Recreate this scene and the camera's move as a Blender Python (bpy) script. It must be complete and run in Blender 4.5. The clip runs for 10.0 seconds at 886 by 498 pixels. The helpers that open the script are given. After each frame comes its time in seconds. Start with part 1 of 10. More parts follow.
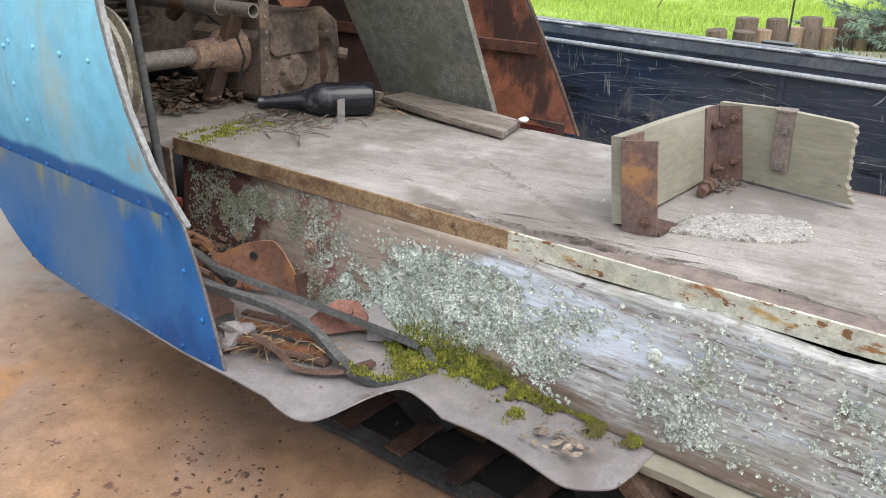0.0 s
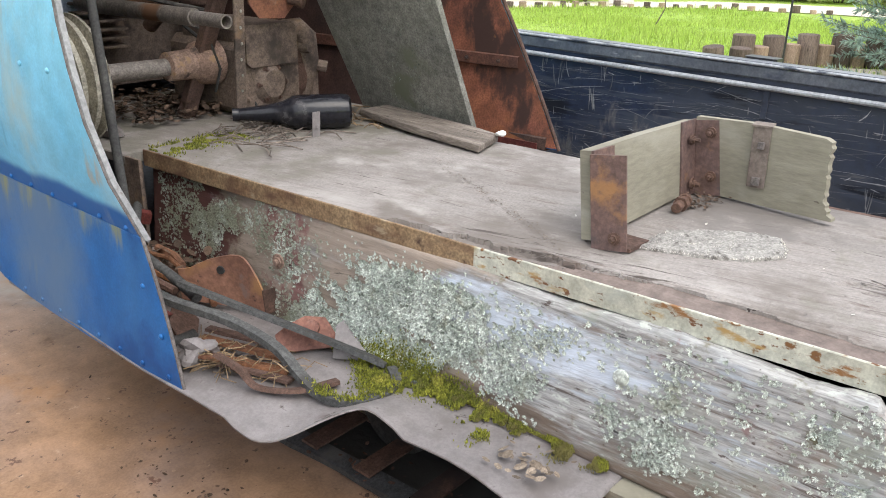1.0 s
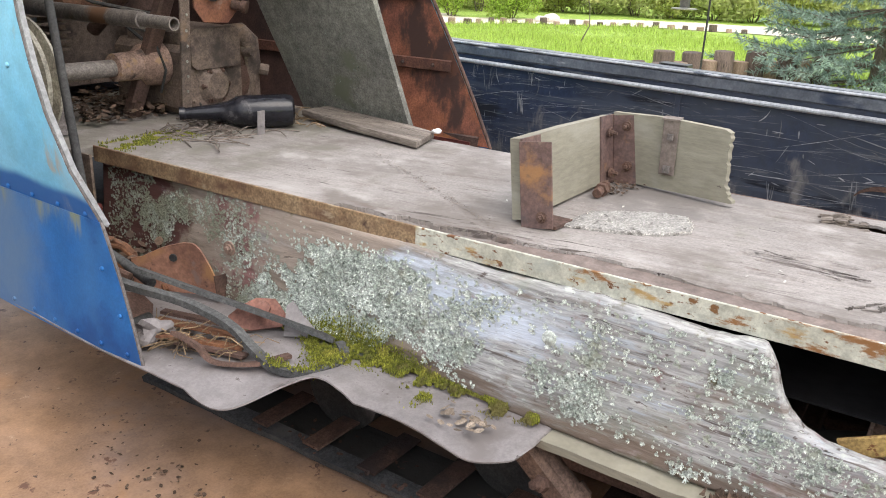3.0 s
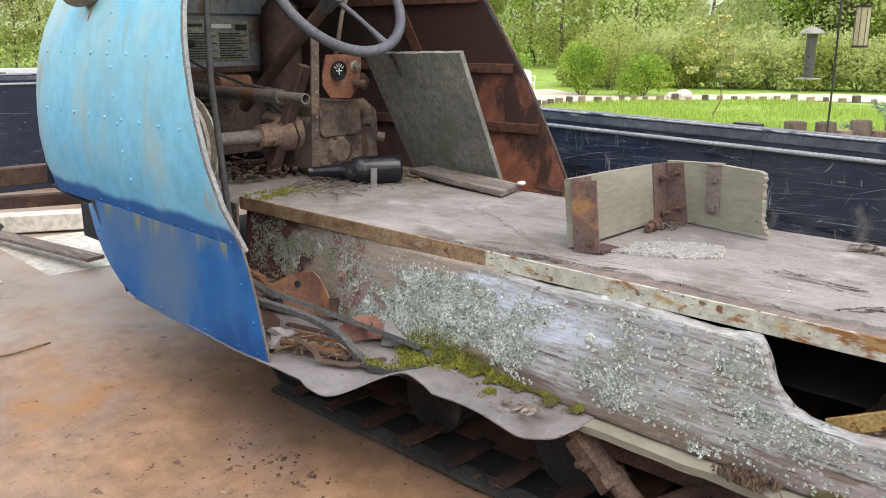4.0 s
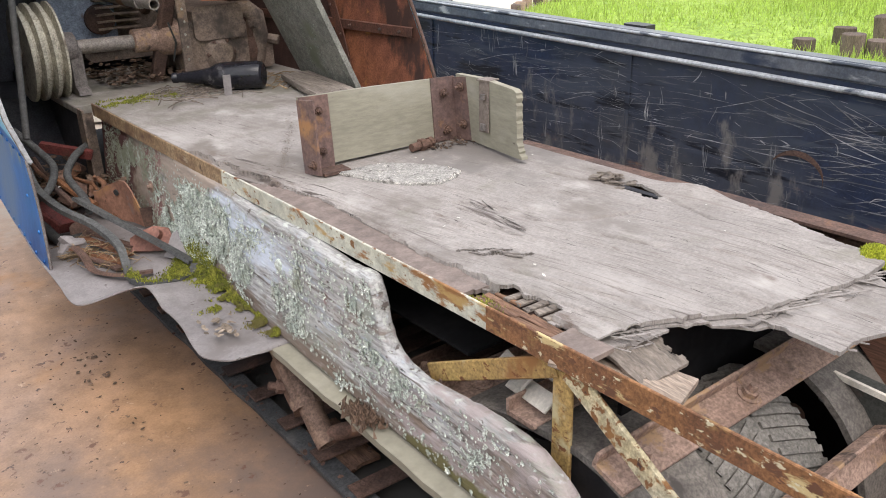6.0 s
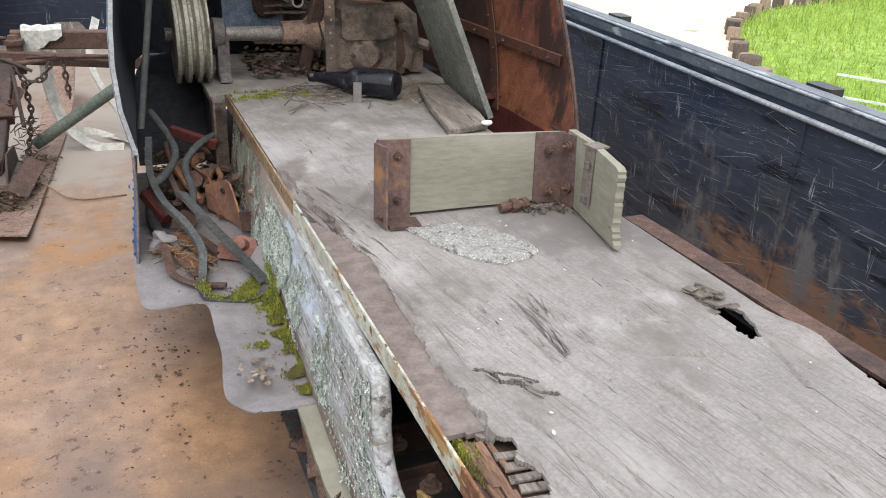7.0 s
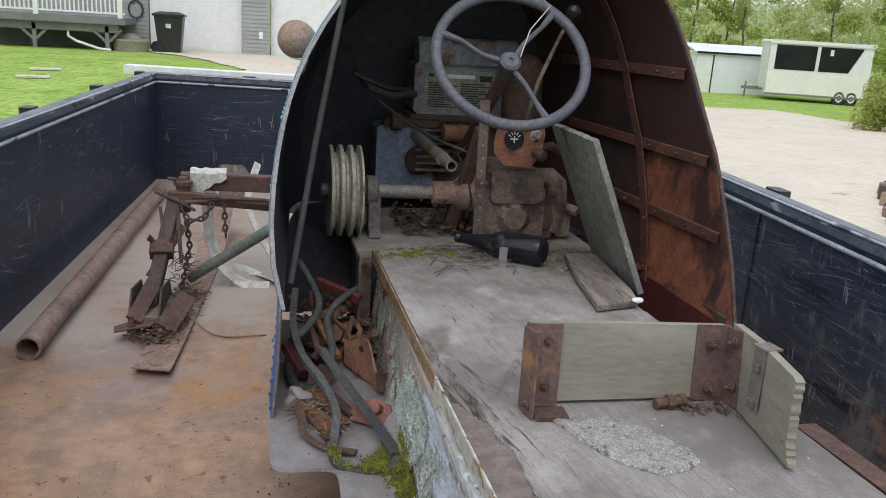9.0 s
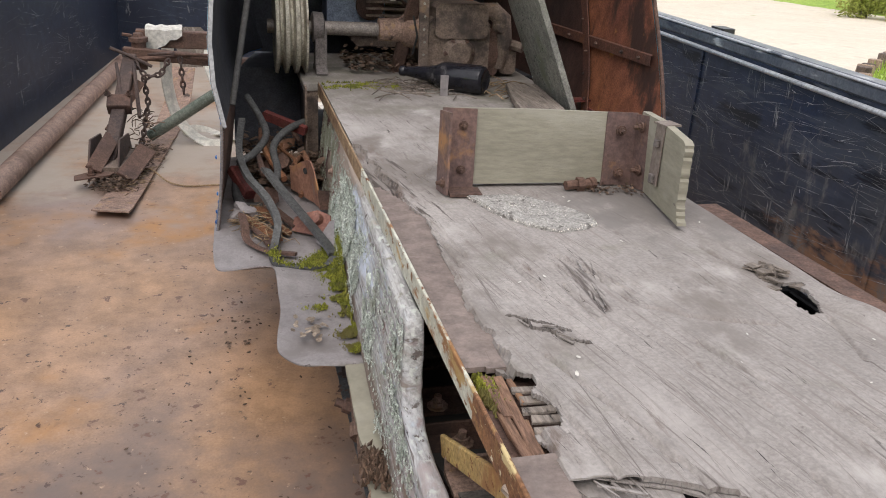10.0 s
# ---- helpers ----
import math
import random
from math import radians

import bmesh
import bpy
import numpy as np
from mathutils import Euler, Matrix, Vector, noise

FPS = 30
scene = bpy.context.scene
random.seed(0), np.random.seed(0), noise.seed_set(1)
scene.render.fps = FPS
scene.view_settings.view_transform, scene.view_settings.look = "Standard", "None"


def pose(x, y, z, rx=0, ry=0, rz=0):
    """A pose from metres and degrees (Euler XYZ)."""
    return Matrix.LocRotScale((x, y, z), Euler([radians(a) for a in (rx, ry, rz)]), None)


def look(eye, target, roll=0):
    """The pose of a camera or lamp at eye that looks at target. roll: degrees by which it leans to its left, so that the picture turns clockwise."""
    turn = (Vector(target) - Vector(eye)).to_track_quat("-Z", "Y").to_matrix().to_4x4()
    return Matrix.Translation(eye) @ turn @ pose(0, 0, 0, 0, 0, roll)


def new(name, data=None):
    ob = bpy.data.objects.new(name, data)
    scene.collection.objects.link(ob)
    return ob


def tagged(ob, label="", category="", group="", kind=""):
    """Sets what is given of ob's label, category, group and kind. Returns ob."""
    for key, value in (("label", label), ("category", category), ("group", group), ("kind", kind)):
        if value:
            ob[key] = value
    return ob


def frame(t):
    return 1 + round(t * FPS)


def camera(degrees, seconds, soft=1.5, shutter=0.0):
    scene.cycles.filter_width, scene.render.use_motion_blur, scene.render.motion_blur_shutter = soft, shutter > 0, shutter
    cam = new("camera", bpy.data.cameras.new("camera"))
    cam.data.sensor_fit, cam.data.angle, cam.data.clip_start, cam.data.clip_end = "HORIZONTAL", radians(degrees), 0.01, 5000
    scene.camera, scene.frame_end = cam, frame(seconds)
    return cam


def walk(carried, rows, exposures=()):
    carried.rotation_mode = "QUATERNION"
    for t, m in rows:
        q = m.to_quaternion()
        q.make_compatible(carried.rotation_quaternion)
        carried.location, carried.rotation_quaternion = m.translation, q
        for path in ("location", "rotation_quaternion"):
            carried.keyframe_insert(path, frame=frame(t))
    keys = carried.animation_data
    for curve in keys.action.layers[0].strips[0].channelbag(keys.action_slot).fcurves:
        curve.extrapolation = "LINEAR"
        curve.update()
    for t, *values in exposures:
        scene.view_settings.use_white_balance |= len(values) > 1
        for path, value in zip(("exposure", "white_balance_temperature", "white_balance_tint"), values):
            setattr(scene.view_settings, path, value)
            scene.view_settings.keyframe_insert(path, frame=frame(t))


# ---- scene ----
cam = camera(56.8, 10.0, 1.0)
PATH = [
    (0, (-0.888, -1.328, 0.897), (0.579, -0.2, 0.138), 1.0),
    (0.5, (-0.856, -1.323, 0.884), (0.607, -0.175, 0.148), 1.9),
    (1, (-0.835, -1.348, 0.888), (0.642, -0.211, 0.162), 1.3),
    (1.5, (-0.821, -1.358, 0.874), (0.665, -0.238, 0.14), 0.9),
    (2, (-0.82, -1.345, 0.87), (0.702, -0.281, 0.125), 1.0),
    (2.2, (-0.828, -1.349, 0.872), (0.705, -0.308, 0.12), 1.3),
    (3.3, (-1.005, -1.466, 0.882), (0.591, -0.443, 0.244), 1.9),
    (3.5, (-1.053, -1.522, 0.886), (0.527, -0.436, 0.315), 1.6),
    (4, (-1.098, -1.658, 0.873), (0.329, -0.353, 0.362), -0.2),
    (4.5, (-0.976, -1.853, 0.871), (0.563, -0.68, 0.366), -0.5),
    (5, (-0.882, -2.055, 0.9), (0.643, -0.873, 0.372), -0.3),
    (5.5, (-0.765, -2.163, 0.923), (0.596, -0.839, 0.295), -0.7),
    (5.7, (-0.682, -2.148, 0.909), (0.583, -0.771, 0.2), -1.6),
    (6.8, (-0.281, -2.045, 0.976), (0.497, -0.396, 0.155), 2.0),
    (7, (-0.268, -2.039, 0.998), (0.442, -0.36, 0.174), 2.4),
    (7.5, (-0.275, -1.991, 1.038), (0.297, -0.172, 0.433), 2.7),
    (8, (-0.273, -1.942, 1.055), (0.245, -0.072, 0.573), 3.1),
    (8.5, (-0.278, -1.933, 1.055), (0.198, -0.056, 0.555), 3.2),
    (9, (-0.284, -1.953, 1.041), (0.159, -0.074, 0.518), 3.5),
    (9.5, (-0.277, -1.993, 1.009), (0.199, -0.131, 0.455), 3.6),
    (10, (-0.202, -2.098, 0.896), (0.268, -0.303, 0.15), 3.1),
]
LIGHTEN = [(0.0, 1.06, 6500, 10), (2.0, 1.07, 6550, 11), (3.5, 1.13, 6600, 12), (4.0, 0.88, 6600, 12), (4.5, 0.86, 6600, 12), (5.0, 0.98, 6600, 12), (5.5, 0.99, 6650, 13), (7.0, 0.85, 6350, 10), (7.5, 0.72, 6200, 9), (8.0, 0.33, 6150, 10), (8.5, 0.14, 6150, 11), (9.0, 0.22, 6150, 11), (9.5, 0.36, 6300, 11), (10.0, 0.57, 6650, 13)]
walk(cam, [(t, look(eye, target, roll)) for t, eye, target, roll in PATH], LIGHTEN)

# ---- light ----
world = bpy.data.worlds.new("overcast_sky")
scene.world = world
world.use_nodes = True
wn, wl = world.node_tree.nodes, world.node_tree.links
wn.clear()
sky = wn.new("ShaderNodeTexSky")
sky.sky_type = "NISHITA"
sky.sun_disc = False
sky.sun_elevation, sky.sun_rotation = radians(56), radians(202)
sky.air_density, sky.dust_density, sky.ozone_density = 1.0, 6.0, 1.0
cloud = wn.new("ShaderNodeMix")
cloud.data_type = "RGBA"
cloud.inputs[0].default_value = 0.75
cloud.inputs[7].default_value = (10.2, 10.7, 11.4, 1)
bgd = wn.new("ShaderNodeBackground")
bgd.inputs[1].default_value = 0.1
wout = wn.new("ShaderNodeOutputWorld")
wl.new(sky.outputs[0], cloud.inputs[6])
wl.new(cloud.outputs[2], bgd.inputs[0])
wl.new(bgd.outputs[0], wout.inputs[0])

sun = new("sun", bpy.data.lights.new("sun", "SUN"))
sun.data.energy, sun.data.angle, sun.data.color = 0.7, radians(40), (1.0, 0.97, 0.93)
sun.matrix_world = look((-2.0, -5.0, 8.0), (0, 0, 0))


# ---- materials ----
def mat(name, a, b, scale=6.0, rough=0.8, metal=0.0, spots=(), stretch=(1, 1, 1), bump=(60.0, 0.3), turn=0.0, vary=0.0, fine=0.25, spec=0.4, trans=0.0, grit=0.3):
    """A surface of two mixed tones, worn by spots: rows of (colour, scale, from, to, stretch, roughness or None)."""
    m = bpy.data.materials.new(name)
    m.use_nodes = True
    n, l = m.node_tree.nodes, m.node_tree.links
    bsdf = n["Principled BSDF"]
    geo = n.new("ShaderNodeNewGeometry")

    def mapped(st):
        mp = n.new("ShaderNodeMapping")
        mp.vector_type = "POINT"
        mp.inputs["Scale"].default_value = st
        src = geo.outputs["Position"]
        if turn:
            rt = n.new("ShaderNodeMapping")
            rt.inputs["Rotation"].default_value = (0, 0, radians(turn))
            l.new(src, rt.inputs["Vector"])
            src = rt.outputs[0]
        l.new(src, mp.inputs["Vector"])
        return mp.outputs[0]

    def noise_of(st, sc, detail=6.0, rg=0.6):
        t = n.new("ShaderNodeTexNoise")
        t.inputs["Scale"].default_value, t.inputs["Detail"].default_value, t.inputs["Roughness"].default_value = sc, detail, rg
        l.new(mapped(st), t.inputs["Vector"])
        return t.outputs["Fac"]

    def ramp(src, lo, hi):
        r = n.new("ShaderNodeMapRange")
        r.interpolation_type = "SMOOTHSTEP"
        r.inputs["From Min"].default_value, r.inputs["From Max"].default_value = lo, hi
        l.new(src, r.inputs["Value"])
        return r.outputs["Result"]

    def mix(fac, c0, c1):
        x = n.new("ShaderNodeMix")
        x.data_type = "RGBA"
        l.new(fac, x.inputs[0])
        for k, c in ((6, c0), (7, c1)):
            if isinstance(c, tuple):
                x.inputs[k].default_value = (*c, 1)
            else:
                l.new(c, x.inputs[k])
        return x.outputs[2]

    def mixf(fac, v0, v1):
        x = n.new("ShaderNodeMix")
        l.new(fac, x.inputs[0])
        for k, v in ((2, v0), (3, v1)):
            if isinstance(v, float):
                x.inputs[k].default_value = v
            else:
                l.new(v, x.inputs[k])
        return x.outputs[0]

    col = mix(ramp(noise_of(stretch, scale), 0.32, 0.68), a, b)
    if fine:
        # fine grain, lighter and darker by the same share
        g = noise_of(stretch, scale * 9, 4.0)
        hv = n.new("ShaderNodeHueSaturation")
        l.new(mixf(ramp(g, 0.25, 0.75), 1.0 - fine, 1.0 + fine), hv.inputs["Value"])
        l.new(col, hv.inputs["Color"])
        col = hv.outputs[0]
    if fine and bump and grit:
        # specks of a few millimetres
        g = noise_of(tuple(q * 0.25 for q in stretch) if max(stretch) > 2 else (1, 1, 1), 230.0, 3.0, 0.7)
        hv = n.new("ShaderNodeHueSaturation")
        l.new(mixf(ramp(g, 0.3, 0.7), 1.0 - grit, 1.0 + grit), hv.inputs["Value"])
        l.new(col, hv.inputs["Color"])
        col = hv.outputs[0]
    rgh = float(rough)
    mtl = float(metal)
    for c, sc, lo, hi, st, rr in spots:
        f = ramp(noise_of(st or (1, 1, 1), sc, 8.0), lo, hi)
        col = mix(f, col, c)
        if rr is not None:
            rgh = mixf(f, rgh, float(rr))
            if metal:
                mtl = mixf(f, mtl, 0.0)
    if vary:
        oi = n.new("ShaderNodeObjectInfo")
        isl = geo.outputs["Random Per Island"]
        add = n.new("ShaderNodeMath")
        add.operation = "ADD"
        l.new(oi.outputs["Random"], add.inputs[0])
        l.new(isl, add.inputs[1])
        fr = n.new("ShaderNodeMath")
        fr.operation = "FRACT"
        l.new(add.outputs[0], fr.inputs[0])
        hv = n.new("ShaderNodeHueSaturation")
        l.new(mixf(fr.outputs[0], 1.0 - vary, 1.0 + vary), hv.inputs["Value"])
        l.new(col, hv.inputs["Color"])
        col = hv.outputs[0]
    l.new(col, bsdf.inputs["Base Color"])
    for v, s in ((rgh, "Roughness"), (mtl, "Metallic")):
        if isinstance(v, float):
            bsdf.inputs[s].default_value = v
        else:
            l.new(v, bsdf.inputs[s])
    bsdf.inputs["Specular IOR Level"].default_value = spec
    if trans:
        bsdf.inputs["Transmission Weight"].default_value = trans
    if bump:
        bp = n.new("ShaderNodeBump")
        bp.inputs["Strength"].default_value, bp.inputs["Distance"].default_value = bump[1], 0.004 if len(bump) < 3 else bump[2]
        l.new(noise_of(stretch, bump[0], 5.0), bp.inputs["Height"])
        l.new(bp.outputs[0], bsdf.inputs["Normal"])
    return m


RUST_A, RUST_B = (0.13, 0.06, 0.034), (0.21, 0.092, 0.042)
bed_steel = mat("rusty_bed_steel", (0.38, 0.225, 0.125), (0.29, 0.195, 0.145), 1.6, 0.42, 0, [((0.46, 0.235, 0.09), 2.2, 0.5, 0.68, None, 0.7), ((0.28, 0.215, 0.195), 1.3, 0.52, 0.7, None, 0.45), ((0.16, 0.1, 0.07), 9.0, 0.62, 0.77, None, 0.8), ((0.1, 0.065, 0.05), 40.0, 0.7, 0.76, None, 0.8)], bump=(35, 0.2), grit=0.1)
navy_paint = mat("scratched_navy_paint", (0.016, 0.025, 0.052), (0.024, 0.034, 0.066), 3.0, 0.42, 0, [((0.18, 0.18, 0.19), 5.0, 0.66, 0.7, (0.6, 0.22, 3.2), 0.7), ((0.13, 0.13, 0.14), 11.0, 0.68, 0.71, (1, 0.3, 2.2), 0.7), ((0.16, 0.15, 0.15), 14.0, 0.7, 0.74, (1, 2.5, 0.4), 0.7), ((0.12, 0.06, 0.04), 3.0, 0.68, 0.76, (1, 1, 1), 0.8), ((0.065, 0.07, 0.08), 1.2, 0.5, 0.75, None, 0.55), ((0.05, 0.06, 0.085), 9.0, 0.52, 0.62, (1, 0.25, 3), 0.5), ((0.007, 0.009, 0.016), 8.0, 0.56, 0.64, (1, 0.3, 2.5), 0.5), ((0.1, 0.105, 0.115), 40.0, 0.62, 0.67, (1, 0.12, 3), 0.6)], bump=(20, 0.15), grit=0.15)
rail_paint = mat("worn_rail_paint", (0.08, 0.09, 0.112), (0.14, 0.15, 0.17), 9.0, 0.28, 0, [((0.03, 0.04, 0.07), 12.0, 0.56, 0.64, (1, 0.3, 1), 0.4), ((0.5, 0.5, 0.5), 20.0, 0.6, 0.7, (1, 0.3, 1), 0.6)], grit=0.15)
deck_wood = mat("weathered_grey_plywood", (0.3, 0.272, 0.252), (0.25, 0.226, 0.209), 3.0, 0.9, 0, [((0.37, 0.34, 0.318), 4.0, 0.52, 0.72, (1, 0.7, 1), None), ((0.225, 0.195, 0.178), 5.0, 0.58, 0.76, (1.4, 0.6, 1), None), ((0.235, 0.205, 0.188), 34.0, 0.55, 0.66, (5, 0.12, 1), None), ((0.09, 0.076, 0.07), 30.0, 0.715, 0.735, (6, 0.1, 1), None), ((0.16, 0.14, 0.13), 70.0, 0.66, 0.72, None, None)], stretch=(1.6, 0.7, 1.6), bump=(60, 0.3), turn=-8, fine=0.1, grit=0.15)
broken_wood = mat("broken_inner_plywood", (0.36, 0.29, 0.23), (0.25, 0.19, 0.15), 8.0, 0.9, 0, [((0.09, 0.06, 0.045), 7.0, 0.56, 0.7, (5, 0.4, 3), None), ((0.35, 0.18, 0.1), 5.0, 0.58, 0.72, None, None)], stretch=(6, 0.6, 12), bump=(30, 0.7))
rotten_wood = mat("rotten_brown_wood", (0.22, 0.125, 0.08), (0.12, 0.07, 0.05), 14.0, 0.95, 0, [((0.28, 0.15, 0.08), 9.0, 0.56, 0.7, (3, 0.5, 3), None), ((0.03, 0.022, 0.018), 20.0, 0.6, 0.7, None, None)], stretch=(4, 0.6, 6), bump=(40, 0.8))
board_wood = mat("silver_grey_old_board", (0.4, 0.395, 0.385), (0.32, 0.31, 0.3), 1.6, 0.9, 0, [((0.46, 0.5, 0.55), 2.0, 0.55, 0.7, (1, 0.8, 1.4), None), ((0.17, 0.145, 0.13), 5.0, 0.58, 0.72, (2, 0.35, 4), None), ((0.3, 0.32, 0.27), 6.0, 0.5, 0.66, None, None), ((0.22, 0.11, 0.09), 2.1, 0.63, 0.74, None, None), ((0.2, 0.2, 0.11), 2.6, 0.63, 0.73, None, None), ((0.14, 0.12, 0.11), 46.0, 0.585, 0.635, (1, 0.13, 2.2), None), ((0.46, 0.47, 0.47), 50.0, 0.58, 0.66, (1, 0.13, 2.0), None), ((0.5, 0.52, 0.48), 85.0, 0.57, 0.63, (1, 0.6, 1), None), ((0.12, 0.1, 0.09), 110.0, 0.62, 0.67, (1, 0.5, 1), None)], stretch=(3, 0.35, 5), bump=(24, 0.35), fine=0.16)
bench_wood = mat("pale_lichened_plywood", (0.285, 0.265, 0.205), (0.235, 0.218, 0.168), 4.0, 0.85, 0, [((0.34, 0.32, 0.265), 5.0, 0.52, 0.7, (0.6, 1, 2), None), ((0.18, 0.165, 0.13), 8.0, 0.62, 0.8, (0.5, 1, 2), None), ((0.29, 0.285, 0.19), 4.0, 0.55, 0.72, None, None), ((0.12, 0.1, 0.085), 60.0, 0.7, 0.74, (0.5, 0.5, 1), None)], stretch=(0.6, 0.6, 3), bump=(60, 0.2), fine=0.06, grit=0.1)
panel_wood = mat("dark_green_grey_plywood", (0.25, 0.245, 0.212), (0.175, 0.172, 0.152), 5.0, 0.88, 0, [((0.3, 0.33, 0.28), 24.0, 0.64, 0.7, None, None), ((0.2, 0.2, 0.16), 4.0, 0.55, 0.75, None, None), ((0.045, 0.04, 0.035), 9.0, 0.6, 0.68, (1, 1, 0.5), None), ((0.16, 0.17, 0.12), 6.0, 0.55, 0.68, None, None)], bump=(40, 0.5))
rust = mat("rusty_steel", RUST_A, RUST_B, 5.0, 0.82, 0, [((0.075, 0.032, 0.025), 4.0, 0.5, 0.66, None, None), ((0.3, 0.14, 0.05), 7.0, 0.6, 0.72, None, None), ((0.03, 0.02, 0.018), 22.0, 0.66, 0.74, None, None)], bump=(80, 0.35))
dark_rust = mat("dark_brown_rust", (0.085, 0.052, 0.042), (0.13, 0.075, 0.055), 6.0, 0.85, 0, [((0.045, 0.032, 0.03), 5.0, 0.52, 0.68, None, None), ((0.22, 0.11, 0.06), 9.0, 0.64, 0.74, None, None)], bump=(90, 0.4))
lining_rust = mat("rusted_sheet_lining", (0.33, 0.125, 0.06), (0.17, 0.062, 0.042), 2.6, 0.7, 0, [((0.42, 0.165, 0.05), 3.2, 0.5, 0.64, (1, 0.7, 0.6), None), ((0.05, 0.025, 0.02), 5.0, 0.5, 0.57, (1, 1, 0.5), None), ((0.4, 0.18, 0.06), 11.0, 0.62, 0.7, None, None), ((0.09, 0.038, 0.025), 14.0, 0.55, 0.66, None, None), ((0.03, 0.02, 0.02), 10.0, 0.66, 0.74, None, None)], bump=(60, 0.3))
# rusted lining deep in the cowl, its shade mixed into the brown
lining_brown = mat("shaded_brown_rusted_lining", (0.07, 0.035, 0.028), (0.035, 0.022, 0.02), 3.0, 0.8, 0, [((0.16, 0.065, 0.03), 4.0, 0.6, 0.74, (1, 1, 0.6), None), ((0.2, 0.2, 0.2), 30.0, 0.72, 0.76, None, None)], bump=(60, 0.3))
# the unlit cowl interior is put into this dark colour
lining_dark = mat("shaded_dark_lining", (0.032, 0.034, 0.042), (0.046, 0.047, 0.054), 4.0, 0.8, 0, [((0.06, 0.045, 0.035), 5.0, 0.6, 0.75, None, None)], bump=(60, 0.3))
yellow_rust = mat("rusted_yellow_paint", (0.42, 0.285, 0.1), (0.3, 0.19, 0.075), 8.0, 0.7, 0, [((0.46, 0.39, 0.23), 16.0, 0.58, 0.68, None, None), ((0.26, 0.125, 0.045), 14.0, 0.52, 0.66, None, 0.7), ((0.17, 0.07, 0.03), 90.0, 0.6, 0.64, (1, 0.5, 1), 0.85), ((0.08, 0.04, 0.028), 130.0, 0.64, 0.7, None, 0.9)], bump=(90, 0.3))
fleck_rail = mat("rust_brown_rail_with_flecks", (0.24, 0.115, 0.05), (0.15, 0.07, 0.038), 12.0, 0.8, 0, [((0.4, 0.27, 0.1), 14.0, 0.52, 0.62, (1, 0.4, 1), None), ((0.55, 0.43, 0.22), 34.0, 0.56, 0.62, (1, 0.4, 1.6), None), ((0.6, 0.54, 0.38), 120.0, 0.61, 0.65, (1, 0.5, 1), None), ((0.13, 0.06, 0.035), 70.0, 0.58, 0.63, (1, 0.5, 1), None)], bump=(80, 0.3))
cream_brace = mat("flaking_cream_brace", (0.5, 0.46, 0.34), (0.42, 0.33, 0.16), 7.0, 0.75, 0, [((0.2, 0.095, 0.04), 75.0, 0.53, 0.57, None, 0.85), ((0.26, 0.13, 0.05), 22.0, 0.56, 0.6, None, 0.85), ((0.07, 0.035, 0.028), 70.0, 0.62, 0.68, None, 0.9)], bump=(90, 0.4))
cream_rail = mat("chipped_cream_paint", (0.52, 0.52, 0.44), (0.45, 0.44, 0.36), 6.0, 0.65, 0, [((0.2, 0.1, 0.04), 40.0, 0.6, 0.65, (1, 0.6, 1), 0.85), ((0.3, 0.22, 0.1), 9.0, 0.6, 0.72, None, None), ((0.17, 0.08, 0.04), 110.0, 0.6, 0.64, (1, 0.5, 1), 0.85), ((0.36, 0.38, 0.34), 14.0, 0.56, 0.7, (1, 0.4, 1), None)], bump=(80, 0.25), grit=0.12)
brown_rail = mat("rusted_ochre_rail", (0.32, 0.225, 0.13), (0.2, 0.12, 0.065), 14.0, 0.8, 0, [((0.45, 0.37, 0.25), 6.0, 0.55, 0.66, (1, 0.5, 1), None), ((0.13, 0.07, 0.045), 7.0, 0.54, 0.64, (1, 0.5, 1), None), ((0.38, 0.3, 0.2), 30.0, 0.58, 0.66, (1, 0.4, 1), None), ((0.07, 0.04, 0.03), 16.0, 0.6, 0.7, None, None)], bump=(80, 0.3))
sheet_steel = mat("dull_galvanised_sheet", (0.25, 0.228, 0.224), (0.19, 0.172, 0.17), 5.0, 0.6, 0, [((0.14, 0.11, 0.105), 7.0, 0.56, 0.72, None, None), ((0.37, 0.35, 0.34), 4.0, 0.58, 0.74, None, None)], bump=(40, 0.2), grit=0.09, fine=0.12)
rubber = mat("perished_black_rubber", (0.03, 0.03, 0.03), (0.05, 0.048, 0.045), 8.0, 0.75, 0, [((0.13, 0.12, 0.11), 9.0, 0.58, 0.74, None, None)], bump=(70, 0.3))
grey_rubber = mat("weathered_grey_rubber_belt", (0.17, 0.15, 0.13), (0.11, 0.098, 0.088), 6.0, 0.85, 0, [((0.25, 0.225, 0.2), 9.0, 0.58, 0.74, None, None), ((0.075, 0.065, 0.058), 16.0, 0.6, 0.7, None, None)], bump=(60, 0.4))
greasy_iron = mat("greasy_dusty_cast_iron", (0.13, 0.1, 0.083), (0.21, 0.155, 0.12), 7.0, 0.8, 0, [((0.06, 0.048, 0.042), 8.0, 0.54, 0.66, None, None), ((0.26, 0.17, 0.105), 14.0, 0.6, 0.72, None, None)], bump=(50, 0.5))
grey_shroud = mat("dirty_grey_engine_paint", (0.29, 0.3, 0.3), (0.2, 0.21, 0.215), 6.0, 0.6, 0, [((0.22, 0.11, 0.055), 8.0, 0.54, 0.62, None, 0.85), ((0.08, 0.06, 0.05), 14.0, 0.6, 0.7, None, 0.85), ((0.15, 0.17, 0.21), 5.0, 0.5, 0.66, None, None)], bump=(50, 0.2))
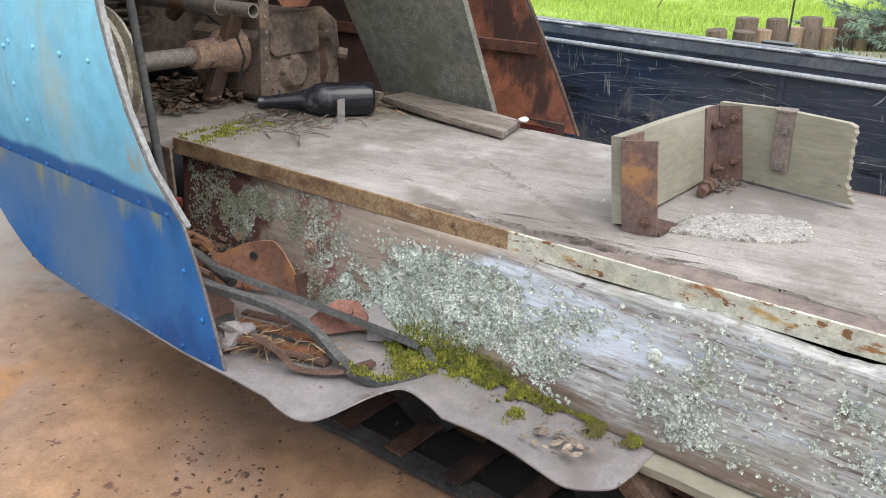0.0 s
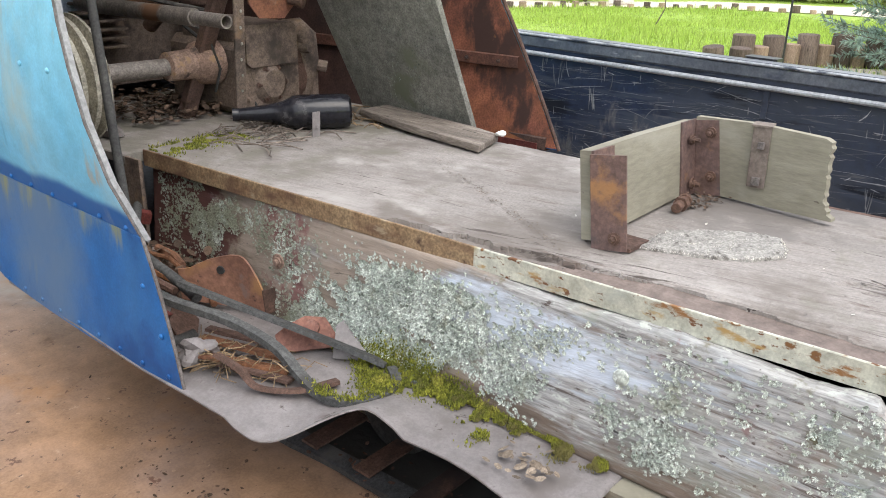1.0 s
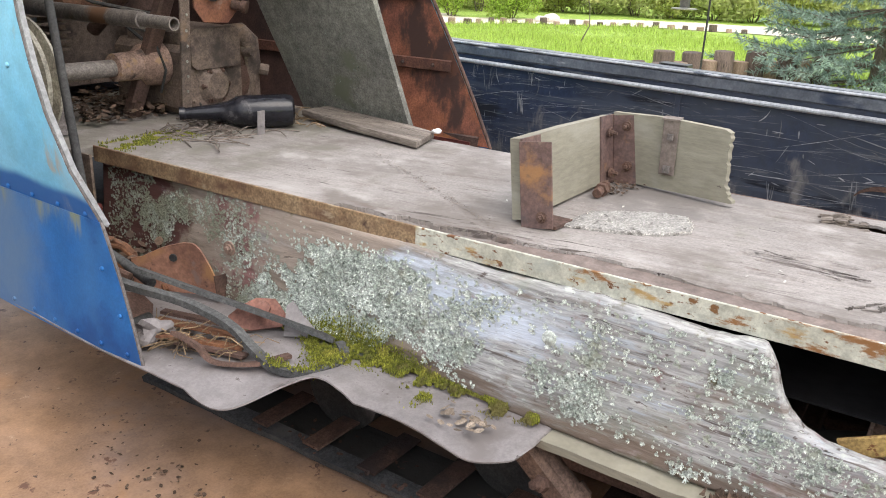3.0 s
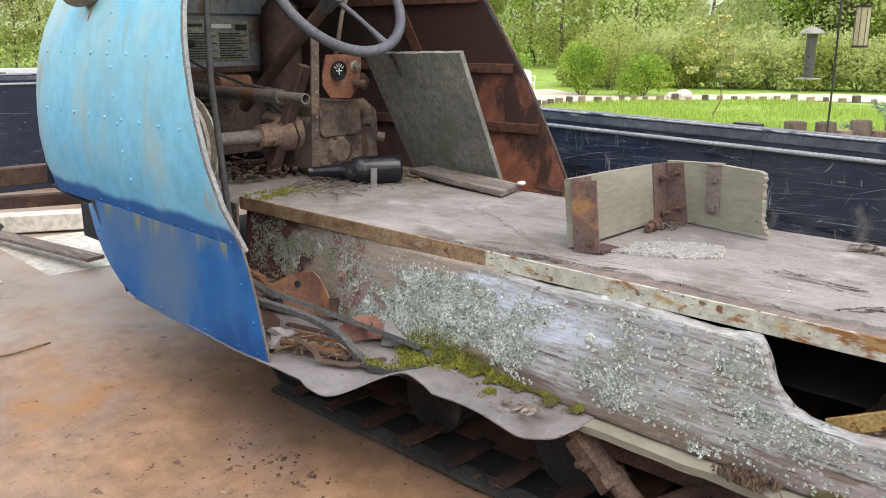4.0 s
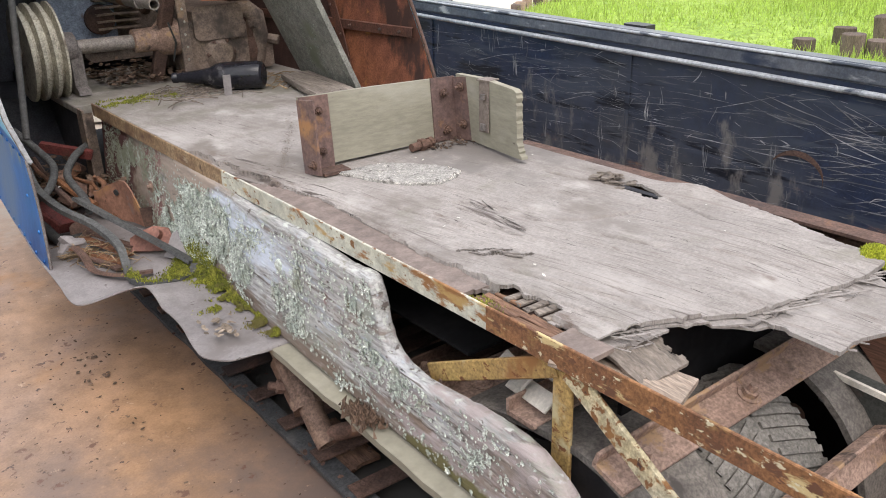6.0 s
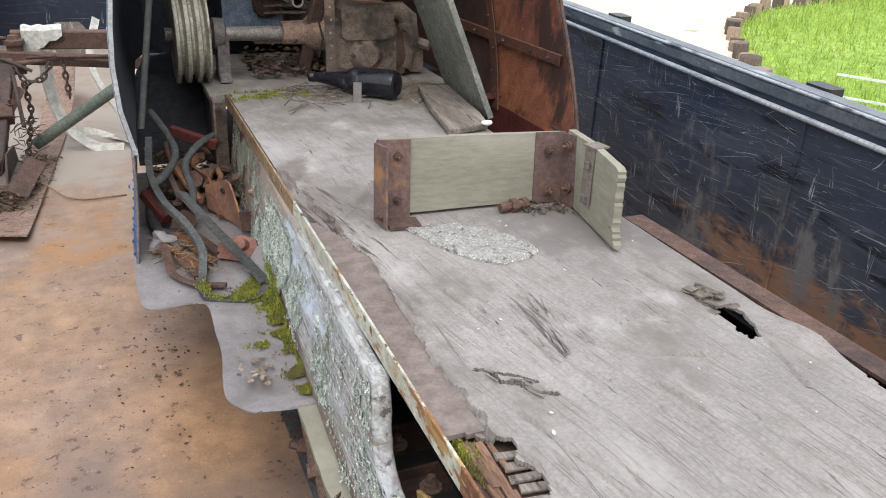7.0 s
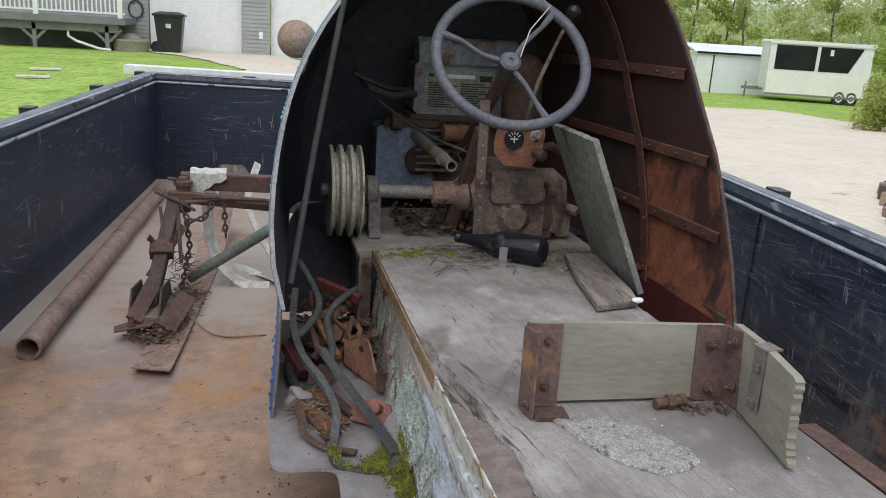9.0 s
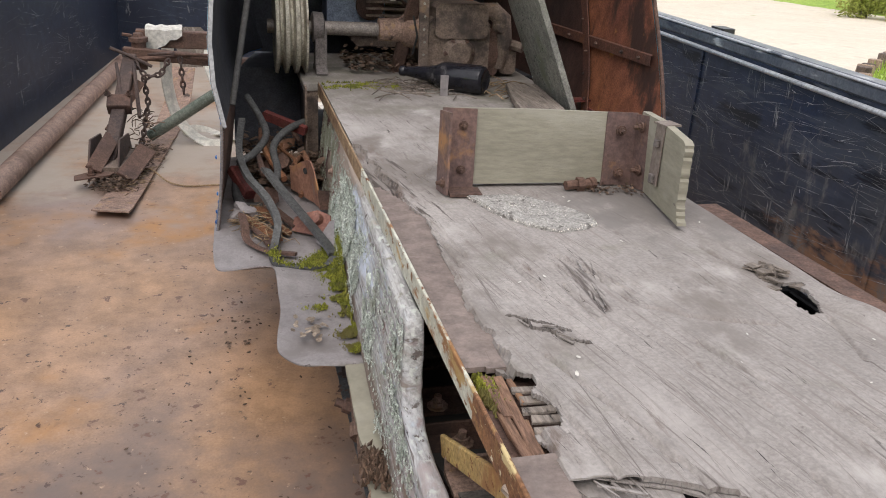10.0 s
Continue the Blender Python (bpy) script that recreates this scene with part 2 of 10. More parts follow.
wheel_grey = mat("faded_grey_plastic", (0.095, 0.095, 0.115), (0.13, 0.13, 0.15), 12.0, 0.55, 0, [((0.2, 0.2, 0.22), 18.0, 0.62, 0.74, None, None)], bump=(90, 0.15), grit=0.07)
bare_tube = mat("dull_bare_steel_tube", (0.24, 0.215, 0.195), (0.17, 0.145, 0.125), 9.0, 0.55, 0.2, [((0.17, 0.09, 0.05), 9.0, 0.58, 0.7, None, 0.85)], bump=(80, 0.2))
red_paint = mat("faded_red_paint", (0.15, 0.036, 0.03), (0.1, 0.028, 0.025), 7.0, 0.6, 0, [((0.08, 0.04, 0.03), 8.0, 0.58, 0.7, None, None)], bump=(60, 0.2))
black_glass = mat("dusty_black_plastic", (0.012, 0.012, 0.016), (0.02, 0.02, 0.025), 12.0, 0.16, 0, [((0.14, 0.13, 0.13), 8.0, 0.58, 0.76, None, 0.7)], bump=(60, 0.1), grit=0.1)
white_cloth = mat("dirty_white_cloth", (0.6, 0.58, 0.53), (0.48, 0.45, 0.4), 9.0, 0.9, 0, bump=(60, 0.4), grit=0.06)
white_paint = mat("off_white_paint", (0.8, 0.8, 0.79), (0.74, 0.74, 0.73), 3.0, 0.6, 0, bump=(30, 0.1), fine=0.08, grit=0.03)
white_strip = mat("dirty_white_board", (0.7, 0.67, 0.59), (0.56, 0.51, 0.44), 4.0, 0.7, 0, [((0.28, 0.2, 0.15), 7.0, 0.6, 0.74, None, None)], bump=(40, 0.2), grit=0.1)
alloy = mat("dull_alloy_plate", (0.36, 0.35, 0.3), (0.26, 0.25, 0.21), 9.0, 0.5, 0.3, [((0.2, 0.13, 0.07), 9.0, 0.62, 0.72, None, 0.8)], bump=(60, 0.1))
black_ink = mat("black_print", (0.03, 0.03, 0.03), (0.05, 0.05, 0.05), 20.0, 0.7, 0, bump=None)
moss_mat = mat("yellow_green_moss", (0.22, 0.225, 0.03), (0.1, 0.115, 0.018), 30.0, 0.95, 0, [((0.33, 0.31, 0.06), 22.0, 0.56, 0.7, None, None), ((0.09, 0.07, 0.03), 18.0, 0.62, 0.74, None, None)], bump=(120, 0.8), vary=0.55)
lichen_mat = mat("pale_grey_green_lichen", (0.72, 0.76, 0.7), (0.46, 0.51, 0.45), 30.0, 0.95, 0, [((0.2, 0.235, 0.19), 90.0, 0.57, 0.66, None, None)], bump=(150, 0.8), vary=0.32)
straw_mat = mat("dry_straw", (0.28, 0.2, 0.12), (0.19, 0.13, 0.075), 20.0, 0.9, 0, bump=(80, 0.3), vary=0.35)
leaf_litter = mat("dead_leaf_litter", (0.085, 0.058, 0.042), (0.14, 0.09, 0.062), 20.0, 0.95, 0, bump=(80, 0.4), vary=0.5)
crumb_mat = mat("crumbly_white_grit", (0.66, 0.63, 0.58), (0.5, 0.475, 0.44), 40.0, 0.95, 0, [((0.24, 0.22, 0.2), 70.0, 0.56, 0.66, None, None)], bump=(150, 1.0), vary=0.6)
grass_mat = mat("spring_grass_ground", (0.25, 0.37, 0.06), (0.33, 0.45, 0.09), 0.9, 0.95, 0, [((0.15, 0.25, 0.03), 2.5, 0.55, 0.7, None, None), ((0.34, 0.44, 0.12), 5.0, 0.6, 0.74, None, None)], bump=(20, 0.5, 0.03), fine=0.3)
blade_mat = mat("grass_blades", (0.36, 0.49, 0.085), (0.48, 0.59, 0.16), 3.0, 0.9, 0, bump=None, vary=0.35)
gravel_mat = mat("pale_gravel_drive", (0.62, 0.55, 0.44), (0.68, 0.6, 0.49), 0.8, 0.95, 0, [((0.53, 0.46, 0.36), 2.0, 0.58, 0.74, None, None), ((0.34, 0.36, 0.16), 1.1, 0.68, 0.74, None, None)], bump=(40, 0.2, 0.004), fine=0.08, grit=0.1)
log_mat = mat("dark_sawn_log", (0.1, 0.075, 0.06), (0.16, 0.12, 0.1), 12.0, 0.92, 0, [((0.04, 0.03, 0.027), 14.0, 0.58, 0.7, (3, 3, 0.4), None)], stretch=(4, 4, 0.5), bump=(40, 0.6), vary=0.3)
pale_log = mat("pale_cut_log", (0.34, 0.25, 0.18), (0.27, 0.19, 0.14), 10.0, 0.9, 0, [((0.14, 0.1, 0.08), 12.0, 0.6, 0.72, (3, 3, 0.4), None)], stretch=(4, 4, 0.5), bump=(40, 0.5), vary=0.25)
siding_mat = mat("grey_vinyl_siding", (0.3, 0.305, 0.3), (0.35, 0.355, 0.35), 2.0, 0.6, 0, bump=(30, 0.1), fine=0.08, grit=0.05)
dark_deck = mat("grey_deck_paint", (0.17, 0.17, 0.175), (0.21, 0.21, 0.215), 2.0, 0.7, 0, bump=(30, 0.15), fine=0.1, grit=0.05)
black_plastic = mat("black_plastic", (0.02, 0.02, 0.022), (0.03, 0.03, 0.033), 5.0, 0.4, 0, bump=(30, 0.1), grit=0.1)
shed_metal = mat("white_shed_steel", (0.74, 0.76, 0.79), (0.8, 0.82, 0.85), 1.0, 0.5, 0, bump=None, fine=0.05)
beige_panel = mat("cream_trailer_panel", (0.8, 0.78, 0.73), (0.84, 0.82, 0.77), 1.0, 0.5, 0, bump=None, fine=0.05)
window_dark = mat("dark_tinted_panel", (0.012, 0.014, 0.018), (0.02, 0.022, 0.026), 2.0, 0.12, 0, bump=None, fine=0.05)
bark_mat = mat("grey_brown_bark", (0.12, 0.095, 0.075), (0.19, 0.155, 0.125), 8.0, 0.95, 0, stretch=(3, 3, 0.6), bump=(20, 0.7, 0.01))
leaf_green = mat("fresh_green_leaves", (0.27, 0.4, 0.06), (0.36, 0.49, 0.09), 1.3, 0.8, 0, bump=None, vary=0.45)
leaf_yellow = mat("yellow_green_leaves", (0.37, 0.43, 0.11), (0.46, 0.48, 0.16), 1.3, 0.8, 0, bump=None, vary=0.4)
# distance haze is mixed into these pale woodland leaves
leaf_wood = mat("haze_tinted_woodland_leaves", (0.52, 0.58, 0.24), (0.62, 0.65, 0.31), 0.5, 0.85, 0, [((0.5, 0.4, 0.27), 0.35, 0.6, 0.7, None, None)], bump=None, vary=0.22)
leaf_dark = mat("deep_green_leaves", (0.09, 0.2, 0.05), (0.13, 0.26, 0.07), 1.0, 0.8, 0, bump=None, vary=0.4)
needle_blue = mat("blue_spruce_needles", (0.24, 0.33, 0.28), (0.37, 0.46, 0.405), 2.5, 0.85, 0, bump=None, vary=0.45)


def blue_paint_material():
    """Sky-blue over deep-blue paint, streaked and chalky, with an overspray band above the seam."""
    m = mat("chalky_blue_paint", (0.14, 0.46, 0.68), (0.22, 0.53, 0.7), 2.6, 0.5, 0, [((0.4, 0.57, 0.63), 2.6, 0.5, 0.72, (1.0, 1.0, 0.35), 0.7), ((0.12, 0.33, 0.5), 7.0, 0.6, 0.7, (1.5, 1.5, 0.25), 0.6), ((0.36, 0.38, 0.32), 4.5, 0.58, 0.7, (2, 2, 0.3), 0.75), ((0.2, 0.17, 0.13), 26.0, 0.7, 0.76, None, 0.8)], bump=(40, 0.12), fine=0.1, grit=0.07)
    n, l = m.node_tree.nodes, m.node_tree.links
    bsdf = n["Principled BSDF"]
    old = bsdf.inputs["Base Color"].links[0].from_socket
    geo = n.new("ShaderNodeNewGeometry")
    sep = n.new("ShaderNodeSeparateXYZ")
    l.new(geo.outputs["Position"], sep.inputs[0])
    ns = n.new("ShaderNodeTexNoise")
    ns.inputs["Scale"].default_value = 9.0
    l.new(geo.outputs["Position"], ns.inputs["Vector"])
    ma = n.new("ShaderNodeMath")
    ma.operation = "MULTIPLY_ADD"
    ma.inputs[1].default_value = 0.03
    l.new(ns.outputs["Fac"], ma.inputs[0])
    l.new(sep.outputs["Z"], ma.inputs[2])
    r = n.new("ShaderNodeMapRange")
    r.interpolation_type = "SMOOTHSTEP"
    r.inputs["From Min"].default_value, r.inputs["From Max"].default_value = 0.512, 0.532
    r.inputs["To Min"].default_value, r.inputs["To Max"].default_value = 1.0, 0.0
    l.new(ma.outputs[0], r.inputs["Value"])
    x = n.new("ShaderNodeMix")
    x.data_type = "RGBA"
    l.new(r.outputs[0], x.inputs[0])
    l.new(old, x.inputs[6])
    x.inputs[7].default_value = (0.012, 0.115, 0.36, 1)
    l.new(x.outputs[2], bsdf.inputs["Base Color"])
    return m


blue_paint = blue_paint_material()
skirt_blue = mat("deep_blue_paint", (0.014, 0.12, 0.36), (0.025, 0.145, 0.38), 3.0, 0.42, 0, [((0.07, 0.19, 0.36), 2.2, 0.52, 0.78, (1.2, 1.2, 0.6), 0.6), ((0.14, 0.16, 0.13), 4.0, 0.66, 0.8, (2, 2, 0.3), 0.7), ((0.25, 0.2, 0.13), 30.0, 0.7, 0.75, None, 0.8)], bump=(40, 0.12), fine=0.12, grit=0.09)


def leafy(m, share):
    """Lets part of the light through the blades."""
    n, l = m.node_tree.nodes, m.node_tree.links
    bsdf, out = n["Principled BSDF"], n["Material Output"]
    tr = n.new("ShaderNodeBsdfTranslucent")
    l.new(bsdf.inputs["Base Color"].links[0].from_socket, tr.inputs["Color"])
    mx = n.new("ShaderNodeMixShader")
    mx.inputs[0].default_value = share
    l.new(bsdf.outputs[0], mx.inputs[1])
    l.new(tr.outputs[0], mx.inputs[2])
    l.new(mx.outputs[0], out.inputs["Surface"])


for m_ in (leaf_green, leaf_yellow, leaf_wood, leaf_dark, blade_mat, needle_blue):
    leafy(m_, 0.6)


def zone(m, bands, colour, share=0.6, lo=0.72, hi=0.9, scale=4.0, stretch=(1, 1, 1), turn=0.0):
    """A ragged patch of another colour: bands of (axis, outer edge, inner edge), broken up by noise."""
    n, l = m.node_tree.nodes, m.node_tree.links
    bsdf = n["Principled BSDF"]
    old = bsdf.inputs["Base Color"].links[0].from_socket
    geo = n.new("ShaderNodeNewGeometry")
    sep = n.new("ShaderNodeSeparateXYZ")
    l.new(geo.outputs["Position"], sep.inputs[0])
    mp = n.new("ShaderNodeMapping")
    mp.inputs["Scale"].default_value = stretch
    rt = n.new("ShaderNodeMapping")
    rt.inputs["Rotation"].default_value = (0, 0, turn)
    l.new(geo.outputs["Position"], rt.inputs["Vector"])
    l.new(rt.outputs[0], mp.inputs["Vector"])
    ns = n.new("ShaderNodeTexNoise")
    ns.inputs["Scale"].default_value, ns.inputs["Detail"].default_value, ns.inputs["Roughness"].default_value = scale, 8.0, 0.65
    l.new(mp.outputs[0], ns.inputs["Vector"])

    def ramp(src, a, b):
        r = n.new("ShaderNodeMapRange")
        r.interpolation_type = "SMOOTHSTEP"
        flip = a > b
        r.inputs["From Min"].default_value, r.inputs["From Max"].default_value = (b, a) if flip else (a, b)
        if flip:
            r.inputs["To Min"].default_value, r.inputs["To Max"].default_value = 1.0, 0.0
        l.new(src, r.inputs["Value"])
        return r.outputs[0]

    def op(kind, a, b):
        x = n.new("ShaderNodeMath")
        x.operation = kind
        l.new(a, x.inputs[0])
        if isinstance(b, float):
            x.inputs[1].default_value = b
        else:
            l.new(b, x.inputs[1])
        return x.outputs[0]

    f = None
    for axis, a, b in bands:
        q = ramp(sep.outputs[axis], a, b)
        f = q if f is None else op("MULTIPLY", f, q)
    f = op("ADD", op("MULTIPLY", f, share), ns.outputs["Fac"])
    x = n.new("ShaderNodeMix")
    x.data_type = "RGBA"
    l.new(ramp(f, lo, hi), x.inputs[0])
    l.new(old, x.inputs[6])
    x.inputs[7].default_value = (*colour, 1)
    l.new(x.outputs[2], bsdf.inputs["Base Color"])


def grain(m, turn, stretch, scale, share, cracks, depth):
    """Weathered fibres: soft light and dark lines, a few open dark checks, and their relief."""
    n, l = m.node_tree.nodes, m.node_tree.links
    bsdf = n["Principled BSDF"]
    old = bsdf.inputs["Base Color"].links[0].from_socket
    geo = n.new("ShaderNodeNewGeometry")
    rt, mp = n.new("ShaderNodeMapping"), n.new("ShaderNodeMapping")
    rt.inputs["Rotation"].default_value = (0, 0, turn)
    mp.inputs["Scale"].default_value = stretch
    bend, add = n.new("ShaderNodeTexNoise"), n.new("ShaderNodeVectorMath")
    bend.inputs["Scale"].default_value, bend.inputs["Detail"].default_value = 7.0, 2.0
    add.operation = "MULTIPLY_ADD"
    add.inputs[1].default_value = (0.045, 0.045, 0.045)
    l.new(geo.outputs["Position"], bend.inputs["Vector"])
    l.new(bend.outputs["Color"], add.inputs[0])
    l.new(geo.outputs["Position"], add.inputs[2])
    l.new(add.outputs[0], rt.inputs["Vector"])
    l.new(rt.outputs[0], mp.inputs["Vector"])

    def lines(sc, detail, rough, lo, hi, a, b):
        t, r = n.new("ShaderNodeTexNoise"), n.new("ShaderNodeMapRange")
        t.inputs["Scale"].default_value, t.inputs["Detail"].default_value, t.inputs["Roughness"].default_value = sc, detail, rough
        r.inputs["From Min"].default_value, r.inputs["From Max"].default_value = lo, hi
        r.inputs["To Min"].default_value, r.inputs["To Max"].default_value = a, b
        l.new(mp.outputs[0], t.inputs["Vector"])
        l.new(t.outputs["Fac"], r.inputs["Value"])
        return r.outputs[0]

    soft_ = lines(scale, 7.0, 0.7, 0.3, 0.7, 1.0 - share, 1.0 + share)
    open_ = lines(scale * 0.55, 5.0, 0.65, cracks, cracks + 0.05, 1.0, 0.28)
    both = n.new("ShaderNodeMath")
    both.operation = "MULTIPLY"
    l.new(soft_, both.inputs[0])
    l.new(open_, both.inputs[1])
    hv = n.new("ShaderNodeHueSaturation")
    l.new(both.outputs[0], hv.inputs["Value"])
    l.new(old, hv.inputs["Color"])
    l.new(hv.outputs[0], bsdf.inputs["Base Color"])
    bp = n.new("ShaderNodeBump")
    bp.inputs["Strength"].default_value, bp.inputs["Distance"].default_value = 0.9, depth
    l.new(both.outputs[0], bp.inputs["Height"])
    if bsdf.inputs["Normal"].links:
        l.new(bsdf.inputs["Normal"].links[0].from_socket, bp.inputs["Normal"])
    l.new(bp.outputs[0], bsdf.inputs["Normal"])


rust_belt_navy = navy_paint.copy()
rust_belt_navy.name = "navy_paint_with_rust_belt"
zone(rust_belt_navy, [("Y", -0.1, -0.7), ("Z", 0.38, 0.2)], (0.25, 0.135, 0.08), 0.32, 0.66, 0.86, 12.0, (1, 0.7, 1.8))
zone(rust_belt_navy, [("Y", 0.2, -0.6), ("Z", 0.6, 0.35)], (0.16, 0.15, 0.145), 0.16, 0.68, 0.8, 7.0, (1, 1.6, 0.7))
zone(board_wood, [("Y", -0.3, -0.05)], (0.17, 0.09, 0.075), 0.42, 0.72, 0.88, 8.0)
zone(board_wood, [("Y", -0.62, -0.8), ("Y", -1.5, -1.0), ("Z", 0.31, 0.38), ("Z", 0.47, 0.43)], (0.43, 0.465, 0.505), 0.1, 0.6, 0.7, 40.0, (1, 0.25, 2))
zone(board_wood, [("Y", -0.95, -1.15), ("Z", 0.44, 0.38)], (0.2, 0.17, 0.15), 0.12, 0.66, 0.78, 9.0, (1, 0.15, 5))
zone(board_wood, [("Y", -1.2, -1.45)], (0.29, 0.24, 0.21), 0.12, 0.66, 0.85, 7.0, (1, 0.5, 2))
zone(deck_wood, [("Y", -0.8, -1.1)], (0.15, 0.128, 0.118), 0.06, 0.69, 0.74, 30.0, (5, 0.12, 1))
zone(deck_wood, [("X", 0.16, 0.2), ("X", 0.26, 0.23), ("Y", -1.12, -1.2), ("Y", -1.4, -1.3)], (0.11, 0.092, 0.085), 0.16, 0.62, 0.76, 30.0, (4, 0.22, 1))
zone(deck_wood, [("X", 0.075, 0.02), ("Y", -0.45, -0.8)], (0.14, 0.105, 0.088), 0.24, 0.6, 0.76, 26.0, (1.4, 0.4, 1))
zone(deck_wood, [("X", 0.06, 0.0), ("Y", -0.45, -0.8)], (0.03, 0.024, 0.02), 0.14, 0.66, 0.69, 30.0, (4, 0.3, 1))
# bed turns darker and greyer towards the machine
zone(bed_steel, [("X", -0.85, -0.5), ("Y", -0.4, -0.9)], (0.17, 0.125, 0.105), 0.32, 0.62, 0.92, 3.0)
zone(bed_steel, [("X", -1.0, -0.7), ("X", 0.0, -0.4), ("Y", -1.6, -1.2), ("Y", 0.2, -0.4)], (0.09, 0.055, 0.042), 0.07, 0.69, 0.73, 45.0)
bare_rim = mat("bare_grey_rim", (0.29, 0.29, 0.29), (0.22, 0.22, 0.22), 12.0, 0.5, 0, [((0.16, 0.13, 0.12), 30.0, 0.6, 0.68, None, None)], bump=(60, 0.3), grit=0.1)
cleat_rust = mat("dusty_pink_brown_rust", (0.34, 0.235, 0.185), (0.23, 0.15, 0.115), 9.0, 0.85, 0, [((0.34, 0.22, 0.13), 30.0, 0.56, 0.64, None, None), ((0.07, 0.05, 0.042), 22.0, 0.6, 0.7, None, None)], bump=(90, 0.4))
# deck darker in the seat corner
zone(deck_wood, [("X", 0.22, 0.32), ("Y", -1.15, -1.0), ("Y", -0.84, -0.9)], (0.19, 0.172, 0.16), 0.3, 0.62, 0.84, 10.0)
dusty_navy = mat("dusty_navy_paint", (0.016, 0.023, 0.042), (0.022, 0.03, 0.05), 3.0, 0.5, 0, [((0.2, 0.21, 0.22), 9.0, 0.68, 0.72, (1, 0.5, 1.5), 0.7), ((0.3, 0.31, 0.32), 60.0, 0.7, 0.74, None, 0.7), ((0.016, 0.02, 0.036), 2.0, 0.5, 0.7, None, None)], bump=(20, 0.15), grit=0.15)
zone(deck_wood, [("Y", -1.5, -1.68)], (0.17, 0.148, 0.136), 0.06, 0.62, 0.7, 30.0, (5, 0.3, 1), -0.21)
zone(deck_wood, [("Y", -0.75, -1.3)], (0.19, 0.166, 0.152), 0.032, 0.62, 0.66, 46.0, (8, 0.22, 1), -0.21)
zone(deck_wood, [("Y", -1.5, -1.4)], (0.18, 0.156, 0.138), 0.1, 0.58, 0.76, 6.0, (1, 0.7, 1))
zone(deck_wood, [("Y", -0.6, -0.1)], (0.185, 0.172, 0.14), 0.16, 0.56, 0.78, 8.0)
zone(bed_steel, [("Y", 9.0, 8.0)], (0.13, 0.085, 0.06), 0.02, 0.64, 0.71, 55.0)
zone(bed_steel, [("Y", 9.0, 8.0)], (0.5, 0.35, 0.24), 0.02, 0.65, 0.73, 38.0)
zone(deck_wood, [("Y", -0.9, -1.1)], (0.06, 0.05, 0.045), 0.03, 0.7, 0.715, 26.0, (7, 0.2, 1), -0.21)
zone(board_wood, [("Y", -1.0, -0.5)], (0.27, 0.215, 0.17), 0.24, 0.56, 0.76, 9.0, (1, 0.6, 1.4))
zone(board_wood, [("Y", -0.75, -0.2)], (0.2, 0.165, 0.115), 0.2, 0.6, 0.8, 12.0)
zone(lichen_mat, [("Y", -0.75, -0.25)], (0.3, 0.31, 0.23), 0.3, 0.6, 0.85, 20.0)
zone(lichen_mat, [("Y", 9.0, 8.0)], (0.42, 0.44, 0.36), 0.04, 0.58, 0.68, 25.0)
zone(board_wood, [("Y", -1.1, -1.4), ("Z", 0.36, 0.24)], (0.16, 0.11, 0.075), 0.24, 0.62, 0.76, 16.0, (1, 0.4, 1.5))
zone(bed_steel, [("Y", 1.0, 0.2)], (0.15, 0.08, 0.055), 0.04, 0.67, 0.71, 24.0)
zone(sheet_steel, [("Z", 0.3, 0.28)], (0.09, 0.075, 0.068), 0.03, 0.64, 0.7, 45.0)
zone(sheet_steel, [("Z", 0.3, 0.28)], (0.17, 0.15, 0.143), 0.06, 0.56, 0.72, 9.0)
zone(moss_mat, [("Y", -0.7, -0.95)], (0.17, 0.15, 0.05), 0.16, 0.56, 0.7, 30.0)
# belt darker forward of the rear wheel
zone(grey_rubber, [("Y", -1.45, -1.3)], (0.05, 0.048, 0.045), 0.5, 0.6, 0.8, 9.0)
zone(board_wood, [("Y", -0.14, -0.34), ("Y", -0.86, -0.6)], (0.35, 0.285, 0.235), 0.3, 0.58, 0.8, 14.0, (1, 0.7, 1.3))
zone(board_wood, [("Y", -0.36, -0.12)], (0.11, 0.048, 0.042), 0.42, 0.66, 0.8, 12.0)
zone(board_wood, [("Y", -0.28, -0.36), ("Y", -0.5, -0.42)], (0.25, 0.13, 0.12), 0.16, 0.6, 0.74, 16.0)
zone(board_wood, [("Y", -0.62, -0.74), ("Y", -1.08, -0.9), ("Z", 0.33, 0.39), ("Z", 0.468, 0.435)], (0.62, 0.68, 0.77), 0.3, 0.6, 0.86, 12.0, (1, 0.5, 2))
zone(board_wood, [("Z", 0.34, 0.285)], (0.19, 0.145, 0.115), 0.26, 0.58, 0.78, 20.0, (1, 0.3, 2))
zone(board_wood, [("Y", -1.22, -1.4)], (0.36, 0.31, 0.3), 0.16, 0.58, 0.78, 26.0, (1, 0.6, 2))
zone(board_wood, [("Y", -1.3, -1.4), ("Y", -1.6, -1.52), ("Z", 0.3, 0.275)], (0.13, 0.115, 0.05), 0.35, 0.6, 0.75, 18.0)
grain(board_wood, 0.0, (1.0, 0.07, 1.0), 170.0, 0.17, 0.65, 0.0012)
grain(deck_wood, -0.21, (1.0, 0.05, 1.0), 230.0, 0.075, 0.685, 0.0009)
# lining darker towards the top of the cowl
zone(lining_rust, [("Z", 0.62, 0.86)], (0.055, 0.026, 0.022), 0.34, 0.6, 0.74, 6.0, (1, 1, 0.7))
zone(skirt_blue, [("Z", 0.4, 0.27)], (0.006, 0.06, 0.22), 0.25, 0.6, 0.95, 5.0)
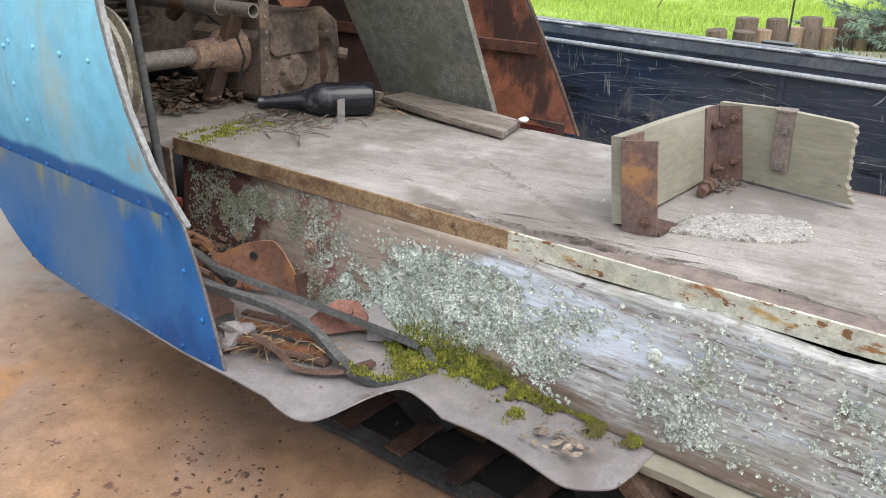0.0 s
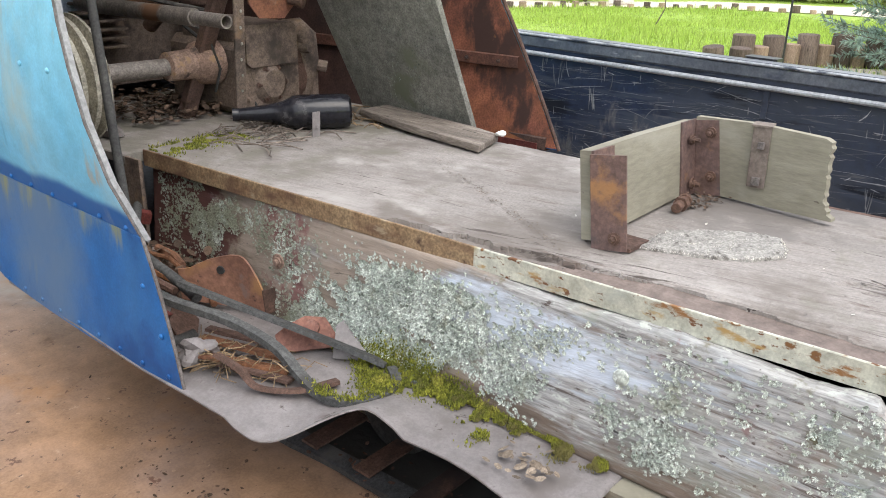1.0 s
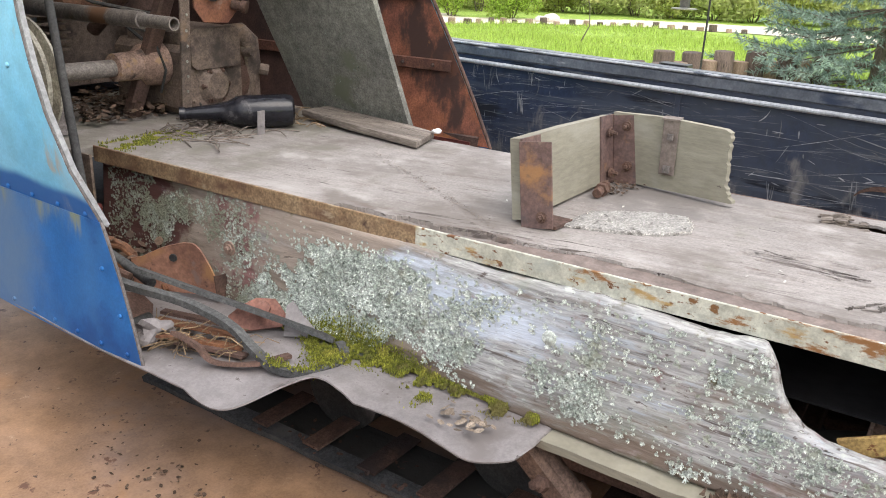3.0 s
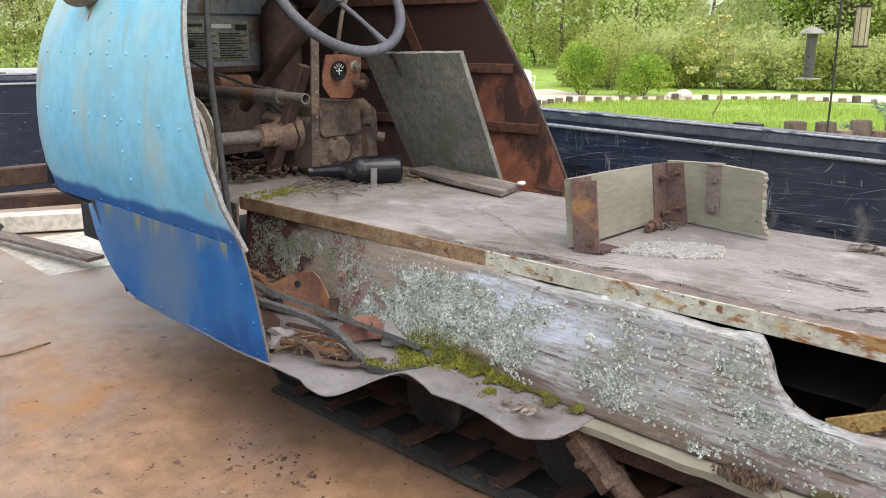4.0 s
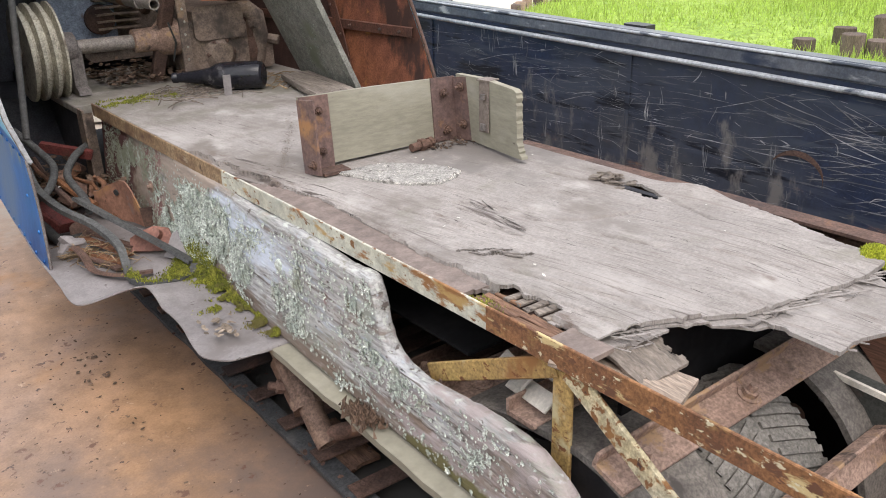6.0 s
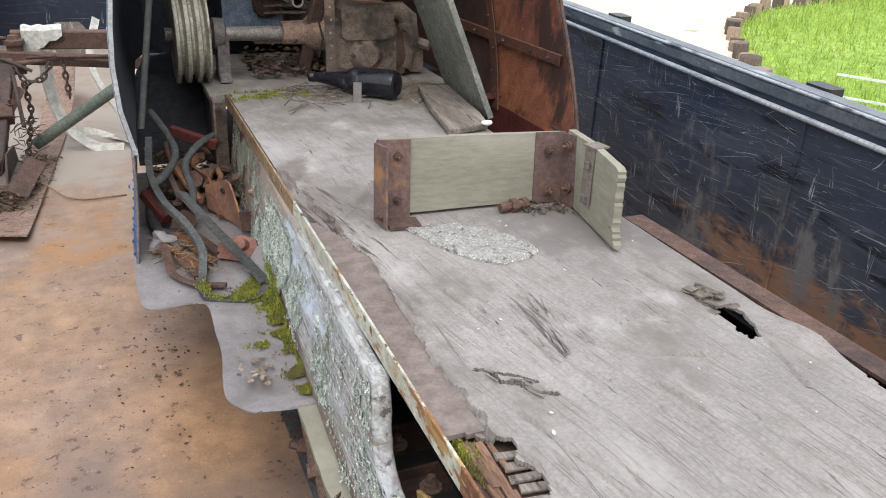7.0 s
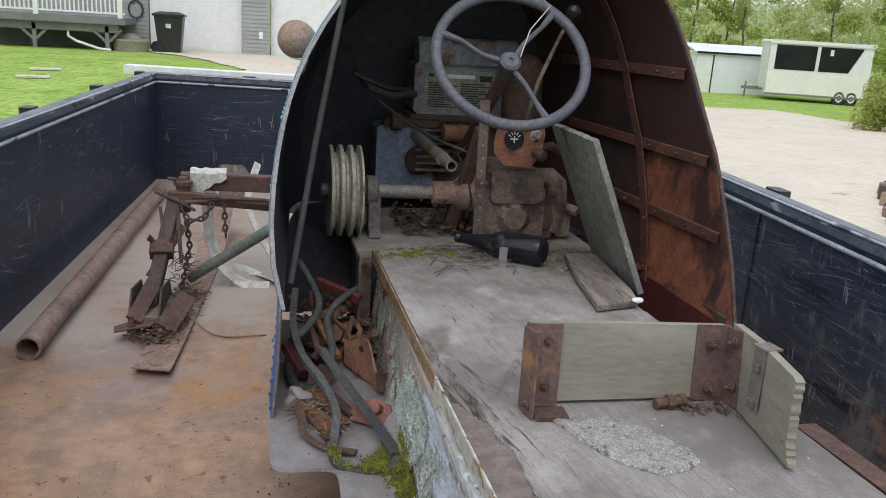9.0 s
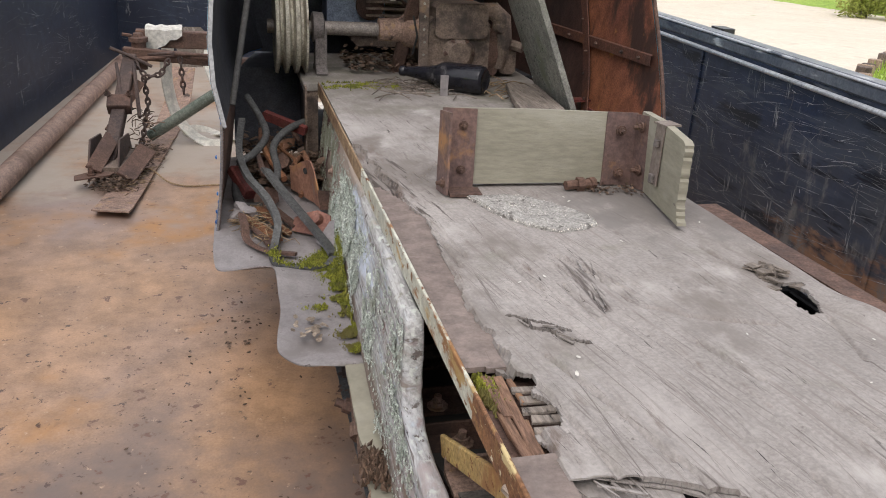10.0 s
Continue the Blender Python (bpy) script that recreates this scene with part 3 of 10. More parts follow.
slate_rubber = mat("dusty_slate_rubber", (0.05, 0.052, 0.055), (0.075, 0.076, 0.078), 9.0, 0.7, 0, [((0.12, 0.115, 0.11), 7.0, 0.56, 0.72, None, None), ((0.09, 0.06, 0.045), 14.0, 0.62, 0.72, None, None)], bump=(60, 0.35))
worn_edge = mat("worn_bare_edge", (0.42, 0.43, 0.45), (0.3, 0.31, 0.33), 12.0, 0.45, 0, [((0.05, 0.06, 0.08), 14.0, 0.56, 0.62, (1, 0.4, 1), None)], bump=(60, 0.2), grit=0.15)
bright_moss = mat("bright_green_moss", (0.42, 0.44, 0.04), (0.27, 0.31, 0.03), 40.0, 0.95, 0, bump=(120, 0.8), vary=0.4)
plank_wood = mat("dark_split_plank", (0.22, 0.185, 0.155), (0.15, 0.125, 0.105), 6.0, 0.9, 0, [((0.32, 0.28, 0.24), 7.0, 0.58, 0.7, (4, 0.4, 2), None), ((0.06, 0.05, 0.045), 14.0, 0.64, 0.7, (6, 0.3, 3), None)], stretch=(5, 0.5, 5), bump=(30, 0.5), grit=0.2)
grain(plank_wood, 0.0, (1.0, 0.08, 1.0), 160.0, 0.25, 0.62, 0.0014)
zone(skirt_blue, [("Z", 0.9, 0.8)], (0.012, 0.07, 0.22), 0.03, 0.6, 0.74, 5.0)
zone(skirt_blue, [("Y", -0.33, -0.05)], (0.1, 0.18, 0.3), 0.28, 0.55, 0.92, 3.5)
zone(skirt_blue, [("Z", 0.4, 0.475), ("Y", -0.38, -0.28)], (0.24, 0.26, 0.15), 0.14, 0.62, 0.8, 12.0, (1, 1, 0.22))
zone(blue_paint, [("Z", 0.52, 0.62), ("Y", -0.32, -0.1)], (0.42, 0.5, 0.47), 0.14, 0.58, 0.86, 4.0, (1.1, 1.1, 0.6))
zone(blue_paint, [("Z", 0.52, 0.62), ("Y", -0.3, 0.0)], (0.36, 0.37, 0.29), 0.1, 0.64, 0.84, 5.0, (1.3, 1.3, 0.45))
zone(blue_paint, [("Y", -0.2, -0.38), ("Z", 0.5, 0.56)], (0.4, 0.36, 0.3), 0.22, 0.66, 0.78, 16.0, (1, 1, 0.3))
# near-black for sheets that stand in for shade under the deck
shade_black = mat("shade_black", (0.008, 0.008, 0.009), (0.012, 0.011, 0.011), 6.0, 1.0, 0, bump=None, spec=0.1)
dull_sheet = mat("dull_brown_grey_sheet", (0.17, 0.15, 0.14), (0.11, 0.095, 0.09), 8.0, 0.7, 0, [((0.06, 0.045, 0.04), 12.0, 0.58, 0.68, None, None)], bump=(60, 0.3))
grey_crust = mat("grey_plywood_crust", (0.2, 0.215, 0.185), (0.13, 0.14, 0.12), 30.0, 0.95, 0, bump=(150, 0.8), vary=0.4)
bracket_rust = mat("brown_orange_bracket_rust", (0.27, 0.135, 0.08), (0.17, 0.088, 0.058), 14.0, 0.8, 0, [((0.36, 0.25, 0.2), 12.0, 0.56, 0.68, None, None), ((0.1, 0.05, 0.035), 20.0, 0.62, 0.7, None, None)], bump=(60, 0.3), grit=0.12)
# bed paler towards the front: sky reflection put into the colour
zone(bed_steel, [("Y", 0.1, 0.9)], (0.4, 0.335, 0.275), 0.3, 0.6, 0.85, 2.5)
zone(cream_rail, [("Y", -1.15, -1.48)], (0.27, 0.13, 0.05), 0.12, 0.6, 0.68, 40.0, (1, 0.4, 1.2))
zone(cream_rail, [("Y", -1.3, -1.48)], (0.42, 0.28, 0.11), 0.08, 0.58, 0.68, 30.0, (1, 0.4, 1.2))
rib_rust = mat("dark_red_rib_rust", (0.13, 0.056, 0.038), (0.085, 0.04, 0.03), 7.0, 0.75, 0, [((0.2, 0.08, 0.04), 8.0, 0.56, 0.7, None, None)], bump=(60, 0.3))
zone(deck_wood, [("Y", 9.0, 8.0)], (0.19, 0.168, 0.153), 0.02, 0.52, 0.76, 5.0, (1.2, 0.8, 1))
zone(deck_wood, [("Y", 9.0, 8.0)], (0.4, 0.37, 0.345), 0.02, 0.56, 0.76, 9.0, (1.2, 0.8, 1))
margin_wood = mat("smooth_brown_ply", (0.2, 0.158, 0.138), (0.165, 0.128, 0.112), 5.0, 0.8, 0, [((0.25, 0.21, 0.19), 5.0, 0.55, 0.72, (1, 0.4, 1), None), ((0.1, 0.075, 0.066), 26.0, 0.64, 0.72, (4, 0.3, 1), None)], bump=(60, 0.3), grit=0.12)
zone(deck_wood, [("X", 0.14, 0.05), ("Y", -0.62, -0.76), ("Y", -1.1, -0.95)], (0.085, 0.07, 0.062), 0.13, 0.65, 0.73, 30.0, (5, 0.3, 1), -0.21)
# deck darker again inside the seat angle
zone(deck_wood, [("X", 0.28, 0.4), ("Y", -1.24, -1.1), ("Y", -0.84, -0.92)], (0.17, 0.152, 0.14), 0.24, 0.58, 0.86, 9.0)
seat_rust = mat("purple_brown_plate_rust", (0.125, 0.08, 0.072), (0.165, 0.1, 0.082), 12.0, 0.75, 0, [((0.085, 0.065, 0.065), 18.0, 0.55, 0.7, None, None), ((0.22, 0.15, 0.12), 45.0, 0.62, 0.72, None, None)], bump=(70, 0.3), grit=0.12)
zone(seat_rust, [("X", 0.17, 0.13), ("Z", 0.53, 0.55), ("Z", 0.6, 0.575)], (0.33, 0.17, 0.075), 0.2, 0.56, 0.8, 26.0)
taupe_strap = mat("taupe_rusted_strap", (0.2, 0.165, 0.14), (0.145, 0.115, 0.1), 12.0, 0.75, 0, [((0.09, 0.065, 0.055), 22.0, 0.58, 0.7, None, None)], bump=(60, 0.3), grit=0.12)
dark_iron = mat("dark_rusted_iron", (0.055, 0.038, 0.034), (0.085, 0.055, 0.045), 12.0, 0.7, 0, [((0.15, 0.085, 0.06), 16.0, 0.6, 0.72, None, None)], bump=(70, 0.4))
# ---- shapes ----
def V(*c):
    return Vector(c)


def quad_ring(bm, rings, closed_u=False, cap=True):
    """Faces between rings of vertices; caps the two ends."""
    vs = [[bm.verts.new(p) for p in ring] for ring in rings]
    k = len(vs[0])
    for a, b in zip(vs, vs[1:]):
        for i in range(k):
            j = (i + 1) % k
            bm.faces.new((a[i], a[j], b[j], b[i]))
    if closed_u:
        a, b = vs[-1], vs[0]
        for i in range(k):
            j = (i + 1) % k
            bm.faces.new((a[i], a[j], b[j], b[i]))
    elif cap:
        bm.faces.new(vs[0][::-1])
        bm.faces.new(vs[-1])
    return bm


def tube(bm, pts, r, seg=10, closed=False, cap=True):
    """A round bar along points; r is one radius or a list."""
    pts = [Vector(p) for p in pts]
    n = len(pts)
    rs = r if isinstance(r, (list, tuple)) else [r] * n
    rings, up = [], None
    for i, p in enumerate(pts):
        if closed:
            d = pts[(i + 1) % n] - pts[i - 1]
        else:
            d = pts[min(i + 1, n - 1)] - pts[max(i - 1, 0)]
        d = d.normalized() if d.length > 1e-9 else V(0, 0, 1)
        if up is None:
            up = V(0, 0, 1) if abs(d.z) < 0.9 else V(0, 1, 0)
        u = (up - d * up.dot(d)).normalized()
        up = u
        w = d.cross(u)
        rings.append([p + (u * math.cos(a) + w * math.sin(a)) * rs[i] for a in (2 * math.pi * k / seg for k in range(seg))])
    return quad_ring(bm, rings, closed, cap)


def pipe(bm, a, b, r, wall=0.004, seg=20):
    """A hollow straight pipe, open at both ends."""
    a, b = Vector(a), Vector(b)
    d = (b - a).normalized()
    u = (V(0, 0, 1) if abs(d.z) < 0.9 else V(0, 1, 0)).cross(d).normalized()
    w = d.cross(u)
    rings = []
    for p, q in ((a, r), (b, r), (b, r - wall), (a, r - wall)):
        rings.append([p + (u * math.cos(t) + w * math.sin(t)) * q for t in (2 * math.pi * k / seg for k in range(seg))])
    return quad_ring(bm, rings, True)


def lathe(bm, o, axis, profile, seg=24):
    """Turned shape: profile of (height along the axis, radius)."""
    o, d = Vector(o), Vector(axis).normalized()
    u = (V(0, 0, 1) if abs(d.z) < 0.9 else V(0, 1, 0)).cross(d).normalized()
    w = d.cross(u)
    rings = [[o + d * h + (u * math.cos(t) + w * math.sin(t)) * max(r, 1e-4) for t in (2 * math.pi * k / seg for k in range(seg))] for h, r in profile]
    return quad_ring(bm, rings)


def bar(bm, a, b, w, h, up=(0, 0, 1), bev=0.0):
    """A straight bar of section w x h from a to b; h lies along up."""
    a, b, up = Vector(a), Vector(b), Vector(up)
    d = (b - a).normalized()
    up = (up - d * up.dot(d)).normalized()
    s = d.cross(up)
    c = min(bev, w * 0.45, h * 0.45)
    if c > 0:
        sec = [(-w / 2 + c, -h / 2), (w / 2 - c, -h / 2), (w / 2, -h / 2 + c), (w / 2, h / 2 - c), (w / 2 - c, h / 2), (-w / 2 + c, h / 2), (-w / 2, h / 2 - c), (-w / 2, -h / 2 + c)]
    else:
        sec = [(-w / 2, -h / 2), (w / 2, -h / 2), (w / 2, h / 2), (-w / 2, h / 2)]
    return quad_ring(bm, [[p + s * x + up * y for x, y in sec] for p in (a, b)])


def box(bm, lo, hi, M=None, bev=0.0):
    lo, hi = Vector(lo), Vector(hi)
    st = len(bm.verts)
    cx, cz = (lo.x + hi.x) / 2, (lo.z + hi.z) / 2
    bar(bm, (cx, lo.y, cz), (cx, hi.y, cz), hi.x - lo.x, hi.z - lo.z, (0, 0, 1), bev)
    if M is not None:
        bm.verts.ensure_lookup_table()
        for v in bm.verts[st:]:
            v.co = M @ v.co
    return bm


def slab(bm, outline, o, u, v, th):
    """A flat piece: an outline of (a, b) in the plane o + a*u + b*v, th thick against u x v."""
    o, u, v = Vector(o), Vector(u), Vector(v)
    n = u.cross(v).normalized()
    top = [bm.verts.new(o + u * a + v * b) for a, b in outline]
    bot = [bm.verts.new(o + u * a + v * b - n * th) for a, b in outline]
    bm.faces.new(top)
    bm.faces.new(bot[::-1])
    k = len(top)
    for i in range(k):
        j = (i + 1) % k
        bm.faces.new((top[i], bot[i], bot[j], top[j]))
    return bm


def skin(bm, rows, th, closed=False):
    """A sheet through rows of points, th thick."""
    P = np.array([[tuple(p) for p in r] for r in rows], float)
    du = np.gradient(P, axis=0)
    dv = np.gradient(P, axis=1)
    nn = np.cross(du, dv)
    nn /= np.linalg.norm(nn, axis=2, keepdims=True) + 1e-12
    Q = P - nn * th
    A = [[bm.verts.new(p) for p in r] for r in P]
    B = [[bm.verts.new(p) for p in r] for r in Q]
    nu, nv = len(A), len(A[0])
    for i in range(nu - 1):
        for j in range(nv - 1):
            bm.faces.new((A[i][j], A[i + 1][j], A[i + 1][j + 1], A[i][j + 1]))
            bm.faces.new((B[i][j], B[i][j + 1], B[i + 1][j + 1], B[i + 1][j]))
    for i in range(nu - 1):
        bm.faces.new((A[i][0], B[i][0], B[i + 1][0], A[i + 1][0]))
        bm.faces.new((A[i][-1], A[i + 1][-1], B[i + 1][-1], B[i][-1]))
    for j in range(nv - 1):
        bm.faces.new((A[0][j], A[0][j + 1], B[0][j + 1], B[0][j]))
        bm.faces.new((A[-1][j], B[-1][j], B[-1][j + 1], A[-1][j + 1]))
    return bm


def place(ob, parent):
    if parent is not None:
        ob.parent = parent
    return ob


ROOT = {}


def thing(name, at, label="", category="", group="", kind=""):
    e = new(name)
    e.empty_display_size = 0.1
    e.location = at
    ROOT[e.name] = Vector(at)
    return tagged(e, label, category, group, kind)


def mesh_of(name, bm, material, smooth=True, M=None, origin=None):
    if M is not None:
        bm.transform(M)
    if origin is not None:
        bm.transform(Matrix.Translation(-Vector(origin)))
    bmesh.ops.recalc_face_normals(bm, faces=bm.faces)
    if smooth:
        for f in bm.faces:
            f.smooth = True
        for e in bm.edges:
            if len(e.link_faces) == 2 and e.calc_face_angle(0) > radians(38):
                e.smooth = False
    me = bpy.data.meshes.new(name)
    bm.to_mesh(me)
    bm.free()
    for m in material if isinstance(material, (list, tuple)) else (material,):
        me.materials.append(m)
    return me


def part(name, bm, material, parent, label="", smooth=True, M=None):
    """One mesh under a thing or under a part; its points are given in the world."""
    o = ROOT[parent.name]
    ob = new(name, mesh_of(name, bm, material, smooth, M, o))
    ob.parent = parent
    ROOT[ob.name] = o
    if label:
        ob["label"] = label
    return ob


def solo(name, bm, material, label, category, group="", kind="", smooth=True, M=None, at=None):
    """A thing that is one mesh, its origin at its base."""
    if M is not None:
        bm.transform(M)
    if at is None:
        co = [v.co for v in bm.verts]
        at = (sum(c.x for c in co) / len(co), sum(c.y for c in co) / len(co), min(c.z for c in co))
    ob = new(name, mesh_of(name, bm, material, smooth, None, at))
    ob.location = at
    ROOT[ob.name] = Vector(at)
    return tagged(ob, label, category, group, kind)


def raw(name, verts, faces, material, parent=None, smooth=False):
    me = bpy.data.meshes.new(name)
    me.from_pydata(verts, [], faces)
    if smooth:
        me.polygons.foreach_set("use_smooth", [True] * len(me.polygons))
    for m in material if isinstance(material, (list, tuple)) else (material,):
        me.materials.append(m)
    ob = new(name, me)
    if parent is not None:
        o = ROOT[parent.name]
        me.transform(Matrix.Translation(-o))
        ob.parent = parent
        ROOT[ob.name] = o
    else:
        ROOT[ob.name] = Vector((0, 0, 0))
    return ob


def bolt(bm, at, axis, r=0.008, h=0.008, washer=True):
    at, axis = Vector(at), Vector(axis).normalized()
    if washer:
        lathe(bm, at, axis, [(-0.001, r * 1.5), (0.002, r * 1.5)], 10)
    lathe(bm, at, axis, [(0, r), (h * 0.7, r), (h * 0.7, r * 0.6), (h * 1.5, r * 0.55)], 6)


def wob(x, y, z, s=1.0):
    return noise.noise(Vector((x * s, y * s, z * s)))


def plate_grid(name, x0, x1, y0, y1, cell, inside, height, th, material, parent, warp=lambda x, y: (x, y)):
    """A plate cut to any outline from small cells: inside(x, y) tells where it is, height(x, y) its top."""
    nx, ny = int((x1 - x0) / cell), int((y1 - y0) / cell)
    xs, ys = [x0 + (x1 - x0) * i / nx for i in range(nx + 1)], [y0 + (y1 - y0) * j / ny for j in range(ny + 1)]
    on = [[inside(*warp((xs[i] + xs[i + 1]) / 2, (ys[j] + ys[j + 1]) / 2)) for j in range(ny)] for i in range(nx)]
    top, verts, faces = {}, [], []

    def vid(i, j, b):
        k = (i, j, b)
        if k not in top:
            x, y = warp(xs[i], ys[j])
            z = height(x, y)
            t = th if not callable(th) else th(x, y)
            top[k] = len(verts)
            verts.append((x, y, z - (t if b else 0)))
        return top[k]

    for i in range(nx):
        for j in range(ny):
            if not on[i][j]:
                continue
            a, b, c, d = (i, j), (i + 1, j), (i + 1, j + 1), (i, j + 1)
            faces.append([vid(*q, 0) for q in (a, b, c, d)])
            faces.append([vid(*q, 1) for q in (d, c, b, a)])
            for (p, q), (di, dj) in (((a, b), (0, -1)), ((b, c), (1, 0)), ((c, d), (0, 1)), ((d, a), (-1, 0))):
                ii, jj = i + di, j + dj
                if not (0 <= ii < nx and 0 <= jj < ny and on[ii][jj]):
                    faces.append([vid(*q, 0), vid(*p, 0), vid(*p, 1), vid(*q, 1)])
    return raw(name, verts, faces, material, parent)


# ---- the trailer that holds the machine ----
TR = pose(0, 0, 0.029, 0.539, 0.787, -4.666)
XR, XL, YF, YB, WALL = 1.112, -1.108, 3.0, -3.0, 0.62


bm = bmesh.new()
box(bm, (XL - 0.05, YB, -0.012), (XR + 0.05, YF + 0.05, 0.0), TR)
floor = solo("floor", bm, bed_steel, "mottled orange-brown rusted steel trailer bed", "floor", kind="structure")


def trailer_wall(name, a, b, out, label, paint, ribs=()):
    """A navy side of the trailer: sheet, inner lip, worn top tube and outer stake pockets."""
    a, b, out = V(*a), V(*b), V(*out)
    e = thing(name, TR @ ((a + b) / 2), label, "wall", kind="structure")
    q = bmesh.new()
    bar(q, a + out * 0.012 + V(0, 0, (WALL - 0.03) / 2), b + out * 0.012 + V(0, 0, (WALL - 0.03) / 2), 0.02, WALL - 0.03)
    part("sheet", q, paint, e, M=TR)
    q = bmesh.new()
    bar(q, a + out * 0.028 + V(0, 0, WALL - 0.022), b + out * 0.028 + V(0, 0, WALL - 0.022), 0.062, 0.044, bev=0.012)
    part("top_tube", q, rail_paint, e, "worn grey-edged top tube", M=TR)
    q = bmesh.new()
    bar(q, a + V(0, 0, WALL - 0.052) - out * 0.004, b + V(0, 0, WALL - 0.052) - out * 0.004, 0.012, 0.012, bev=0.004)
    part("lip", q, worn_edge, e, "bare worn lip", M=TR)
    q = bmesh.new()
    bar(q, a - out * 0.0005 + V(0, 0, WALL - 0.004), b - out * 0.0005 + V(0, 0, WALL - 0.004), 0.01, 0.006, bev=0.002)
    part("tube_edge", q, worn_edge, e, "bare worn upper edge", M=TR)
    d = (b - a).normalized()
    L = (b - a).length
    k = 0
    s = 0.55
    while s < L:
        q = bmesh.new()
        c = a + d * s + out * 0.075
        bar(q, c + V(0, 0, 0.25), c + V(0, 0, WALL + 0.004), 0.075, 0.045, out, 0.006)
        part("stake_pocket", q, black_plastic, e, M=TR)
        s += 0.9
    for s in ribs:
        q = bmesh.new()
        bar(q, a + d * s - out * 0.001 + V(0, 0, 0.02), a + d * s - out * 0.001 + V(0, 0, WALL - 0.06), 0.014, 0.004, out, 0.001)
        part("weld_seam", q, paint, e, M=TR)
    return e


wall_right = trailer_wall("wall_right", (XR, YB, 0), (XR, YF, 0), (1, 0, 0), "scratched navy-blue steel trailer side with worn top tube", rust_belt_navy, (1.42, 2.3, 3.2))
wall_left = trailer_wall("wall_left", (XL, YB, 0), (XL, YF, 0), (-1, 0, 0), "scuffed navy-blue steel trailer side with worn top tube", dusty_navy)
wall_front = trailer_wall("wall_front", (XL - 0.03, YF, 0), (XR + 0.03, YF, 0), (0, 1, 0), "navy-blue steel front wall of the trailer", dusty_navy)
wall_back = trailer_wall("wall_back", (XL, YB, 0), (XR, YB, 0), (0, -1, 0), "navy-blue steel tailgate of the trailer", navy_paint)

# outer frame and wheels keep the trailer off the ground
GROUND = -0.72
bm = bmesh.new()
for sx in (-0.8, 0.8):
    bar(bm, (sx, YB, -0.09), (sx, YF + 0.9, -0.09), 0.09, 0.15, bev=0.01)
for i in range(12):
    bar(bm, (XL, YB + 0.25 + i * 0.5, -0.05), (XR, YB + 0.25 + i * 0.5, -0.05), 0.05, 0.07)
solo("trailer_frame", bm, black_plastic, "black steel frame rails under the trailer bed", "trailer frame", kind="structure", M=TR)


def tyre(at, axis, r, w, e, mt, ml):
    q = bmesh.new()
    lathe(q, at, axis, [(-w / 2, r * 0.62), (-w / 2, r * 0.9), (-w * 0.38, r), (w * 0.38, r), (w / 2, r * 0.9), (w / 2, r * 0.62)], 28)
    t = part("tyre", q, mt, e)
    q = bmesh.new()
    lathe(q, at, axis, [(-w * 0.4, r * 0.6), (-w * 0.2, r * 0.6), (-w * 0.15, 0.05), (w * 0.15, 0.05), (w * 0.2, r * 0.6), (w * 0.4, r * 0.6)], 20)
    part("rim", q, ml, e)


for sx in (-1.25, 1.25):
    for yy in (-0.95, -0.1):
        c = TR @ V(sx, yy, -0.4)
        e = thing("trailer_wheel", (c.x, c.y, GROUND), "black rubber trailer wheel with steel rim", "wheel", "trailer wheels")
        tyre(c, TR.to_3x3() @ V(1, 0, 0), 0.345, 0.2, e, rubber, white_paint)

# ---- the ground outside ----


def ground_z(x, y):
    """Level yard that rises gently towards the house and dips towards the wood."""
    s = min(max((y - 7.0) / 14.0, 0.0), 1.0)
    s = s * s * (3 - 2 * s)
    side = min(max((6.0 - x) / 6.0, 0.0), 1.0)
    a, b = min(max((math.hypot(x, y) - 12.0) / 10.0, 0.0), 1.0), min(max((x - 6.0) / 6.0, 0.0), 1.0)
    return GROUND + 0.57 * s * side - 0.35 * a * a * (3 - 2 * a) * b * b * (3 - 2 * b)


def inside_poly(x, y, poly):
    c = False
    for (x0, y0), (x1, y1) in zip(poly, poly[1:] + poly[:1]):
        if (y0 > y) != (y1 > y) and x < (x1 - x0) * (y - y0) / (y1 - y0) + x0:
            c = not c
    return c


ISLAND = [(5.0, 2.6), (5.6, 4.0), (6.4, 5.4), (7.5, 6.8), (9.2, 8.3), (12.0, 9.7), (14.8, 11.0), (18.4, 11.6), (21.0, 10.1), (23.2, 7.4), (24.2, 4.6), (24, -2), (20, -6), (12, -7), (6.5, -4.5), (4.7, -1)]
DRIVE = [(1.6, -14), (1.8, 3), (1.4, 8), (0.6, 13), (-0.6, 18), (-2.2, 21.5), (-3.4, 23.6), (-3.4, 24.8), (3.6, 24.6), (9, 23.0), (14.2, 23.4), (17.0, 23.2), (17.5, 20.0), (18.2, 17.2), (19.6, 14.9), (21.6, 16.4), (23.0, 15.2), (21.2, 12.6), (22.6, 10.8), (25.6, 8.6), (27.4, 5), (27, -3), (21, -8), (12, -9), (6, -7), (4, -14)]

gx = sorted({round(-60 + i * 4.0, 3) for i in range(61)} | {round(-14 + i * 0.8, 3) for i in range(60)})
gy = sorted({round(-60 + i * 4.0, 3) for i in range(61)} | {round(-8 + i * 0.8, 3) for i in range(60)})
far = [-1800.0, -700.0, -250.0, -110.0]
gx = far + gx + [-v + 140 for v in reversed(far)]
gy = far + gy + [-v + 140 for v in reversed(far)]
verts = [(x, y, ground_z(x, y)) for x in gx for y in gy]
faces = []
ny = len(gy)
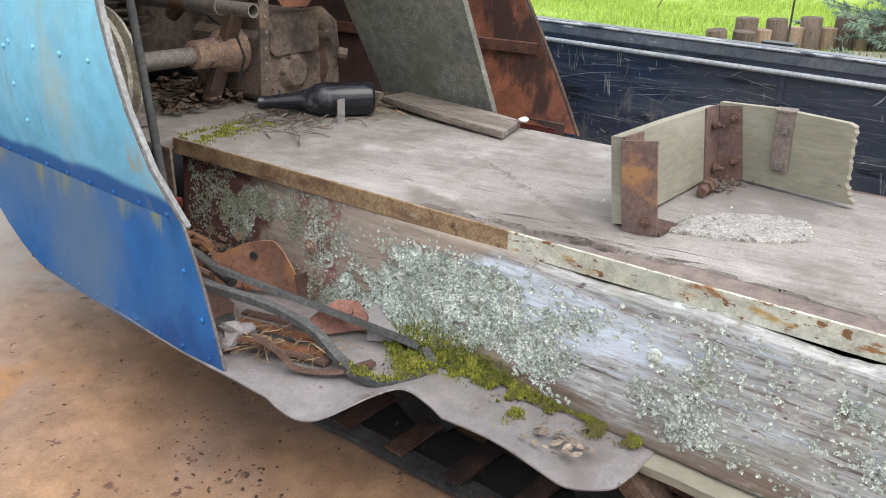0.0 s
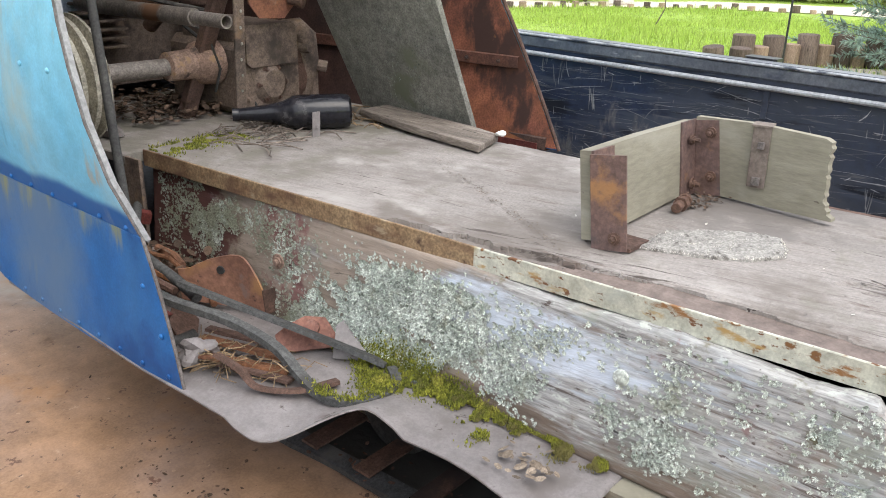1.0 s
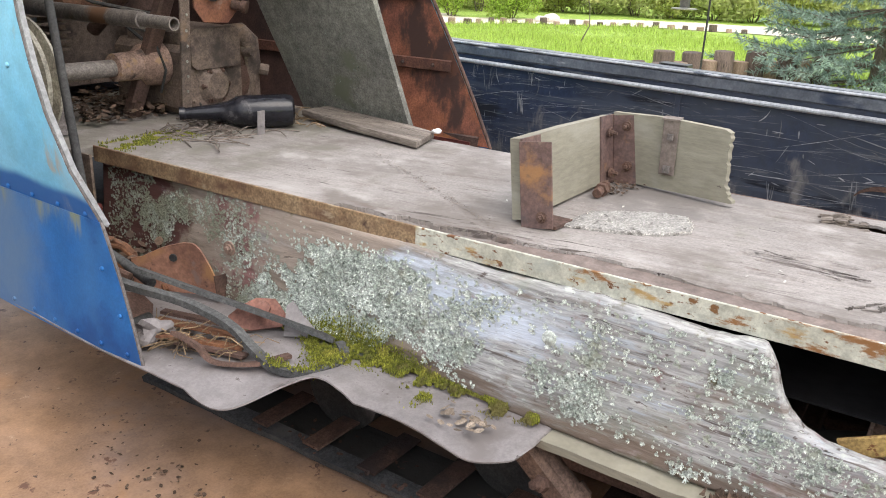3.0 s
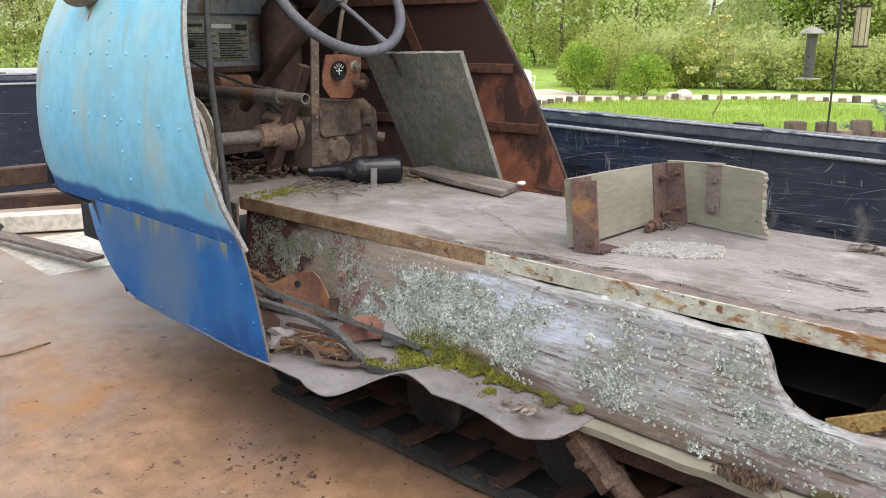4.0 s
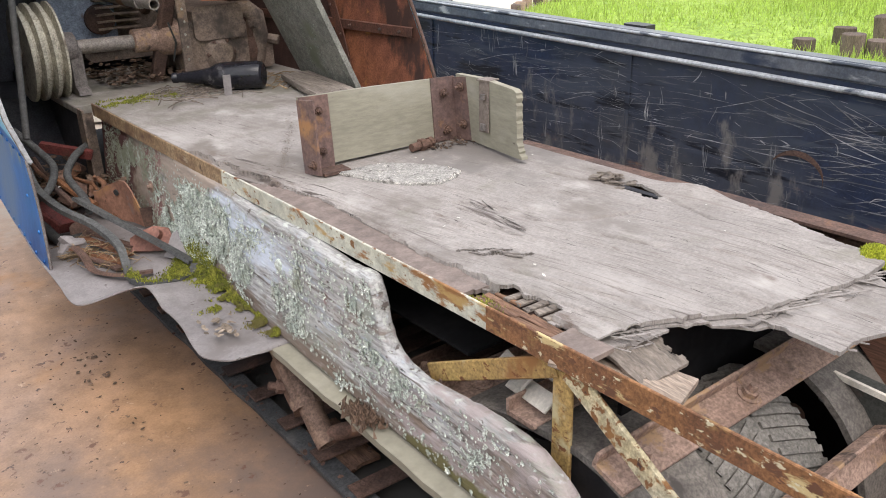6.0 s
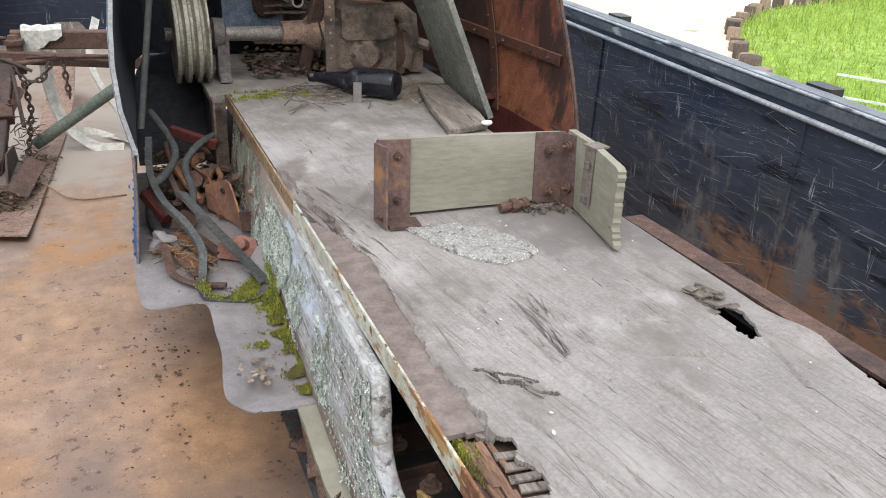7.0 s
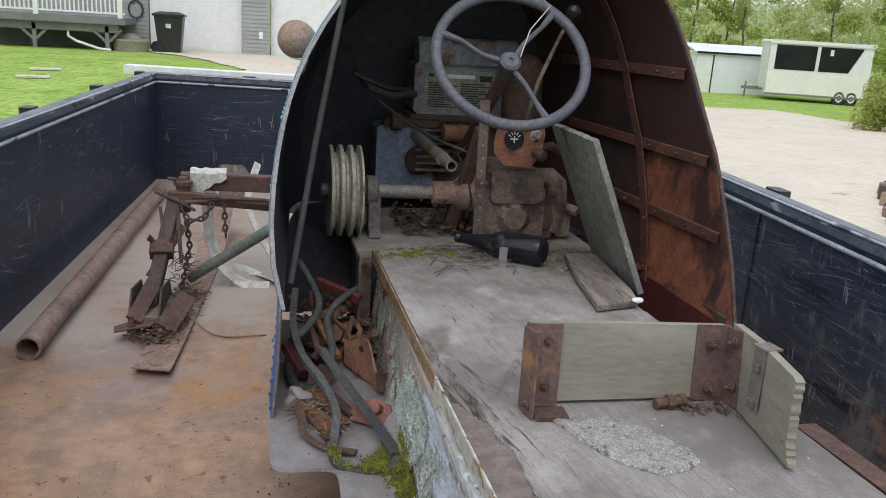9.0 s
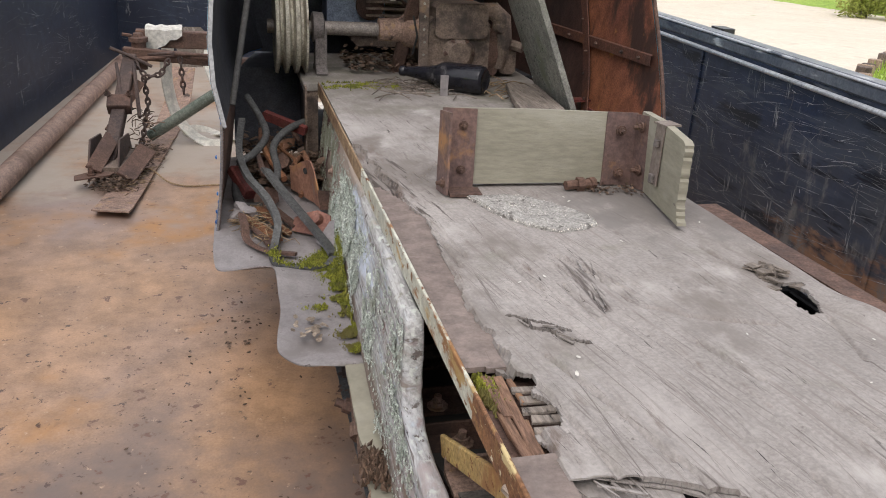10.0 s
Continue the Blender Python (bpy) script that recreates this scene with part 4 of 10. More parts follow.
for i in range(len(gx) - 1):
    for j in range(ny - 1):
        faces.append((i * ny + j, (i + 1) * ny + j, (i + 1) * ny + j + 1, i * ny + j + 1))
ground = raw("ground", verts, faces, grass_mat, None, True)
tagged(ground, "bright green spring lawn round the yard", "ground", kind="structure")


def drive_here(x, y):
    w, v = 0.25 * wob(x, y, 0, 0.8) + 0.1 * wob(x, y, 3, 3.0), 0.25 * wob(x, y, 7, 0.8)
    return inside_poly(x + w, y + v, DRIVE) and not inside_poly(x + w * 0.3, y + v * 0.3, ISLAND)


cell = 0.13
nx_, ny_ = int(40 / cell), int(38 / cell)
idx, verts, faces = {}, [], []
for i in range(nx_):
    for j in range(ny_):
        x, y = -6 + i * cell, -13 + j * cell
        if drive_here(x + cell / 2, y + cell / 2):
            f = []
            for a, b in ((0, 0), (1, 0), (1, 1), (0, 1)):
                key = (i + a, j + b)
                if key not in idx:
                    idx[key] = len(verts)
                    xx, yy = x + a * cell, y + b * cell
                    verts.append((xx, yy, ground_z(xx, yy) + 0.02 + 0.004 * wob(xx, yy, 0, 0.7)))
                f.append(idx[key])
            faces.append(f)
drive = raw("road", verts, faces, gravel_mat, None, True)
tagged(drive, "pale sandy gravel driveway and path", "driveway", kind="structure")


# ---- the old tracked snow machine ----
DECK = 0.495
machine = thing("snow_machine", (0.25, -0.5, 0.03), "derelict homemade tracked snow machine with blue cowl and rotten plywood deck", "snow vehicle")


REAR = [(0.0, -1.597), (0.054, -1.609), (0.117, -1.626), (0.16, -1.645), (0.21, -1.676), (0.31, -1.69), (0.41, -1.704), (0.55, -1.7)]


def rear_edge(x):
    """The ragged rear end of the deck."""
    edge = REAR[-1][1]
    for (a0, b0), (a1, b1) in zip(REAR, REAR[1:]):
        if a0 <= x <= a1:
            edge = b0 + (b1 - b0) * (x - a0) / (a1 - a0)
    return edge + 0.011 * wob(x * 11, 0.3, 2.0) + 0.003 * wob(x * 30, 4.0, 5.0) + 0.0012 * wob(x * 90, 7.0, 1.0)


def edge_warp(y0, y1, edge):
    """Draws the grid rows from y0 backwards so that the last one, y1, lies on a torn edge."""
    return lambda x, y: (x, y if y > y0 else y0 + (y - y0) * (edge(x) - y0) / (y1 - y0))


# long splits and short tears: (points, half width)
CRACKS = [
    ([(0.006, -0.815), (0.02, -0.95), (0.039, -1.069), (0.045, -1.19), (0.037, -1.31), (0.045, -1.44)], 0.0011),
    ([(0.076, -1.331), (0.09, -1.334), (0.095, -1.36), (0.114, -1.37), (0.121, -1.392), (0.143, -1.402)], 0.0036),
    ([(0.092, -1.34), (0.113, -1.352), (0.132, -1.372)], 0.0024),
    ([(0.278, -0.625), (0.295, -0.68), (0.309, -0.738)], 0.0009),
    ([(0.118, -1.134), (0.13, -1.2), (0.141, -1.267)], 0.0009),
    ([(0.05, -0.95), (0.062, -1.06), (0.075, -1.16)], 0.001),
    ([(0.024, -0.76), (0.034, -0.86), (0.03, -0.97), (0.055, -1.08), (0.06, -1.19)], 0.001),
    ([(0.09, -1.42), (0.12, -1.52), (0.135, -1.6)], 0.0009),
    ([(0.26, -1.42), (0.285, -1.5)], 0.0009),
    ([(0.194, -1.17), (0.222, -1.232), (0.234, -1.315)], 0.0008),
    ([(0.205, -1.175), (0.231, -1.23), (0.247, -1.29)], 0.0008),
    ([(0.185, -1.2), (0.194, -1.254), (0.197, -1.33)], 0.001),
    ([(0.17, -1.26), (0.176, -1.37)], 0.0008),
    ([(0.245, -1.332), (0.27, -1.342), (0.28, -1.358), (0.321, -1.375), (0.37, -1.393)], 0.0017),
    ([(0.45, -1.385), (0.44, -1.42), (0.42, -1.48)], 0.0009),
    ([(0.41, -1.165), (0.424, -1.235)], 0.0009),
    ([(0.33, -1.55), (0.345, -1.6), (0.352, -1.64)], 0.0014),
    ([(0.06, -1.47), (0.075, -1.56), (0.085, -1.65)], 0.0013),
    ([(0.14, -1.6), (0.152, -1.66)], 0.0012),
    ([(0.24, -1.64), (0.25, -1.7)], 0.0014),
]

TEARS = [c for c in CRACKS if c[1] > 0.0017]
SPLITS = [c for c in CRACKS if c[1] <= 0.0017]


def crack_at(x, y, rows, waver):
    """Distance to the nearest line, in its half widths."""
    best = 9.0
    for pts, hw in rows:
        for (x0, y0), (x1, y1) in zip(pts, pts[1:]):
            if min(y0, y1) - 0.012 < y < max(y0, y1) + 0.012 and min(x0, x1) - 0.014 < x < max(x0, x1) + 0.014:
                dx, dy = x1 - x0, y1 - y0
                t = max(0.0, min(1.0, ((x - x0) * dx + (y - y0) * dy) / (dx * dx + dy * dy)))
                d = math.hypot(x - x0 - t * dx + waver * wob(x * 40, y * 40, 3), y - y0 - t * dy)
                best = min(best, d / max(hw, 0.0015))
    return best


def ply_edge(y):
    """Where the top ply ends along the left side."""
    e = 0.056 + 0.057 * (y + 1.0) if y < -1.0 else 0.056 - 0.36 * (y + 1.0)
    return max(0.004, e + 0.003 * wob(y * 18, 3.0, 0.0) + 0.0015 * wob(y * 70, 1.0, 0.0))


def deck_inside(x, y):
    rx = 0.503 + 0.006 * wob(y * 5, 1.0, 0.0) + 0.012 * max(0.0, -1.2 - y) * wob(y * 40, 2.0, 0.0)
    rx -= 0.16 * max(0.0, -1.5 - y)
    if x > rx or x < 0.004:
        return False
    # slot rotted through near the right edge
    a, b = (x - 0.45) / 0.019, (y + 1.33) / 0.042
    if abs(b + 0.25 * wob(x * 90, 1, 0)) < 1.0 and abs(a - 0.45 * b) < 0.8 + 0.25 * b + 0.4 * wob(x * 30, y * 70, 0.0):
        return False
    if -1.44 < y < -0.86 and x < ply_edge(y):
        return False
    # broken-out corner at the left rail
    t = 0.056 * min(1.0, max(0.0, (-1.425 - y) / 0.03)) + 0.016 * wob(x * 25, y * 40, 1.0)
    if -1.6 + 0.01 * wob(x * 60, 0, 0) < y < -1.425 + 0.03 * x and x < t * (1 if y > -1.54 else 0.55) + 0.006:
        return False
    return crack_at(x, y, TEARS, 0.002) > 1.0 + 0.8 * wob(x * 60, y * 60, 6)


def deck_top(x, y):
    """Smooth in front; towards the rear lifted plies, open grain and a drooping, wavy end."""
    c, s = math.cos(0.21), math.sin(0.21)
    u, v = x * c + y * s, -x * s + y * c
    rear = min(1.0, max(0.0, (-0.85 - y) / 0.6))
    z = DECK - 0.0005 * (1 + wob(u * 45, v * 2.2, 0.0)) - (0.0002 + 0.0007 * rear) * wob(u * 130, v * 6, 1.0)
    z -= 0.0018 * rear * max(0.0, wob(u * 26, v * 2.4, 4.0) - 0.15) * 3
    # open fibres round the long splits
    worn = math.exp(-(((x - 0.21) / 0.035) ** 2 + ((y + 1.26) / 0.08) ** 2)) + math.exp(-(((x - 0.11) / 0.04) ** 2 + ((y + 1.37) / 0.03) ** 2))
    worn += min(1.0, max(0.0, (-1.56 - y) / 0.1)) * 0.8
    z -= 0.0022 * worn * max(0.0, wob(u * 60, v * 7, 9.0))
    # outer ply gone along the left side
    if y < -0.6 and x < 0.016 + 0.014 * wob(y * 6, 0, 0) + 0.009 * wob(y * 45, x * 20, 0) + 0.026 * min(1.0, (-0.6 - y) / 0.35):
        z -= 0.0065 + 0.002 * wob(x * 160, y * 8, 0)
    # diagonal ridge of lifted splinters
    d = (x - 0.31) * 0.83 - (y + 0.45) * 0.56
    if -0.9 < y < -0.42 and abs(d) < 0.012:
        z += 0.003 * (0.6 + wob(x * 90, y * 90, 2.0)) * (1 - abs(d) / 0.012)
    # rear end droops and curls
    if y < -1.5:
        z -= 0.25 * (-1.5 - y) ** 2 * (1.4 if x > 0.17 else 0.5)
    z += 0.009 * max(0.0, wob(x * 10, y * 5, 7.0)) * min(1.0, max(0.0, (-1.5 - y) / 0.15))
    if y < -0.55:
        z -= 0.0045 * math.exp(-(crack_at(x, y, SPLITS, 0.0015) * 0.45) ** 2)
    # lifted lip on the right behind the slot
    z += 0.012 * math.exp(-(((x - 0.5) / 0.03) ** 2 + ((y + 1.4) / 0.05) ** 2))
    return z


deck = plate_grid("deck", 0.0, 0.53, -1.7, 0.0, 0.0027, deck_inside, deck_top, lambda x, y: (0.014 + 0.003 * wob(x * 50, y * 8, 0)) * (0.35 if x < 0.1 and -1.63 < y < -1.38 or x > 0.41 and -1.42 < y < -1.2 else 1.0) * (1 - 0.6 * min(1.0, max(0.0, (-1.5 - y) / 0.12))), deck_wood, machine, edge_warp(-1.45, -1.7, rear_edge))
deck["label"] = "split grey plywood deck with torn rear edge"

# plies and splinters shown at the breaks
rng = random.Random(4)


def splinters(name, count, spot, direction, material, length=(0.03, 0.09), width=(0.002, 0.007), spread=0.18, thick=(0.0012, 0.003)):
    bm = bmesh.new()
    for _ in range(count):
        p = Vector(spot())
        d = Vector(direction) + V(rng.uniform(-spread, spread), rng.uniform(-spread, spread), rng.uniform(-0.12, 0.08))
        d.normalize()
        ln, w = rng.uniform(*length), rng.uniform(*width)
        bar(bm, p, p + d * ln, w, rng.uniform(*thick), V(rng.uniform(-0.3, 0.3), 0, 1))
    ob = part(name, bm, material, machine, smooth=False)
    ob["kind"] = "stuff"
    return ob


def torn_spot():
    x = rng.uniform(0.02, 0.46)
    y = rear_edge(x) + rng.uniform(-0.004, 0.03)
    return (x, y, deck_top(x, y) - rng.uniform(0.004, 0.014))


splinters("worn_fibre", 16, lambda: (lambda t: (0.228 - 0.035 * t + rng.gauss(0, 0.017), -1.165 - 0.14 * t, DECK - 0.0006))(rng.random()), (-0.21, -0.97, 0.0), deck_wood, (0.02, 0.055), (0.001, 0.003), 0.07, (0.0008, 0.0022))
splinters("tear_fibre", 7, lambda: (lambda t: (0.08 + 0.05 * t + rng.gauss(0, 0.004), -1.335 - 0.055 * t + rng.gauss(0, 0.005), DECK + 0.0002))(rng.random()), (0.5, -0.85, 0.1), deck_wood, (0.01, 0.022), (0.0015, 0.004), 0.3, (0.001, 0.0025))
splinters("edge_fibre", 60, torn_spot, (0.88, -0.4, 0.0), deck_wood, (0.025, 0.075), (0.0012, 0.0035), 0.14, (0.0006, 0.0016))
splinters("torn_fibre", 46, torn_spot, (0.35, -0.92, -0.05), deck_wood, (0.01, 0.035), (0.0008, 0.003), 0.4, (0.0005, 0.0014))
# wavy sheets of ply behind the torn edge
for k_, (x0, x1, back, drop) in enumerate(((0.02, 0.13, 0.012, 0.01), (0.1, 0.28, 0.008, 0.005), (0.18, 0.36, 0.016, 0.01), (0.3, 0.46, 0.014, 0.006))):
    def ragged(x, k=k_, b=back, x0=x0, x1=x1):
        t = (x - x0) / (x1 - x0)
        return rear_edge(x) - b * math.sin(math.pi * (0.1 + 0.85 * t)) + 0.011 * wob(x * 13, 1 + k, 0) + 0.002 * wob(x * 60, 3 + k, 0)

    plate_grid("torn_ply", x0, x1, -1.75, -1.57, 0.003, lambda x, y: True, lambda x, y, d=drop, k=k_: deck_top(x, y) - d - 0.003 + 0.004 * wob(x * 14, y * 6, k) - 0.001 * wob(x * 30, y * 60, 2), 0.003, deck_wood, machine, edge_warp(-1.585, -1.75, ragged))
splinters("slot_fibre", 16, lambda: (rng.uniform(0.425, 0.48), rng.uniform(-1.295, -1.225), DECK - rng.uniform(-0.004, 0.008)), (0.3, -0.9, 0.1), plank_wood, (0.015, 0.045), (0.006, 0.016))
# smooth brown ply left bare along the left side, and its loose end behind the hole
plate_grid("margin_ply", 0.003, 0.118, -1.43, -0.85, 0.004, lambda x, y: x < ply_edge(y) + 0.012 and y > -1.422 - 0.25 * x + 0.004 * wob(x * 90, 0, 1), lambda x, y: DECK - 0.0055 - 0.0006 * wob(x * 60, y * 5, 2), 0.006, margin_wood, machine)["label"] = "smooth brown lower ply along the rail"
plate_grid("margin_ply", 0.003, 0.042, -1.63, -1.567, 0.004, lambda x, y: y < -1.571 + 0.004 * wob(x * 80, 0, 3), lambda x, y: DECK - 0.006 - 0.0006 * wob(x * 60, y * 5, 2), 0.006, margin_wood, machine)["label"] = "smooth brown lower ply along the rail"
# rotten layers in the broken-out corner
bm = bmesh.new()
box(bm, (0.004, -1.6, DECK - 0.026), (0.085, -1.405, DECK - 0.02))
part("corner_bed", bm, dark_rust, machine, "dark rotten ply under the broken corner")
for k_, (x0, x1, y0, y1, z_) in enumerate(((0.016, 0.027, -1.435, -1.505, 0.013), (0.028, 0.037, -1.44, -1.52, 0.011), (0.014, 0.024, -1.5, -1.565, 0.014), (0.026, 0.038, -1.515, -1.57, 0.012), (0.038, 0.044, -1.448, -1.49, 0.01), (0.018, 0.034, -1.45, -1.53, 0.017))):
    bm = bmesh.new()
    bar(bm, (x0 * 0.5 + x1 * 0.5, y0, DECK - z_), (x0 * 0.5 + x1 * 0.5 + 0.002 * (-1) ** k_, y1, DECK - z_ - 0.002 * (k_ % 2)), x1 - x0, 0.004, (0.12 * (-1) ** k_, 0, 1), 0.0008)
    part("exposed_ply", bm, rotten_wood, machine, "rotten red-brown inner ply")
for k_ in range(6):
    y0 = -1.468 - 0.0165 * k_
    bm = bmesh.new()
    bar(bm, (0.037 + 0.003 * (k_ % 2), y0, DECK - 0.009 - 0.001 * (k_ % 3)), (0.066 + 0.004 * wob(k_ * 3, 0, 0), y0 - 0.006, DECK - 0.007), 0.0105, 0.004, (0, 0.1 * (-1) ** k_, 1), 0.0008)
    part("cross_ply", bm, plank_wood, machine, "short grey crosswise ply strip")
bm = bmesh.new()
bar(bm, (0.03, -1.57, DECK - 0.03), (0.075, -1.7, DECK - 0.045), 0.08, 0.008, (0.1, 0, 1), 0.002)
part("hanging_ply", bm, broken_wood, machine, "rotten ply hanging under the deck")
# lower layer that sticks out at the rear right
def lower_edge(x):
    return -1.768 - 0.1 * (x - 0.22) + 0.01 * wob(x * 16, 2.0, 8.0) + 0.002 * wob(x * 70, 3.0, 8.0) + 1.8 * max(0.0, x - 0.4)


plate_grid("lower_ply", 0.228, 0.445, -1.95, -1.62, 0.0028, lambda x, y: x > 0.228 + 0.1 * max(0.0, y + 1.72) + 0.012 * wob(3, y * 60, 1), lambda x, y: DECK - 0.02 - 0.05 * max(0.0, -1.66 - y) - 0.003 * max(0.0, wob((x + 0.5 * y) * 70, (y - 0.5 * x) * 9, 3)) - 0.006 * wob(x * 12, y * 6, 6), 0.005, deck_wood, machine, edge_warp(-1.62, -1.95, lower_edge))
def flap_spot():
    x = rng.uniform(0.225, 0.42)
    return (x, lower_edge(x) + rng.uniform(0.0, 0.03), DECK - 0.026 - rng.uniform(0, 0.008))


splinters("flap_fibre", 12, flap_spot, (0.45, -0.9, 0.0), deck_wood, (0.01, 0.022), (0.0006, 0.003), 0.14, (0.0005, 0.0014))
bm = bmesh.new()
bar(bm, (0.415, -1.78, DECK - 0.03), (0.4, -1.83, DECK - 0.032), 0.005, 0.004)
part("splinter", bm, panel_wood, machine, "pale splinter at the flap end")
# crumbled tab hanging below the torn edge
plate_grid("torn_tab", 0.045, 0.125, -1.668, -1.6, 0.0028, lambda x, y: y > -1.66 - 0.1 * x + 0.014 * wob(x * 80, 1, 4) and x < 0.118 + 0.012 * wob(2, y * 90, 1), lambda x, y: DECK - 0.02 - 0.35 * max(0.0, -1.62 - y) - 0.003 * wob(x * 120, y * 40, 3), 0.004, plank_wood, machine)
# added black side and end sheets, there only to paint the hollow's shade
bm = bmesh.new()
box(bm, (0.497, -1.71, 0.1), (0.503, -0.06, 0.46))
part("tunnel_side", bm, shade_black, machine, "black side sheet standing in for shade under the deck")
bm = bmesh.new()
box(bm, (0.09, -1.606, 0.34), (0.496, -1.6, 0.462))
part("tunnel_end", bm, shade_black, machine, "black end sheet standing in for shade under the deck")
# black sheets stand in for the deep shade in the hollow below the deck
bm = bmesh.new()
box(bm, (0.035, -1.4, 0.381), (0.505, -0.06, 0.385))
part("tunnel_sheet", bm, shade_black, machine, "black sheet over the track standing in for shade")
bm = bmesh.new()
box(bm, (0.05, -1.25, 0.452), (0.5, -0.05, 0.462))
part("under_deck", bm, shade_black, machine)

bm = bmesh.new()
bmesh.ops.create_icosphere(bm, subdivisions=3, radius=0.014, matrix=Matrix.Translation((0.452, -1.262, DECK + 0.002)) @ Matrix.Diagonal((1.5, 1.1, 0.6, 1)))
for v in bm.verts:
    v.co += (v.co - V(0.452, -1.255, DECK)) * 0.9 * wob(v.co.x * 90, v.co.y * 50, v.co.z * 160)
part("rotten_lump", bm, plank_wood, machine, "crumbling brown knot at the slot", smooth=False)

# front platform inside the cowl
bm = bmesh.new()
box(bm, (-0.04, 0.006, DECK - 0.022), (0.6, 0.5, DECK - 0.004), bev=0.002)
part("front_floor", bm, deck_wood, machine, "dusty plywood floor before the engine")


# side board with its scooped rear end
def board_x(y, z):
    return -0.004 + 0.03 * (y + 0.37) + 0.1 * (z - 0.4)


OUT = [(0.0, 0.262), (0.0, 0.468)]
for y in (-0.15, -0.3, -0.45, -0.6, -0.75, -0.9, -1.05, -1.2):
    OUT.append((y, 0.468 + 0.002 * wob(y * 9, 0, 0) - (0.008 if y in (-0.9, -1.2) else 0)))
OUT += [(-1.262, 0.466), (-1.276, 0.448), (-1.284, 0.43), (-1.29, 0.412), (-1.303, 0.393), (-1.322, 0.378), (-1.35, 0.369), (-1.39, 0.366), (-1.44, 0.371), (-1.5, 0.378), (-1.56, 0.38), (-1.6, 0.376), (-1.635, 0.363), (-1.66, 0.345), (-1.675, 0.322), (-1.68, 0.298), (-1.674, 0.275)]
OUT += [(-1.66, 0.262)]


def board_top(y):
    pts = [(-a, b) for a, b in OUT[1:]]
    yy = -y
    for (a0, b0), (a1, b1) in zip(pts, pts[1:]):
        if a0 <= yy <= a1:
            return b0 + (b1 - b0) * (yy - a0) / max(a1 - a0, 1e-6)
    return pts[-1][1]


def grid_board():
    """Columns from the foot to the scooped top; raised grain and a lost sliver here and there."""
    n, m = 340, 44
    verts, faces = [], []
    for b in (0, 1):
        for i in range(n + 1):
            y = -1.678 * i / n
            yy = -y
            lo = 0.266 if yy < 1.62 else 0.266 + 0.035 * ((yy - 1.62) / 0.058) ** 2
            hi = max(board_top(y), lo + 0.004)
            hi += 0.0018 * wob(y * 60, 0, 0)
            for j in range(m + 1):
                z = lo + (hi - lo) * j / m
                g = 0.0012 * wob(y * 4, z * 70, 0) + 0.0008 * wob(y * 14, z * 170, 2)
                if wob(y * 2.5, z * 60, 8.0) > 0.5:
                    g += 0.002
                # rounded, worn edges
                t = min(z - lo, hi - z)
                if t < 0.008:
                    g += 0.005 * (1 - t / 0.008) ** 2
                verts.append((board_x(y, z) + (0.024 - (g if t < 0.008 else 0) if b else g), y, z))
    w = m + 1
    o = (n + 1) * w
    for i in range(n):
        for j in range(m):
            k = i * w + j
            faces.append((k, k + 1, k + w + 1, k + w))
            faces.append((o + k, o + k + w, o + k + w + 1, o + k + 1))
        k = i * w
        faces.append((k, k + w, o + k + w, o + k))
        k += m
        faces.append((k, o + k, o + k + w, k + w))
    for j in range(m):
        faces.append((j, o + j, o + j + 1, j + 1))
        k = n * w + j
        faces.append((k, k + 1, o + k + 1, o + k))
    ob = raw("side_board", verts, faces, board_wood, machine, True)
    return ob


side_board = grid_board()
side_board["label"] = "lichen-crusted grey side board with scooped end"
bm = bmesh.new()
bolt(bm, (board_x(-0.37, 0.372) - 0.002, -0.37, 0.372), (-1, 0, 0), 0.009, 0.006)
part("red_bolt", bm, cleat_rust, machine, "pinkish rusted bolt head")
bm = bmesh.new()
lathe(bm, (board_x(-0.996, 0.394) + 0.003, -0.996, 0.394), (-1, 0, 0), [(0, 0.011), (0.005, 0.0105), (0.008, 0.007), (0.009, 0.002)], 14)
part("yellow_stud", bm, lichen_mat, machine, "pale yellow-green round stud")
bm = bmesh.new()
lathe(bm, (board_x(-1.606, 0.344) + 0.003, -1.606, 0.344), (-1, 0, 0), [(0, 0.012), (0.004, 0.011), (0.006, 0.004)], 14)
part("board_bolt", bm, board_wood, machine)
# bottom sill and its broken outer lip
bm = bmesh.new()
skin(bm, [[(board_x(y, 0.266) - 0.024 + 0.003 * wob(y * 20, 0, 0), y, 0.262 + 0.003 * wob(y * 14, 1, 0)), (board_x(y, 0.266) + 0.03, y, 0.266)] for y in [-0.98 - i * 0.02 for i in range(35)]], 0.013)
part("sill", bm, bench_wood, machine, "crumbling wooden sill under the board")

# deck edge rail, ochre in front, cream then rusty behind
for y0, y1, m in ((0.002, -0.76, brown_rail), (-0.76, -1.48, cream_rail), (-1.48, -2.6, fleck_rail)):
    bm = bmesh.new()
    bar(bm, (-0.002, y0, DECK - 0.0145), (-0.002, y1, DECK - 0.0145), 0.004, 0.031, bev=0.001)
    bar(bm, (0.016, y0, DECK - 0.0275), (0.016, y1, DECK - 0.0275), 0.032, 0.004)
    part("edge_rail", bm, m, machine, {brown_rail: "rust-stained ochre edge rail", cream_rail: "chipped cream edge rail", fleck_rail: "rust-brown edge rail with cream flecks"}[m])


def flat_bar(name, a, b, w, m, label="", up=(1, 0, 0)):
    q = bmesh.new()
    bar(q, a, b, w, 0.006, up, 0.0015)
    return part(name, q, m, machine, label)


